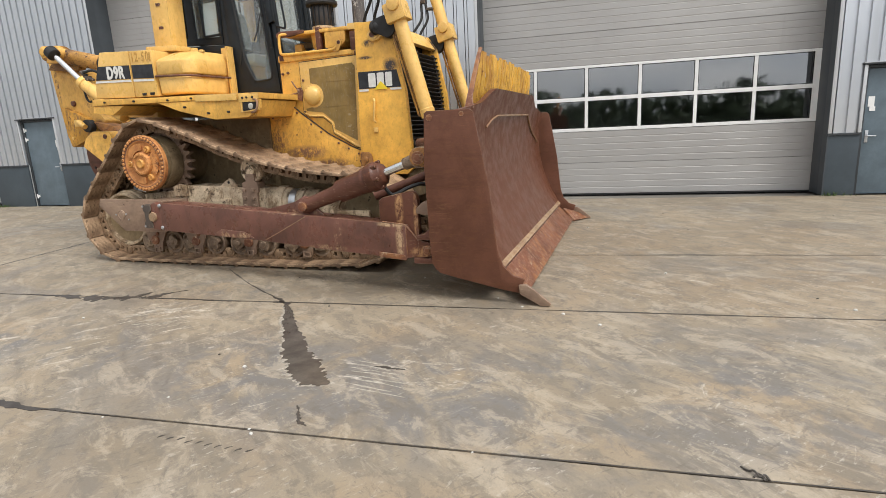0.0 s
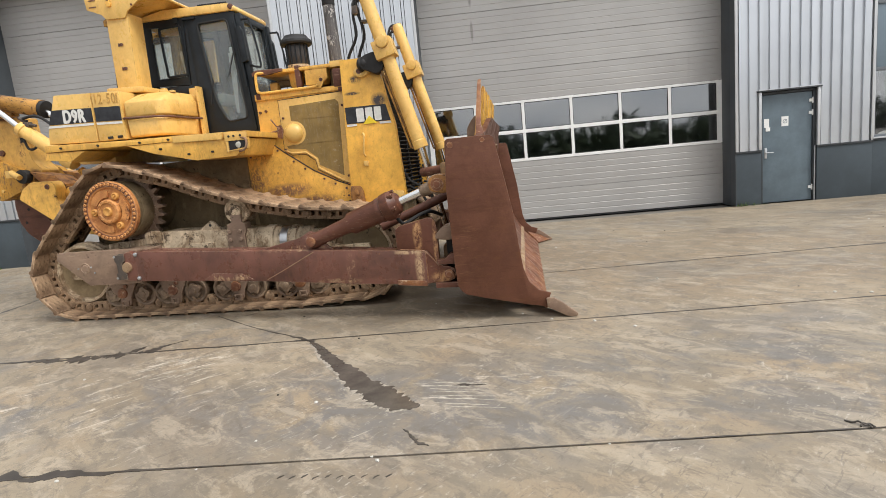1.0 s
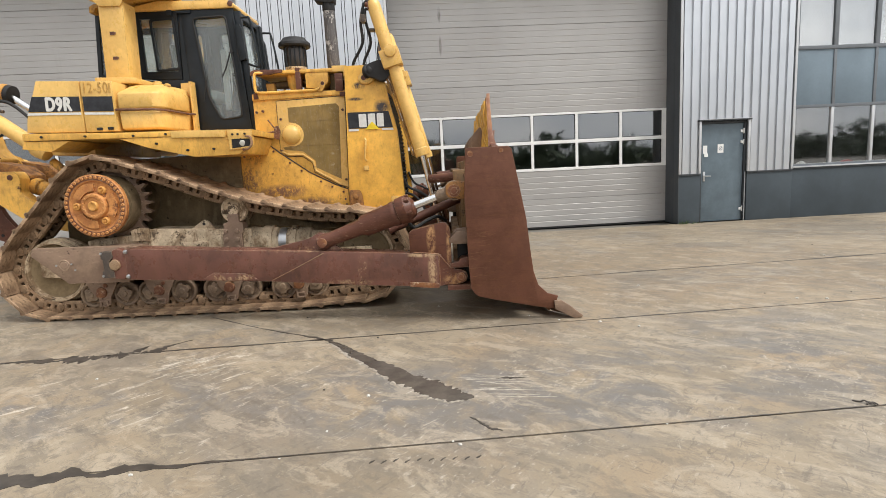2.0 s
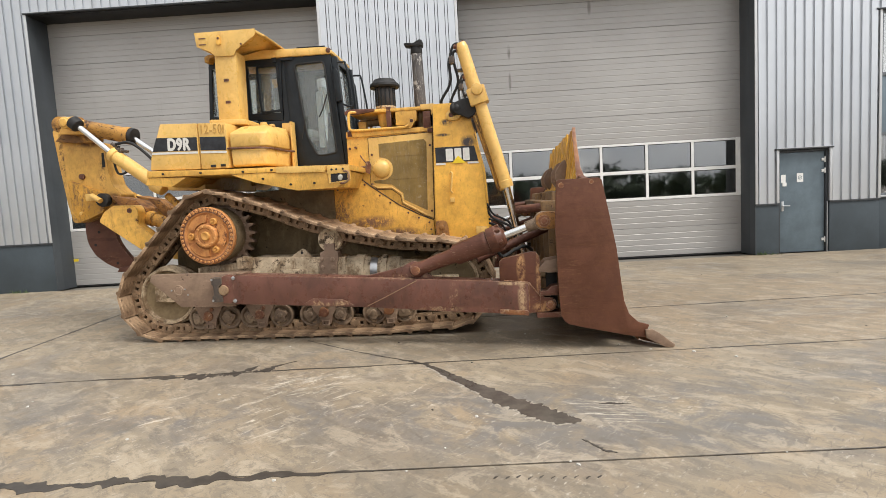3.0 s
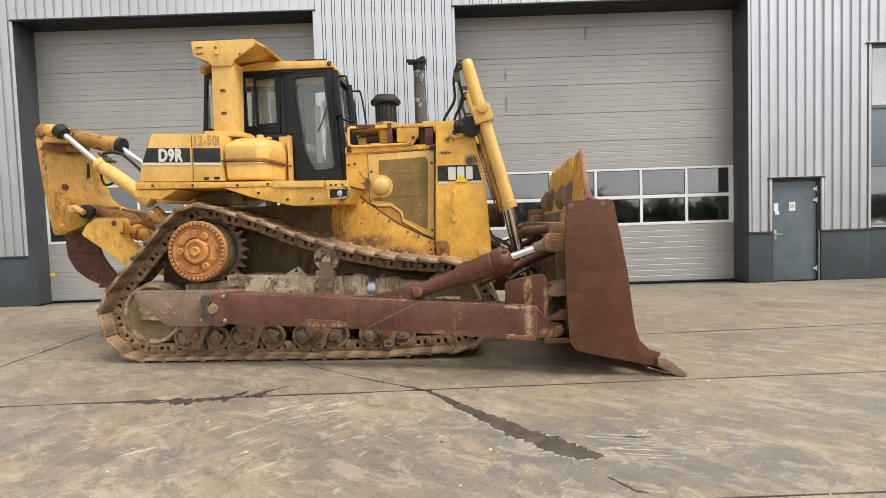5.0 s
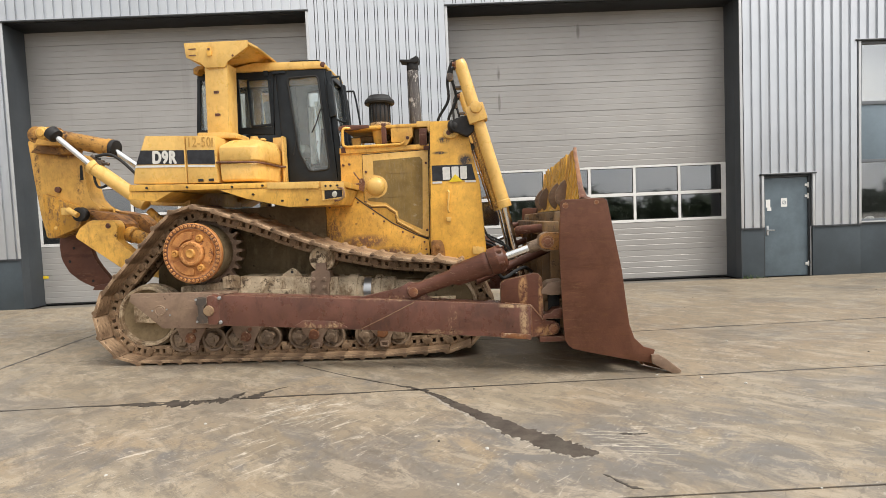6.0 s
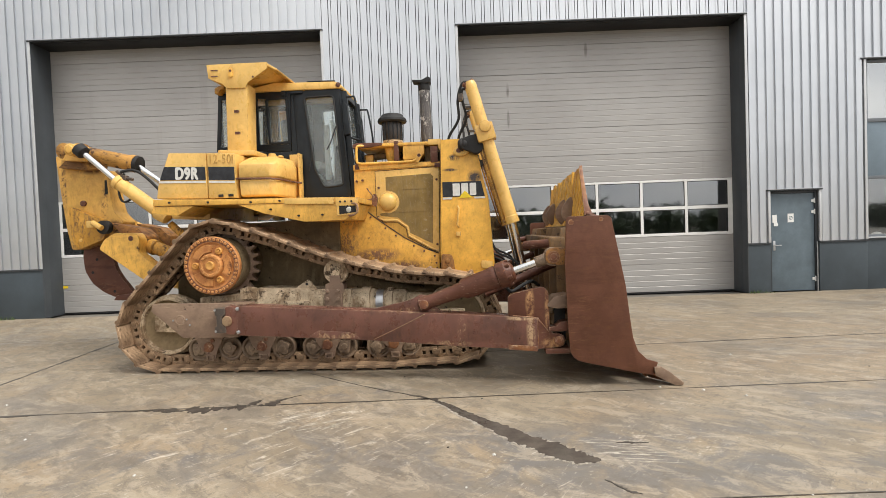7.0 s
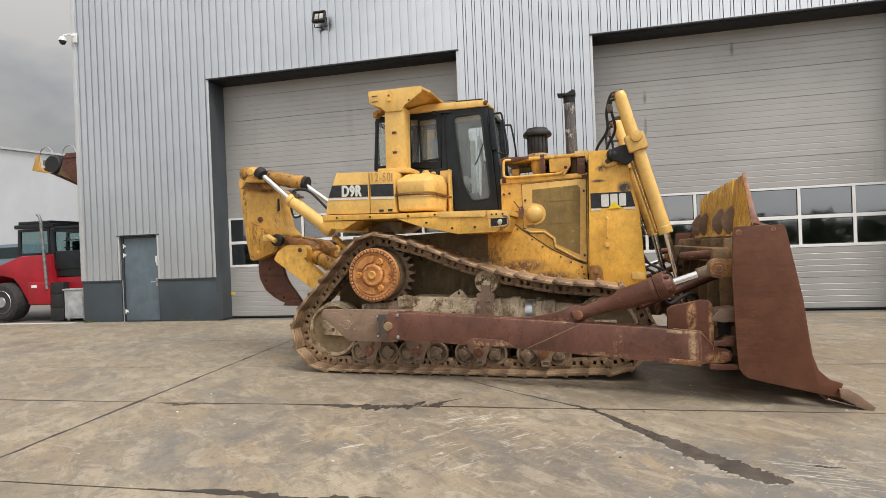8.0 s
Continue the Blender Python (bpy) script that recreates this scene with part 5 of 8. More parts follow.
def make_light_recess():
    bm = bmesh.new()
    add_prism(bm, [(0.562, 1.927), (0.768, 1.947), (0.768, 2.023), (0.562, 2.033)], -0.031, -0.0225)
    return bm


def make_lens():
    bm = bmesh.new()
    add_lathe(bm, (0.684, -0.034, 1.978), (0.35, -1, -0.1), [(0, 0.036), (0.004, 0.03), (0.006, 0.014)], 20)
    return bm


def make_light_box():
    bm = bmesh.new()
    add_ring(bm, [(0.53, 1.91), (0.80, 1.93), (0.80, 2.04), (0.53, 2.05)], [(0.56, 1.925), (0.77, 1.945), (0.77, 2.025), (0.56, 2.035)], -0.035, -0.022)
    return bm


lights = both("work_light", make_headlight, M_sootblack, D2, "round work light in the fender")
both("lens", make_lens, M_lamp, lights, "pale lamp lens")
both("light_guard", make_light_guard, M_edge, lights, "pale bent guard loop")
both("light_recess", make_light_recess, M_sootblack, lights, "dark lamp recess")
both("light_frame", make_light_box, M_yellow, lights)


# rear boxes, tanks
def make_rear_box():
    bm = bmesh.new()
    add_prism(bm, [(-1.80, 2.215), (-1.775, 2.37), (-1.615, 2.785), (-1.125, 2.762), (-1.125, 2.19)], 0.02, 0.84)
    add_prism(bm, [(-1.117, 2.19), (-1.117, 2.762), (-0.755, 2.745), (-0.745, 2.185)], 0.02, 0.84)
    return bm


boxes = both("side_box", make_rear_box, M_yellow, D2, "yellow box beside the cab with a black stripe", 0.014)


def make_stripe():
    bm = bmesh.new()
    add_prism(bm, [(-1.742, 2.445), (-1.678, 2.612), (-1.142, 2.590), (-1.142, 2.425)], 0.014, 0.0185)
    add_prism(bm, [(-1.102, 2.423), (-1.102, 2.588), (-0.765, 2.573), (-0.765, 2.408)], 0.014, 0.0185)
    return bm


def make_line():
    bm = bmesh.new()
    add_prism(bm, [(-1.758, 2.408), (-1.748, 2.434), (-1.142, 2.414), (-1.142, 2.388)], 0.014, 0.0185)
    add_prism(bm, [(-1.102, 2.386), (-1.102, 2.412), (-0.765, 2.397), (-0.765, 2.371)], 0.014, 0.0185)
    return bm


both_parts("black_stripe", make_stripe, M_decal_black, boxes, "black stripe decal")
both_parts("white_line", make_line, M_decal_white, boxes, "white line under the stripe")
text_part("model_letters", "D9R", 0.208, 0.0, pose(-1.388, 0.0125, 2.507, 90, 2.2, 0), M_decal_white, boxes[0], "white block letters", 0.72, 0.0125)
text_part("painted_number", "12-50", 0.165, 0.001, pose(-0.950, 0.0165, 2.672, 90, 2.0, 0), M_ochre, boxes[0], "faded hand-painted number", 0.70)
bm = bmesh.new()
add_prism(bm, [(-0.795, 2.615), (-0.775, 2.615), (-0.772, 2.72), (-0.792, 2.72)], 0.0145, 0.0185)
part("painted_bar", bm, M_ochre, boxes[0])


def tank_ring(w, front, right, left=0.0):
    """The tank's outline at one height, drawn in at the front, the right and the left."""
    return [(-0.715 + left, 0.03 + front, w), (-0.34 - right, 0.065 + front, w), (-0.275 - right, 0.115 + front, w), (-0.24 - right, 0.21 + front * 0.8, w), (-0.21 - right, 0.66, w), (-0.21 - right, 0.80, w), (-0.715 + left, 0.80, w)]


def make_tank():
    bm = bmesh.new()
    add_loft(bm, [tank_ring(2.43, 0.012, 0.012), tank_ring(2.45, 0.0, 0.0), tank_ring(2.60, 0.004, 0.004), tank_ring(2.625, 0.03, 0.012, 0.006), tank_ring(2.705, 0.20, 0.05, 0.05), tank_ring(2.725, 0.26, 0.075, 0.08)])
    add_loft(bm, [tank_ring(2.195, 0.045, 0.035, 0.02), tank_ring(2.215, 0.02, 0.02, 0.005), tank_ring(2.385, 0.012, 0.012), tank_ring(2.41, 0.025, 0.02)])
    return bm


tanks = both("hydraulic_tank", make_tank, M_yellow, D2, "rounded yellow tank with a seam", 0.008)


def make_tank_seam():
    bm = bmesh.new()
    add_tube(bm, [(-0.765, 0.035, 2.425)] + [(x, y - 0.008, 2.424 - 0.03 * (x + 0.715)) for x, y, _ in tank_ring(0, 0, 0)[:5]] + [(-0.14, 0.70, 2.405)], 0.013)
    return bm


def make_tank_plate():
    bm = bmesh.new()
    add_box(bm, -0.33, -0.155, 0.795, 0.82, 2.17, 2.81)
    add_box(bm, -0.185, -0.155, 0.70, 0.794, 2.17, 2.81)
    return bm


both("tank_plate", make_tank_plate, M_yellow, tanks, "upright yellow plate behind the tank", 0.004)


def make_cap():
    bm = bmesh.new()
    add_lathe(bm, (-0.42, 0.40, 2.715), (0, 0, 1), [(0, 0.06), (0.03, 0.06), (0.035, 0.045), (0.055, 0.045), (0.06, 0.03)], 16)
    add_lathe(bm, (-0.31, 0.40, 2.715), (0, 0, 1), [(0, 0.04), (0.02, 0.04), (0.03, 0.02)], 12)
    return bm


both("tank_seam", make_tank_seam, M_rust, tanks, "rusty seam bar")
both("filler_cap", make_cap, M_yellow, tanks)


def make_fuel_tank():
    bm = bmesh.new()
    add_prism(bm, [(-1.98, 1.98), (-1.98, 2.45), (-1.78, 2.72), (-1.42, 2.74), (-1.42, 1.95)], 0.62, WIDE - 0.62)
    return bm


part("fuel_tank", make_fuel_tank(), M_yellow, dozer, "yellow fuel tank across the back", 0.03)


def make_latches():
    bm = bmesh.new()
    for u in (-0.95, -0.82):
        add_box(bm, u - 0.03, u + 0.03, 0.0, 0.02, 2.205, 2.235)
    return bm


both_parts("latch", make_latches, M_sootblack, boxes, "", 0.004)


# roll-over frame
def make_post():
    bm = bmesh.new()
    add_prism(bm, [(-1.0, 2.78), (-0.985, 3.70), (-0.69, 3.69), (-0.715, 2.80)], 0.345, 0.62)
    add_prism(bm, [(-1.10, 2.765), (-1.10, 2.84), (-0.60, 2.815), (-0.60, 2.745)], 0.28, 0.68)
    return bm


def make_gusset():
    bm = bmesh.new()
    add_prism(bm, [(-1.22, 3.955), (-0.405, 3.945), (-0.41, 3.86), (-0.67, 3.70), (-0.71, 3.63), (-0.96, 3.635), (-1.02, 3.70), (-1.20, 3.775)], 0.325, 0.344)
    return bm


posts = both("rollover_post", make_post, M_yellow, D2, "square yellow roll-over post", 0.02)
both("gusset_plate", make_gusset, M_yellow, posts, "", 0.005)


def make_holes():
    bm = bmesh.new()
    for u0, u1, w in ((-0.88, -0.825, 3.335), (-0.88, -0.825, 3.055)):
        add_box(bm, u0, u1, 0.338, 0.3445, w - 0.018, w + 0.018)
        add_box(bm, u1, u1 + 0.014, 0.335, 0.3445, w - 0.012, w + 0.012)
    for u0, u1, w in ((-1.16, -1.07, 3.872), (-1.16, -1.07, 3.795)):
        add_box(bm, u0, u1, 0.318, 0.3245, w - 0.005, w + 0.008)
    add_cyl(bm, (-0.60, 0.315, 3.765), (-0.60, 0.3245, 3.765), 0.013, n=8)
    return bm


def make_lashing_lug():
    bm = bmesh.new()
    add_prism(bm, round_corners([(-0.925, 3.775), (-0.865, 3.775), (-0.865, 3.84), (-0.885, 3.90), (-0.91, 3.90), (-0.925, 3.84)], 0.015), 0.306, 0.3245)
    return bm


def make_lug_eye():
    bm = bmesh.new()
    add_cyl(bm, (-0.893, 0.300, 3.855), (-0.893, 0.3055, 3.855), 0.016, n=10)
    return bm


for lug, side in zip(both("lashing_lug", make_lashing_lug, M_yellow_worn, posts, "small yellow lashing lug", 0.004), (0, 1)):
    eye = make_lug_eye()
    part("lug_eye", flip(eye) if side else eye, M_rust, lug)


both_parts("bracket_slot", make_holes, M_rust, posts)
bm = bmesh.new()
add_prism(bm, [(-1.21, 3.78), (-1.21, 3.952), (-0.42, 3.942), (-0.28, 3.855), (-0.295, 3.835), (-0.43, 3.905), (-0.50, 3.83)], 0.346, WIDE - 0.346)
part("canopy_beam", bm, M_yellow, dozer, "broad yellow roll-over canopy beam", 0.015)


# cab
NARROW = 0.30
CAB0, CAB1 = 0.86, WIDE - 0.86 - NARROW
CAB_MID = (CAB0 + CAB1) / 2
bm = bmesh.new()
add_prism(bm, [(-0.98, 3.735), (-0.55, 3.815), (0.33, 3.79), (0.40, 3.77), (0.44, 3.72), (0.43, 3.69), (0.36, 3.69), (-0.95, 3.705)], CAB0 - 0.035, CAB1 + 0.035)
cab = part("cab", bm, M_yellow, dozer, "black-framed cab with a yellow roof", 0.03)
bm = bmesh.new()
add_box(bm, -1.36, 0.53, CAB0 + 0.02, CAB1 - 0.02, 2.14, 2.19)
add_box(bm, -1.36, -0.34, CAB0 + 0.02, CAB1 - 0.02, 2.19, 2.86)
part("cab_floor", bm, M_black, cab, "black cab floor", 0.01)


def cab_ring(outer, inner, y0, y1):
    def make():
        bm = bmesh.new()
        add_ring(bm, outer, inner, y0, y1)
        return bm
    return make


C2 = (cab, cab)
REAR_O = [(-0.99, 2.90), (-0.33, 2.86), (-0.30, 3.70), (-0.97, 3.72)]
REAR_I = [(-0.94, 2.985), (-0.36, 2.965), (-0.345, 3.60), (-0.92, 3.63)]
both("side_window_frame", cab_ring(REAR_O, REAR_I, CAB0, CAB0 + 0.05), M_black, C2, "black side window frame", 0.006)
both("side_panel", prism_of(([(-1.38, 2.80), (-0.30, 2.76), (-0.305, 2.855), (-1.38, 2.90)], CAB0, CAB0 + 0.05)), M_black, C2, "black lower cab panel", 0.006)
both("quarter_window_frame", cab_ring([(-1.40, 2.905), (-0.995, 2.895), (-0.975, 3.715), (-1.34, 3.715)], [(-1.345, 2.97), (-1.05, 2.965), (-1.03, 3.63), (-1.30, 3.63)], CAB0, CAB0 + 0.05), M_black, C2, "", 0.006)
both("window_post", prism_of(([(-0.915, 2.975), (-0.775, 2.972), (-0.785, 3.625), (-0.905, 3.63)], CAB0 + 0.006, CAB0 + 0.044)), M_black, C2, "black window post")
SLIDE = round_corners([(-0.635, 2.965), (-0.325, 2.98), (-0.345, 3.625), (-0.665, 3.615)], 0.05)
both("sliding_frame", cab_ring(SLIDE, inset(SLIDE, 0.032), CAB0 - 0.012, CAB0 + 0.004), M_black, C2, "black rim of the sliding window", 0.004)
DOOR_PANE = [(0.132, 2.345), (0.40, 2.37), (0.303, 3.60), (-0.107, 3.59), (0.005, 2.615)]


def door_edge(inner):
    """The door's outer edge, point by point outside the rounded pane."""
    left, right, low, high = (lambda w: -0.20 - 0.040 * (w - 2.19)), (lambda w: 0.505 - 0.066 * (w - 2.19)), 2.19, 3.695
    cu, cw, out = 0.14, 2.98, []
    for u, w in inner:
        du, dw, t = u - cu, w - cw, 0.0
        for _ in range(400):
            t += 0.005
            x, z = u + du * t, w + dw * t
            if z <= low or z >= high or x <= left(z) or x >= right(z):
                break
        out.append((min(max(x, left(z)), right(z)), min(max(z, low), high)))
    for corner in ((left(low), low), (right(low), low), (right(high), high), (left(high), high)):
        i = min(range(len(out)), key=lambda k: math.hypot(out[k][0] - corner[0], out[k][1] - corner[1]))
        out[i] = corner
    return out


def make_cab_door():
    bm = bmesh.new()
    inner = round_corners(DOOR_PANE, 0.06, 4)
    add_ring(bm, door_edge(inner), inner, CAB0 - 0.01, CAB0 + 0.045)
    return bm


def make_door_rim():
    """The rubber moulding round the door glass."""
    bm = bmesh.new()
    rim = round_corners(inset(DOOR_PANE, -0.004), 0.06, 4)
    add_tube(bm, [(u, CAB0 - 0.012, w) for u, w in rim + rim[:1]], 0.013, 6)
    return bm


doors = both("cab_door", make_cab_door, M_black, C2, "black cab door with a tall cut-off window", 0.004)
both("pane_rim", make_door_rim, M_rubber, doors, "black rubber moulding")
both("front_post", prism_of(([(0.51, 2.19), (0.58, 2.19), (0.485, 3.66), (0.41, 3.66)], CAB0, CAB0 + 0.07)), M_black, C2, "", 0.008)
both("door_post", prism_of(([(-0.33, 2.19), (-0.205, 2.19), (-0.265, 3.70), (-0.30, 3.70)], CAB0 + 0.001, CAB0 + 0.055)), M_black, C2, "", 0.006)


def pane_of(prof, y):
    def make():
        bm = bmesh.new()
        add_prism(bm, prof, y, y + 0.006)
        return bm
    return make


for ob in both("door_glass", pane_of(round_corners(inset(DOOR_PANE, -0.006), 0.06, 4), CAB0 + 0.015), M_glass, doors, "greenish clear door glass"):
    ob.visible_shadow = False
for ob in both("side_glass", pane_of([(-0.945, 2.98), (-0.355, 2.96), (-0.34, 3.605), (-0.925, 3.635)], CAB0 + 0.02), M_glass, C2, "greenish side glass"):
    ob.visible_shadow = False
for ob in both("quarter_glass", pane_of([(-1.35, 2.965), (-1.045, 2.96), (-1.025, 3.635), (-1.305, 3.635)], CAB0 + 0.02), M_glass, C2):
    ob.visible_shadow = False
YC = [(CAB0 + 0.06, 2.25), (CAB1 - 0.06, 2.25), (CAB1 - 0.06, 3.675), (CAB0 + 0.06, 3.675)]
bm = bmesh.new()
add_ring(bm, YC, inset(YC, 0.08), 0.49, 0.55, "x")
for v in bm.verts:
    v.co.x -= 0.066 * (v.co.z - 2.19)
add_ring(bm, [(y, max(z, 2.88)) for y, z in YC], inset([(y, max(z, 2.88)) for y, z in YC], 0.06), -1.38, -1.34, "x")
parts("end_frame", bm, M_black, cab, "black end window frame", 0.006)
bm = bmesh.new()
add_prism(bm, inset(YC, 0.075), 0.50, 0.506, "x")
for v in bm.verts:
    v.co.x -= 0.066 * (v.co.z - 2.19)
add_prism(bm, inset([(y, max(z, 2.88)) for y, z in YC], 0.055), -1.365, -1.359, "x")
for ob in parts("end_glass", bm, M_glass, cab, "greenish end glass"):
    ob.visible_shadow = False
bm = bmesh.new()
add_prism(bm, round_corners([(-0.45, 2.60), (0.02, 2.62), (0.03, 2.74), (-0.40, 2.72)], 0.04), CAB_MID - 0.24, CAB_MID + 0.24)
add_prism(bm, round_corners([(-0.46, 2.72), (-0.33, 2.72), (-0.42, 3.36), (-0.54, 3.34)], 0.04), CAB_MID - 0.23, CAB_MID + 0.23)
add_prism(bm, round_corners([(-0.35, 2.24), (-0.05, 2.24), (-0.10, 2.6), (-0.38, 2.6)], 0.03), CAB_MID - 0.17, CAB_MID + 0.17)
part("seat", bm, M_seat, cab, "grey fabric driver's seat", 0.02)
bm = bmesh.new()
add_prism(bm, [(0.22, 2.2), (0.44, 2.2), (0.38, 2.90), (0.28, 2.94)], CAB_MID - 0.34, CAB_MID + 0.34)
part("dashboard", bm, M_black, cab, "black dashboard", 0.03)
bm = bmesh.new()
for y in (CAB0 + 0.16, CAB1 - 0.16):
    add_tube(bm, [(0.25, y, 2.3), (0.27, y, 2.9), (0.22, y, 3.3)], 0.03)
add_box(bm, 0.02, 0.10, CAB1 - 0.10, CAB1 - 0.05, 2.5, 3.3)
parts("cab_pillar_trim", bm, M_pale, cab, "pale inner trim", 0.01)


def make_wiper():
    bm = bmesh.new()
    add_tube(bm, [(0.325, CAB0 - 0.022, 3.16), (0.25, CAB0 - 0.026, 2.96), (0.19, CAB0 - 0.022, 2.86)], 0.009)
    add_tube(bm, [(-0.075, CAB0 - 0.02, 2.58), (-0.02, CAB0 - 0.02, 2.80), (0.01, CAB0 - 0.022, 2.88)], 0.008)
    add_cyl(bm, (0.345, CAB0 - 0.03, 3.17), (0.345, CAB0 - 0.011, 3.17), 0.02, n=10)
    return bm


both_parts("wiper", make_wiper, M_rubber, doors, "black wiper arm")


def make_mirror_rail():
    bm = bmesh.new()
    add_tube(bm, smooth_line([(0.44, CAB0 + 0.02, 3.57), (0.56, CAB0 - 0.0, 3.575), (0.61, CAB0 - 0.0, 3.52), (0.675, CAB0, 3.03), (0.63, CAB0 + 0.0, 2.98), (0.50, CAB0 + 0.02, 3.03)], 4), 0.014)
    return bm


both("grab_rail", make_mirror_rail, M_black, C2, "black bent grab rail")


def make_mirror():
    bm = bmesh.new()
    add_prism(bm, round_corners([(0.455, 3.04), (0.53, 3.06), (0.505, 3.44), (0.475, 3.50), (0.43, 3.47)], 0.02), CAB0 - 0.06, CAB0 - 0.002)
    return bm


both("mirror", make_mirror, M_black, C2, "black-framed mirror", 0.006)


def make_hinges():
    bm = bmesh.new()
    add_cyl(bm, (0.455, CAB0 - 0.025, 2.75), (0.41, CAB0 - 0.025, 3.55), 0.014, n=10)
    add_box(bm, -0.30, -0.12, CAB0 - 0.035, CAB0, 3.655, 3.685)
    add_box(bm, -0.42, -0.36, CAB0 - 0.03, CAB0, 3.64, 3.74)
    add_tube(bm, [(-0.05, CAB0 - 0.02, 3.805), (0.34, CAB0 - 0.02, 3.793)], 0.014)
    return bm


both_parts("door_fitting", make_hinges, M_black, C2)


def make_roof_light():
    bm = bmesh.new()
    add_lathe(bm, (0.38, CAB0 - 0.015, 3.738), (0.6, -1, 0), [(0, 0.035), (0.03, 0.035), (0.035, 0.02)], 16)
    return bm


def make_roof_bracket():
    bm = bmesh.new()
    add_prism(bm, [(-1.33, 3.69), (-1.33, 3.76), (-1.27, 3.79), (-1.19, 3.79), (-1.19, 3.75), (-1.25, 3.74), (-1.27, 3.69)], CAB0 - 0.12, CAB0 + 0.05)
    return bm


both("roof_bracket", make_roof_bracket, M_yellow_dirty, C2, "", 0.004)
both_parts("roof_light", make_roof_light, M_rust, C2, "small rusty roof lamp", 0.004)
for ob in cab.children:
    if min(v.co.y for v in ob.data.vertices) > MID:
        ob.location.y -= NARROW


# ---- engine end ----
H0, H1 = 0.80, WIDE - 0.80
bm = bmesh.new()
add_prism(bm, [(0.60, 2.865), (0.60, 2.912), (1.78, 2.905), (1.78, 2.855)], H0 + 0.02, H1 - 0.02)
hood = part("hood", bm, M_yellow_worn, dozer, "yellow engine hood", 0.02)


def make_sidebody():
    bm = bmesh.new()
    add_prism(bm, [(0.56, 1.98), (0.56, 2.60), (1.76, 2.60), (1.74, 1.25), (1.60, 1.22), (0.82, 1.83), (0.76, 1.95)], H0 + 0.012, H0 + 0.05)
    return bm


sides = both("engine_side", make_sidebody, M_yellow_worn, (hood, hood), "yellow engine side with a diagonal lower edge", 0.006)


def make_inner():
    bm = bmesh.new()
    add_box(bm, 0.62, 1.76, H0 + 0.25, H1 - 0.25, 1.4, 2.50)
    add_box(bm, 1.25, 1.76, H0 + 0.34, H1 - 0.34, 2.50, 2.80)
    add_cyl(bm, (0.66, H0 + 0.3, 2.76), (1.2, H0 + 0.3, 2.78), 0.045, n=14)
    add_cyl(bm, (0.74, H0 + 0.3, 2.45), (0.74, H0 + 0.3, 2.74), 0.05, n=14)
    add_cyl(bm, (1.60, H0 + 0.22, 2.50), (1.58, H0 + 0.22, 2.86), 0.07, n=18)
    return bm


part("engine_block", make_inner(), M_case, hood, "dusty engine parts", 0.02)


def make_bay_parts():
    bm = bmesh.new()
    add_box(bm, 1.125, 1.19, H0 + 0.02, H0 + 0.10, 2.62, 2.93)
    add_box(bm, 1.63, 1.73, H0 - 0.02, H0 + 0.05, 2.61, 2.83)
    add_box(bm, 1.68, 1.78, H0 - 0.03, H0 + 0.0, 2.545, 2.60)
    add_prism(bm, [(0.56, 2.855), (0.56, 2.90), (0.62, 2.925), (0.97, 2.915), (0.97, 2.88), (0.80, 2.86)], H0 - 0.005, H0 + 0.06)
    add_prism(bm, [(0.585, 2.56), (0.585, 2.63), (0.63, 2.64), (0.65, 2.56)], H0 - 0.02, H0 - 0.011)
    return bm


both_parts("bracket", make_bay_parts, M_rust, (hood, hood), "rusty brown bracket", 0.008)


def make_bay_box():
    bm = bmesh.new()
    add_prism(bm, round_corners([(1.25, 2.67), (1.25, 2.86), (1.54, 2.87), (1.54, 2.74), (1.47, 2.67)], 0.02), H0 + 0.03, H0 + 0.3)
    add_lathe(bm, (1.07, H0 + 0.20, 2.58), (0, 0, 1), [(0, 0.055), (0.10, 0.06), (0.14, 0.085), (0.26, 0.095), (0.285, 0.095)], 20)
    add_box(bm, 0.69, 0.80, H0 + 0.2, H0 + 0.3, 2.58, 2.78)
    return bm


both_parts("bay_cover", make_bay_box, M_yellow_worn, (hood, hood), "", 0.012)


def make_corner_plate():
    bm = bmesh.new()
    add_prism(bm, [(1.60, 2.85), (1.60, 2.925), (1.785, 2.925), (1.785, 2.77), (1.745, 2.77), (1.735, 2.85)], H0 - 0.01, H0 + 0.015)
    return bm


both("corner_plate", make_corner_plate, M_yellow, (hood, hood), "yellow corner plate", 0.006)


def make_rail_eye():
    bm = bmesh.new()
    add_prism(bm, round_corners([(1.39, 2.625), (1.43, 2.70), (1.455, 2.755), (1.50, 2.755), (1.52, 2.71), (1.48, 2.64), (1.46, 2.61)], 0.02), H0 - 0.03, H0 - 0.012)
    return bm


def make_rail_hole():
    bm = bmesh.new()
    add_cyl(bm, (1.475, H0 - 0.034, 2.715), (1.475, H0 - 0.026, 2.715), 0.024, n=14)
    return bm


both("rail_eye", make_rail_eye, M_yellow_worn, (hood, hood), "", 0.004)
both("eye_hole", make_rail_hole, M_rust, (hood, hood), "rusty lifting hole")


def make_rail():
    bm = bmesh.new()
    add_tube(bm, smooth_line([(0.74, H0 + 0.02, 2.88), (0.65, H0 - 0.02, 2.88), (0.622, H0 - 0.03, 2.84), (0.618, H0 - 0.03, 2.70), (0.64, H0 - 0.03, 2.645), (0.76, H0 - 0.03, 2.632), (1.1, H0 - 0.03, 2.634), (1.36, H0 - 0.03, 2.636), (1.43, H0 - 0.022, 2.66)], 4), 0.018)
    return bm


both("hand_rail", make_rail, M_yellow_worn, (hood, hood), "yellow hand rail")


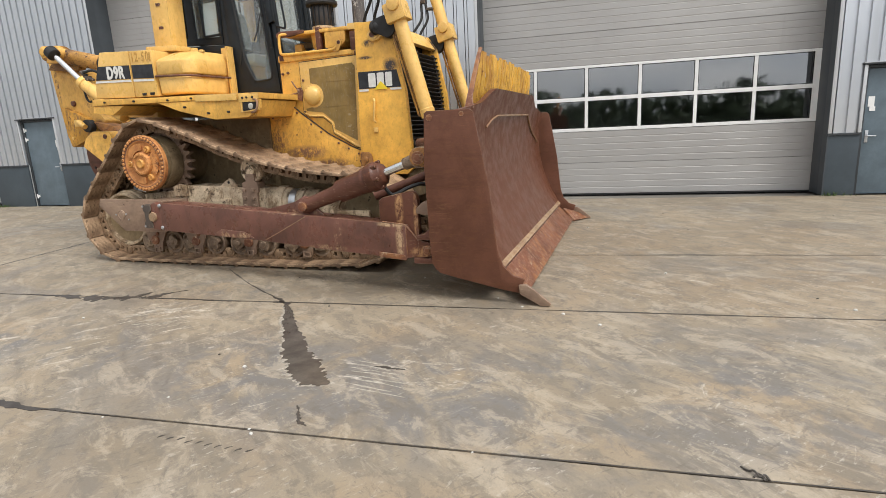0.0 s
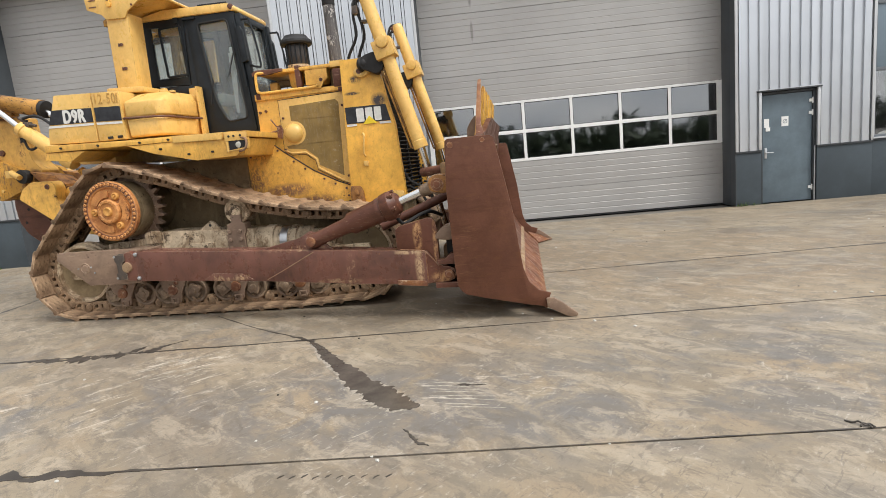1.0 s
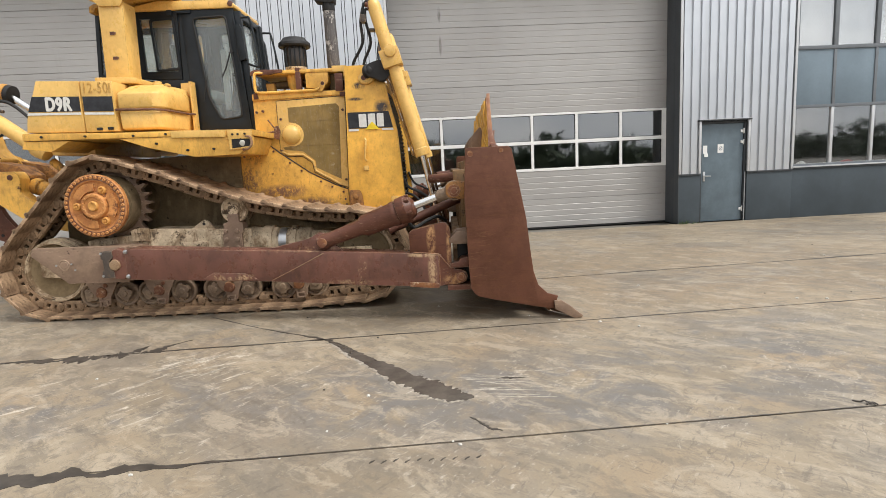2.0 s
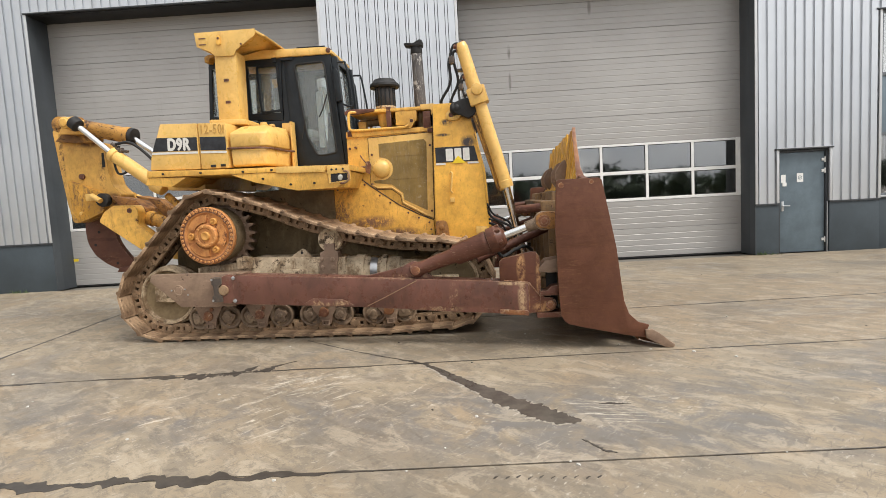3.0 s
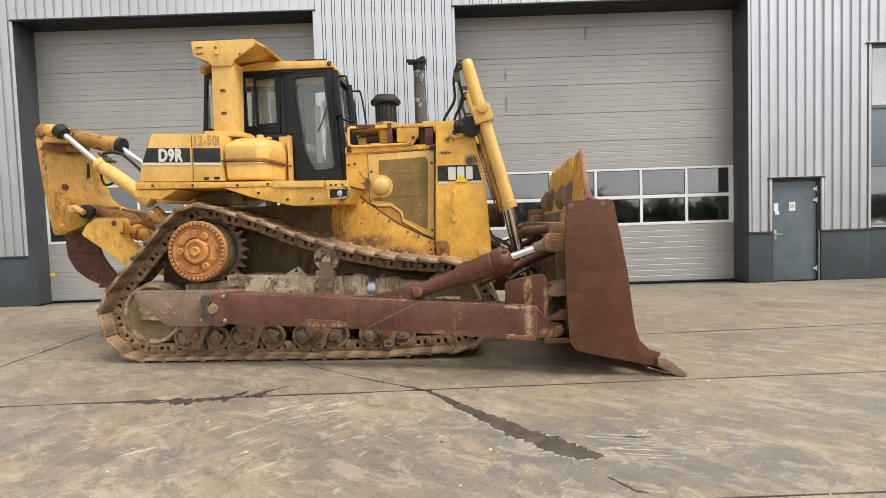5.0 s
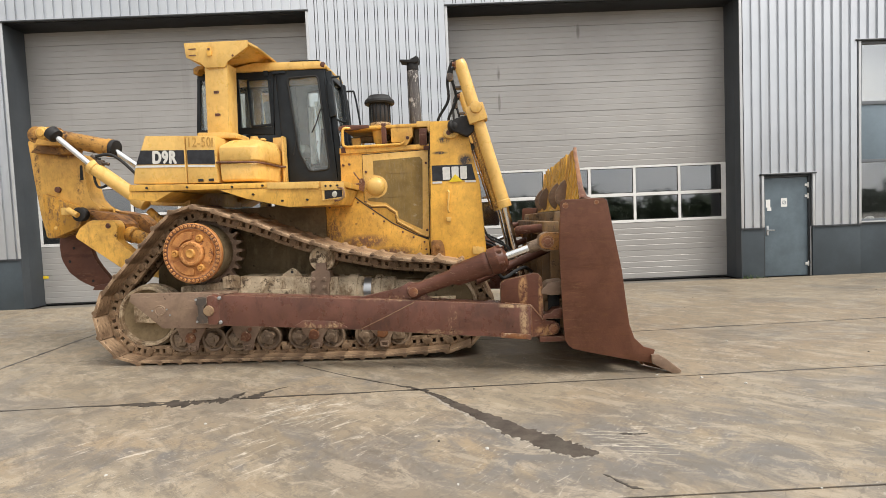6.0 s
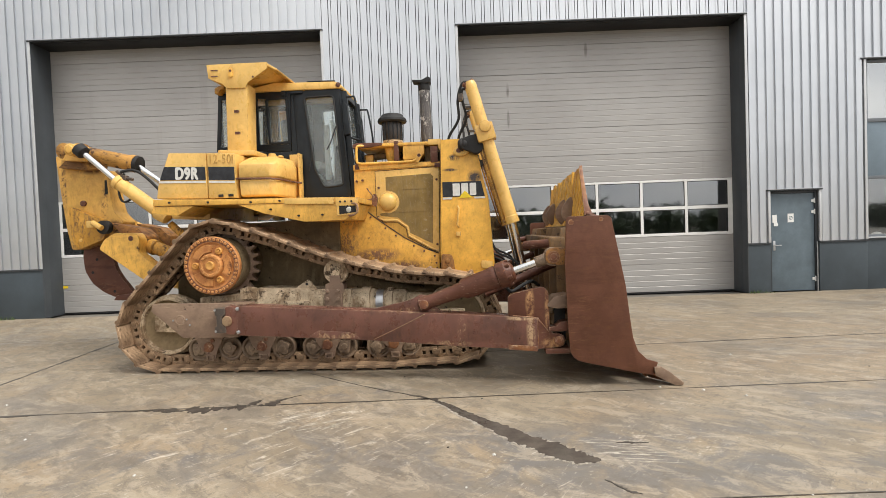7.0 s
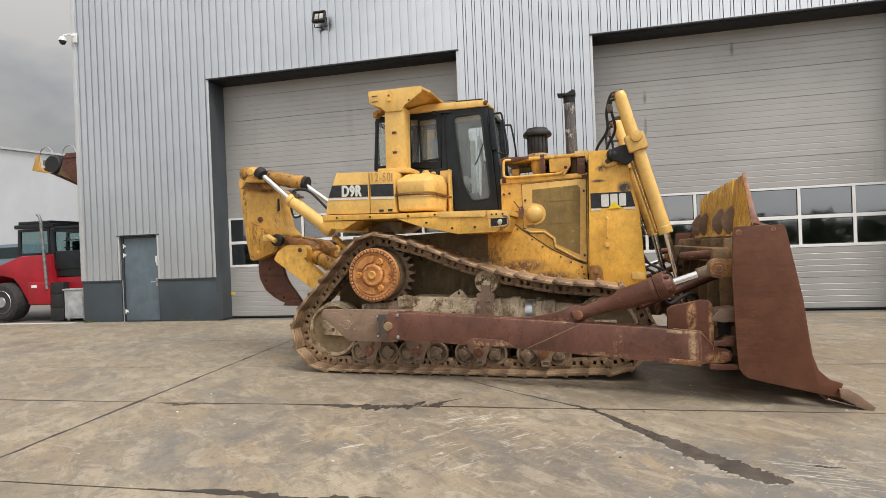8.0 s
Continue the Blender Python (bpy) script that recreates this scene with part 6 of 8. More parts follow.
def make_top_rail():
    bm = bmesh.new()
    add_prism(bm, [(0.56, 2.545), (0.56, 2.625), (1.76, 2.625), (1.76, 2.568)], H0 - 0.01, H0 + 0.012)
    return bm


both("side_rail", make_top_rail, M_yellow_worn, sides, "", 0.004)
DOOR = [(0.86, 2.525), (1.735, 2.55), (1.705, 1.395), (1.59, 1.435), (1.28, 1.615), (1.26, 1.735), (1.14, 1.825), (0.95, 1.83), (0.86, 1.91)]
PANEL = [(1.0, 2.44), (1.62, 2.465), (1.655, 2.42), (1.62, 1.51), (1.31, 1.67), (1.30, 1.76), (1.15, 1.885), (0.92, 1.915), (0.90, 1.945), (1.06, 1.965), (1.13, 2.005), (1.18, 2.09), (1.15, 2.18), (1.09, 2.24), (1.0, 2.26)]
GAP = [(0.853, 2.533), (1.743, 2.559), (1.712, 1.386), (1.588, 1.427), (1.274, 1.610), (1.254, 1.731), (1.137, 1.818), (0.947, 1.823), (0.853, 1.906)]
both("door_gap", prism_of((GAP, H0 + 0.008, H0 + 0.0115)), M_sootblack, sides, "dark gap round the engine door")
engine_doors = both("engine_door", prism_of((DOOR, H0 + 0.001, H0 + 0.0075)), M_yellow, sides, "yellow engine door with a dusty panel", 0.003)
both("mesh_panel", prism_of((PANEL, H0 - 0.0025, H0 + 0.0005)), M_panel, engine_doors, "dusty brown perforated panel")


def make_door_bead():
    bm = bmesh.new()
    add_tube(bm, [(u, H0 - 0.002, w) for u, w in ((0.875, 1.895), (0.955, 1.85), (1.145, 1.845), (1.275, 1.75), (1.295, 1.63), (1.60, 1.45), (1.69, 1.415))], 0.013, 8)
    return bm


def make_gap_strip():
    bm = bmesh.new()
    add_prism(bm, [(1.735, 1.10), (1.76, 1.10), (1.788, 2.78), (1.763, 2.78)], 0.71, 0.72)
    return bm


def make_latch():
    bm = bmesh.new()
    add_prism(bm, round_corners([(0.80, 2.07), (0.86, 2.04), (0.885, 2.16), (0.86, 2.22), (0.81, 2.21)], 0.015), H0 - 0.02, H0 + 0.001)
    add_tube(bm, [(0.74, H0 - 0.025, 2.30), (0.80, H0 - 0.03, 2.215), (0.84, H0 - 0.02, 2.17)], 0.009, 8)
    add_tube(bm, [(0.61, H0 - 0.01, 2.11), (0.72, H0 - 0.02, 2.135), (0.82, H0 - 0.015, 2.15)], 0.012, 8)
    return bm


both("door_bead", make_door_bead, M_yellow, engine_doors, "raised yellow bead")
both("gap_strip", make_gap_strip, M_sootblack, sides, "dark gap beside the radiator guard")
both_parts("door_latch", make_latch, M_rust_scraped, engine_doors, "rusty latch")


def make_panel_ribs():
    bm = bmesh.new()
    add_box(bm, 1.08, 1.63, H0 - 0.006, H0 - 0.001, 1.955, 1.967)
    add_box(bm, 1.20, 1.64, H0 - 0.006, H0 - 0.001, 2.262, 2.272)
    return bm


both_parts("panel_rib", make_panel_ribs, M_panel, sides)


def make_knob():
    bm = bmesh.new()
    add_prism(bm, [(1.03 + 0.15 * math.cos(k * math.pi / 12), 2.10 + 0.15 * math.sin(k * math.pi / 12)) for k in range(24)], H0 - 0.006, H0 + 0.0005)
    add_lathe(bm, (1.02, H0 - 0.006, 2.10), (0, -1, 0), [(0, 0.125), (0.03, 0.115), (0.06, 0.085), (0.075, 0.04), (0.078, 0.005)], 28)
    return bm


both("domed_cover", make_knob, M_yellow, sides, "round domed yellow cover", 0.003)


def make_side_bolts():
    bm = bmesh.new()
    for u, w in ((0.60, 2.40), (0.68, 2.41), (0.90, 2.30), (0.62, 2.05), (1.70, 2.38), (1.68, 1.5), (0.88, 1.90)):
        add_cyl(bm, (u, H0 - 0.012, w), (u, H0 + 0.02, w), 0.017, n=8)
    return bm


both_parts("side_fastener", make_side_bolts, M_rust, sides)

# radiator guard
RG = [(1.785, 2.885), (2.14, 2.885), (2.27, 2.70), (2.315, 2.44), (2.395, 2.08), (2.45, 1.16), (2.36, 1.08), (1.73, 1.09)]


def make_guard_side():
    bm = bmesh.new()
    add_prism(bm, RG, 0.62, 0.70)
    return bm


guards = both("radiator_guard", make_guard_side, M_front, D2, "tall yellow radiator guard side", 0.014)
bm = bmesh.new()
add_prism(bm, [(1.785, 2.80), (1.785, 2.884), (2.13, 2.884), (2.26, 2.70), (2.20, 2.68), (2.08, 2.80)], 0.701, WIDE - 0.701)
part("guard_top", bm, M_yellow, dozer, "yellow radiator guard top", 0.01)
bm = bmesh.new()
add_box(bm, 1.8, 2.05, 0.701, WIDE - 0.701, 1.1, 2.78)
part("radiator", bm, M_sootblack, dozer, "black radiator core")
bm = bmesh.new()
for k in range(3):
    y = 0.76 + k * (WIDE - 1.52 - 0.05) / 2
    add_prism(bm, [(2.22, 2.62), (2.26, 2.62), (2.34, 2.05), (2.39, 1.2), (2.35, 1.2), (2.30, 2.05)], y, y + 0.05)
grille = part("grille", bm, M_sootblack, dozer, "black slatted radiator grille", 0.004)
bm = bmesh.new()
add_prism(bm, [(-0.02, -0.022), (0.03, 0.018), (0.035, 0.012), (-0.015, -0.028)], 0.702, WIDE - 0.702)
SLAT = mesh_of("grille_slat", bm, M_sootblack)
for k in range(26):
    w = 1.22 + k * 0.054
    u = 2.34 - max(0, w - 2.05) * 0.15 - max(0, 2.05 - w) * -0.05
    piece("grille_slat", SLAT, grille, pose(u - 0.02, 0, w))


def make_logo_plate():
    bm = bmesh.new()
    add_prism(bm, [(1.79, 2.125), (1.79, 2.322), (2.30, 2.318), (2.345, 2.118)], 0.6135, 0.618)
    return bm


def make_logo_line():
    bm = bmesh.new()
    add_prism(bm, [(1.79, 2.092), (1.79, 2.118), (1.915, 2.117), (1.915, 2.092)], 0.6135, 0.618)
    add_prism(bm, [(2.21, 2.090), (2.20, 2.115), (2.345, 2.112), (2.35, 2.088)], 0.6135, 0.618)
    return bm


def make_logo_blocks():
    bm = bmesh.new()
    for u0, u1 in ((1.925, 2.02), (2.04, 2.13), (2.15, 2.235)):
        add_prism(bm, round_corners([(u0, 2.135), (u0, 2.297), (u1, 2.297), (u1, 2.135)], 0.012), 0.609, 0.613)
    return bm


def make_logo_mark():
    bm = bmesh.new()
    add_prism(bm, [(2.0, 2.105), (2.085, 2.20), (2.18, 2.105)], 0.605, 0.6085)
    return bm


both("maker_plate", make_logo_plate, M_decal_black, guards, "black plate with plain white blocks")
both_parts("white_line", make_logo_line, M_decal_white, guards)
both_parts("white_block", make_logo_blocks, M_decal_white, guards)
both("yellow_triangle", make_logo_mark, M_decal_yellow, guards, "yellow triangle")


def make_guard_fittings():
    bm = bmesh.new()
    add_prism(bm, round_corners([(2.27, 1.17), (2.42, 1.16), (2.42, 1.26), (2.27, 1.27)], 0.02), 0.605, 0.62)
    add_tube(bm, [(1.98, 0.60, 2.0), (2.0, 0.585, 1.97), (1.985, 0.585, 1.86), (1.97, 0.585, 1.75), (1.99, 0.60, 1.72)], 0.014)
    add_box(bm, 1.95, 2.01, 0.60, 0.62, 1.60, 1.66)
    return bm


both_parts("guard_fitting", make_guard_fittings, M_yellow, guards, "", 0.004)


def make_guard_box():
    bm = bmesh.new()
    add_prism(bm, round_corners([(1.735, 1.13), (1.92, 1.13), (1.905, 1.30), (1.875, 1.365), (1.745, 1.37)], 0.03), 0.595, 0.622)
    add_lathe(bm, (1.825, 0.578, 1.275), (0, 1, 0), [(0, 0.018), (0.003, 0.032), (0.02, 0.036)], 14)
    return bm


both("corner_bracket", make_guard_box, M_clevis, guards, "rusty yellow bracket with a bolt", 0.006)


def make_burn():
    bm = bmesh.new()
    add_lathe(bm, (2.06, 0.625, 2.73), (0, -1, 0), [(0, 0.085), (0.035, 0.075), (0.045, 0.05), (0.03, 0.02)], 20)
    for v in bm.verts:
        v.co.x = 2.06 + (v.co.x - 2.06) * 1.35 + 0.25 * (v.co.z - 2.73)
    return bm


both("tube_outlet", make_burn, M_yellow, guards, "dented yellow outlet")


def make_outlet_in():
    bm = bmesh.new()
    add_lathe(bm, (2.02, 0.586, 2.725), (0, -1, 0), [(0, 0.034), (0.008, 0.028)], 16)
    return bm


both("outlet_mouth", make_outlet_in, M_rust, guards, "rusty plugged mouth")

# air precleaner and exhaust
bm = bmesh.new()
add_lathe(bm, (1.065, 1.15, 2.90), (0, 0, 1), [(0, 0.128), (0.05, 0.128), (0.058, 0.14), (0.085, 0.142)], 28)
cleaner = part("precleaner", bm, M_mud, dozer, "round air precleaner on the hood")
bm = bmesh.new()
add_lathe(bm, (1.065, 1.15, 2.985), (0, 0, 1), [(0, 0.134), (0.01, 0.139), (0.25, 0.137), (0.27, 0.13)], 32)
part("bowl", bm, M_bowl, cleaner, "smoked dark bowl")
bm = bmesh.new()
add_lathe(bm, (1.065, 1.15, 3.24), (0, 0, 1), [(0, 0.145), (0.0, 0.198), (0.02, 0.208), (0.05, 0.202), (0.09, 0.16), (0.115, 0.145), (0.125, 0.10), (0.13, 0.02)], 36)
part("cap", bm, M_sootblack, cleaner, "black domed cap")
bm = bmesh.new()
for k in range(14):
    a = 2 * math.pi * k / 14
    add_box(bm, 1.065 + 0.14 * math.cos(a) - 0.006, 1.065 + 0.14 * math.cos(a) + 0.006, 1.15 + 0.14 * math.sin(a) - 0.006, 1.15 + 0.14 * math.sin(a) + 0.006, 2.99, 3.235)
part("bowl_rib", bm, M_black, cleaner)
bm = bmesh.new()
add_lathe(bm, (1.545, 1.26, 2.88), (-0.016, 0, 1), [(0, 0.10), (0.06, 0.10), (0.08, 0.083), (0.78, 0.077), (0.86, 0.072), (0.861, 0.062), (0.70, 0.06)], 28)
stack = part("exhaust_pipe", bm, M_stack, dozer, "burnt grey upright exhaust pipe with a black flap")
bm = bmesh.new()
add_prism(bm, [(1.37, 3.815), (1.37, 3.845), (1.50, 3.835), (1.59, 3.88), (1.625, 3.865), (1.62, 3.80), (1.57, 3.785), (1.47, 3.80)], 1.17, 1.35)
add_lathe(bm, (1.531, 1.26, 3.70), (0, 0, 1), [(0, 0.082), (0.10, 0.082)], 24)
part("rain_flap", bm, M_sootblack, stack, "black rain flap", 0.008)


# ---- blade lift cylinders ----
def along(a, b, t):
    return tuple(Vector(a).lerp(Vector(b), t))


LIFT_T, LIFT_B = (2.205, 0.56, 3.56), (2.70, 0.56, 1.75)
ROD_B = (2.90, 0.60, 0.80)


def make_lift():
    bm = bmesh.new()
    ln = (Vector(LIFT_B) - Vector(LIFT_T)).length
    add_lathe(bm, LIFT_T, Vector(LIFT_B) - Vector(LIFT_T), [(-0.045, 0.03), (-0.045, 0.066), (-0.01, 0.074), (0.0, 0.078), (0.02, 0.08), (ln - 0.10, 0.08), (ln - 0.09, 0.088), (ln, 0.088)], 24)
    return bm


lifts = both("lift_cylinder", make_lift, M_yellow, D2, "long yellow hydraulic lift cylinder")


def make_collar():
    bm = bmesh.new()
    a, b = along(LIFT_T, LIFT_B, 0.28), along(LIFT_T, LIFT_B, 0.42)
    way, s, t = axes_of(Vector(b) - Vector(a))
    c = (Vector(a) + Vector(b)) / 2
    add_box(bm, -0.12, 0.12, -0.12, 0.12, -0.11, 0.11)
    m = Matrix((s, t, way)).transposed().to_4x4()
    m.translation = c
    bmesh.ops.transform(bm, matrix=m, verts=bm.verts)
    add_cyl(bm, tuple(c + Vector((0.0, -0.15, 0.07))), tuple(c + Vector((0, 0.15, 0.07))), 0.075, n=18)
    return bm


both("cylinder_collar", make_collar, M_yellow, lifts, "cast yellow trunnion collar", 0.02)


def make_yoke():
    bm = bmesh.new()
    add_prism(bm, round_corners([(2.04, 2.80), (2.08, 2.875), (2.18, 2.91), (2.32, 2.93), (2.39, 2.84), (2.33, 2.70), (2.25, 2.655), (2.17, 2.70), (2.08, 2.73)], 0.03), 0.52, 0.64)
    add_lathe(bm, (2.12, 0.585, 2.80), (-1, 0.25, 0.0), [(-0.04, 0.06), (0.0, 0.085), (0.03, 0.075), (0.05, 0.09), (0.08, 0.075), (0.10, 0.05)], 18)
    return bm


both_parts("yoke", make_yoke, M_sootblack, lifts, "oil-black cylinder yoke", 0.02)


def make_lift_rod():
    bm = bmesh.new()
    add_cyl(bm, LIFT_B, ROD_B, 0.042, n=18)
    return bm


both("piston_rod", make_lift_rod, M_chrome, lifts, "chrome piston rod")


def make_lines():
    bm = bmesh.new()
    for off in (-0.09, -0.125):
        a = Vector(along(LIFT_T, LIFT_B, 0.42)) + Vector((off, 0.0, -0.02))
        b = Vector(LIFT_B) + Vector((off, 0, 0.02))
        add_tube(bm, [a, b, b + Vector((0.05, 0, -0.02))], 0.014)
    return bm


both_parts("steel_line", make_lines, M_yellow_dirty, lifts, "thin yellow steel line")


def make_hoses():
    bm = bmesh.new()
    top = Vector(LIFT_T)
    for k, (du, dw) in enumerate(((-0.10, -0.02), (-0.04, -0.12))):
        add_tube(bm, smooth_line([top + Vector((0.02, 0, 0.02 - 0.1 * k)), top + Vector((-0.10, 0, 0.03 - 0.08 * k)), top + Vector((-0.17 + 0.06 * k, 0.02, -0.18)), top + Vector((-0.17 + 0.10 * k, 0.06, -0.42)), top + Vector((-0.30 + 0.13 * k, 0.12, -0.62)), top + Vector((-0.33 + 0.14 * k, 0.14, -0.75))], 5), 0.018)
    return bm


def make_hose_fittings():
    bm = bmesh.new()
    u, v, w = LIFT_T
    add_box(bm, u - 0.07, u + 0.01, v - 0.05, v + 0.05, w - 0.06, w + 0.03)
    add_cyl(bm, (u - 0.10, v - 0.01, w + 0.005), (u - 0.05, v - 0.01, w - 0.005), 0.03, n=10)
    add_cyl(bm, (u + 0.0, v - 0.02, w + 0.02), (u + 0.03, v - 0.02, w + 0.07), 0.022, n=10)
    return bm


def make_hose_clamps():
    bm = bmesh.new()
    u, v, w = LIFT_T
    add_box(bm, u - 0.165, u - 0.10, v - 0.04, v + 0.06, w - 0.20, w - 0.11)
    add_box(bm, u - 0.075, u + 0.02, v - 0.02, v + 0.08, w - 0.30, w - 0.27)
    return bm


both_parts("hose_fitting", make_hose_fittings, M_rust_scraped, lifts, "rusty hose fitting", 0.008)
both_parts("hose_clamp", make_hose_clamps, M_clamp, lifts, "dark hose clamp", 0.008)


both_parts("hydraulic_hose", make_hoses, M_rubber, lifts, "black hydraulic hoses")


def make_front_hoses():
    bm = bmesh.new()
    add_tube(bm, smooth_line([(2.40, 0.72, 1.55), (2.48, 0.70, 1.38), (2.62, 0.66, 1.30), (2.74, 0.62, 1.22), (2.78, 0.60, 1.05)], 5), 0.016)
    add_tube(bm, smooth_line([(2.42, 0.8, 1.30), (2.55, 0.74, 1.25), (2.65, 0.68, 1.15), (2.72, 0.60, 0.98)], 5), 0.016)
    add_tube(bm, smooth_line([(2.52, -0.45, 1.08), (2.60, -0.40, 0.96), (2.74, -0.3, 1.02), (2.86, -0.2, 1.05), (2.95, 0.0, 0.98)], 5), 0.02)
    return bm


both_parts("blade_hose", make_front_hoses, M_rubber, D2, "black hoses to the blade")


# ---- push arms ----
def make_arm():
    bm = bmesh.new()
    secs = []
    for u, v, w0, w1 in ((-0.66, -0.33, 0.515, 0.865), (-0.50, -0.345, 0.51, 0.865), (1.0, -0.515, 0.455, 0.80), (1.95, -0.62, 0.395, 0.755), (2.86, -0.723, 0.35, 0.705)):
        secs.append([bm.verts.new(p) for p in ((u, v, w0), (u, v + 0.24, w0), (u, v + 0.24, w1), (u, v, w1))])
    for a, b in zip(secs, secs[1:]):
        for i in range(4):
            bm.faces.new((a[i], b[i], b[(i + 1) % 4], a[(i + 1) % 4]))
    bm.faces.new(secs[0][::-1])
    bm.faces.new(secs[-1])
    return bm


arms = both("push_arm", make_arm, M_arm, D2, "long rusty brown push arm", 0.012)


def make_arm_gusset():
    bm = bmesh.new()
    vs = add_prism(bm, [(0.55, 0.815), (1.05, 0.815), (1.45, 0.90), (1.58, 0.965), (1.70, 0.94), (1.74, 0.83), (1.84, 0.755), (1.0, 0.78)], -0.02, 0.02)
    for v in vs:
        v.co.y += -0.345 - 0.112 * (v.co.x + 0.5) + 0.10
    return bm


both("arm_gusset", make_arm_gusset, M_arm, arms, "", 0.005)


def make_lip():
    """The pointed skid plate welded under the arm's edge."""
    bm = bmesh.new()
    for pts in (((0.25, 0.507), (0.37, 0.572), (0.74, 0.555), (0.88, 0.485), (0.80, 0.468), (0.32, 0.488)),):
        vs = add_prism(bm, pts, -0.012, 0.0)
        for v in vs:
            v.co.y += -0.3445 - 0.1126 * (v.co.x + 0.5) - 0.002
    return bm


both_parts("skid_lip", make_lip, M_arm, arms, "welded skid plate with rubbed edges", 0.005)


def make_arm_weld():
    """A thin raised weld running aslant over the arm's side."""
    bm = bmesh.new()
    add_tube(bm, [(u, -0.3445 - 0.1126 * (u + 0.5) + 0.002, w) for u, w in ((1.03, 0.468), (1.24, 0.563), (1.45, 0.664), (1.63, 0.752))], 0.0055, 6)
    return bm


both("weld_seam", make_arm_weld, M_edge, arms, "pale weld seam")


def beside_arm(vs, off):
    """Shifts flat work sideways so that it follows the arm's outer face."""
    for v in vs:
        v.co.y += -0.3445 - 0.1126 * (v.co.x + 0.5) + off


def make_arm_bracket():
    bm = bmesh.new()
    prof = [(2.555, 0.62), (2.555, 0.93), (2.60, 0.965), (2.90, 1.03), (2.955, 1.025), (2.985, 0.985), (2.995, 0.93), (2.995, 0.56), (3.03, 0.535), (3.09, 0.53), (3.14, 0.505), (3.155, 0.455), (3.135, 0.40), (3.09, 0.38), (2.862, 0.355), (2.862, 0.62)]
    beside_arm(add_prism(bm, prof, 0.035, 0.12), 0.0)
    return bm


def make_bracket_cheek():
    """The slanting plate from the arm's end to the eye."""
    bm = bmesh.new()
    near = [(2.862, 0.0, 0.362), (2.862, 0.0, 0.70), (2.875, 0.0, 0.70), (2.985, 0.030, 0.545), (2.985, 0.030, 0.40), (2.875, 0.0, 0.365)]
    a = [bm.verts.new(p) for p in near]
    b = [bm.verts.new((u, 0.034, w)) for u, v, w in near]
    bm.faces.new(a)
    bm.faces.new(b[::-1])
    for i in range(6):
        j = (i + 1) % 6
        bm.faces.new((a[i], b[i], b[j], a[j]))
    beside_arm(bm.verts, 0.004)
    return bm


def make_arm_foot():
    bm = bmesh.new()
    beside_arm(add_prism(bm, [(2.545, 0.362), (2.545, 0.415), (2.84, 0.40), (2.855, 0.385), (2.855, 0.342)], -0.016, -0.001), 0.0)
    return bm


def make_arm_bead():
    """Worn weld beads along the arm's end and its top edge."""
    bm = bmesh.new()
    for pts in (((2.862, 0.37), (2.864, 0.52), (2.862, 0.70)), ((2.60, 0.727), (2.75, 0.715), (2.86, 0.703)), ((2.868, 0.69), (2.93, 0.615), (2.985, 0.55))):
        add_tube(bm, [(u, -0.3445 - 0.1126 * (u + 0.5) + (0.004 if u < 2.9 else 0.022), w) for u, w in pts], 0.007, 6)
    return bm


def make_bracket_pin():
    bm = bmesh.new()
    add_lathe(bm, (3.085, -0.752, 0.455), (0, 1, 0), [(0, 0.012), (0.004, 0.026), (0.012, 0.03), (0.014, 0.046), (0.03, 0.05), (0.16, 0.05)], 18)
    return bm


both("arm_bracket", make_arm_bracket, M_bracket, arms, "rusty bracket plate with worn paint", 0.012)
both("bracket_cheek", make_bracket_cheek, M_bracket, arms, "slanting rusty cheek plate", 0.004)
both("arm_foot", make_arm_foot, M_rust_scraped, arms, "orange rusty skid plate", 0.005)
both_parts("weld_bead", make_arm_bead, M_rust_scraped, arms, "worn weld bead")
both("bracket_pin", make_bracket_pin, M_rust_scraped, arms, "worn pivot pin")


def make_trunnion():
    bm = bmesh.new()
    add_prism(bm, round_corners([(-0.815, 0.53), (-0.815, 0.85), (-0.76, 0.875), (-0.70, 0.86), (-0.655, 0.80), (-0.655, 0.60), (-0.70, 0.52)], 0.02), -0.322, -0.15)
    return bm


def make_clamp():
    bm = bmesh.new()
    add_prism(bm, [(-0.935, 0.545), (-0.935, 0.62), (-0.915, 0.635), (-0.915, 0.75), (-0.935, 0.765), (-0.935, 0.845), (-0.80, 0.845), (-0.80, 0.775), (-0.84, 0.74), (-0.84, 0.65), (-0.80, 0.615), (-0.80, 0.545)], -0.332, -0.20)
    return bm


def make_trunnion_cap():
    bm = bmesh.new()
    add_lathe(bm, (-0.785, -0.345, 0.69), (0, 1, 0), [(0, 0.03), (0.004, 0.058), (0.03, 0.066)], 20)
    return bm


def make_trunnion_bolts():
    bm = bmesh.new()
    for u, w in ((-0.645, 0.835), (-0.645, 0.555)):
        add_lathe(bm, (u, -0.352, w), (0, 1, 0), [(0, 0.008), (0.004, 0.020), (0.012, 0.024), (0.045, 0.026)], 10)
    for u, w in ((-0.925, 0.825), (-0.925, 0.57)):
        add_cyl(bm, (u, -0.340, w), (u, -0.325, w), 0.014, n=10)
    return bm


both("trunnion_clamp", make_clamp, M_clamp, arms, "dark grey clamp plate", 0.006)
both_parts("trunnion_bolt", make_trunnion_bolts, M_metal, arms, "bright bolt head")
both("trunnion_block", make_trunnion, M_arm, arms, "rusty trunnion block", 0.012)
both("trunnion_cap", make_trunnion_cap, M_edge, arms, "worn round trunnion cap")

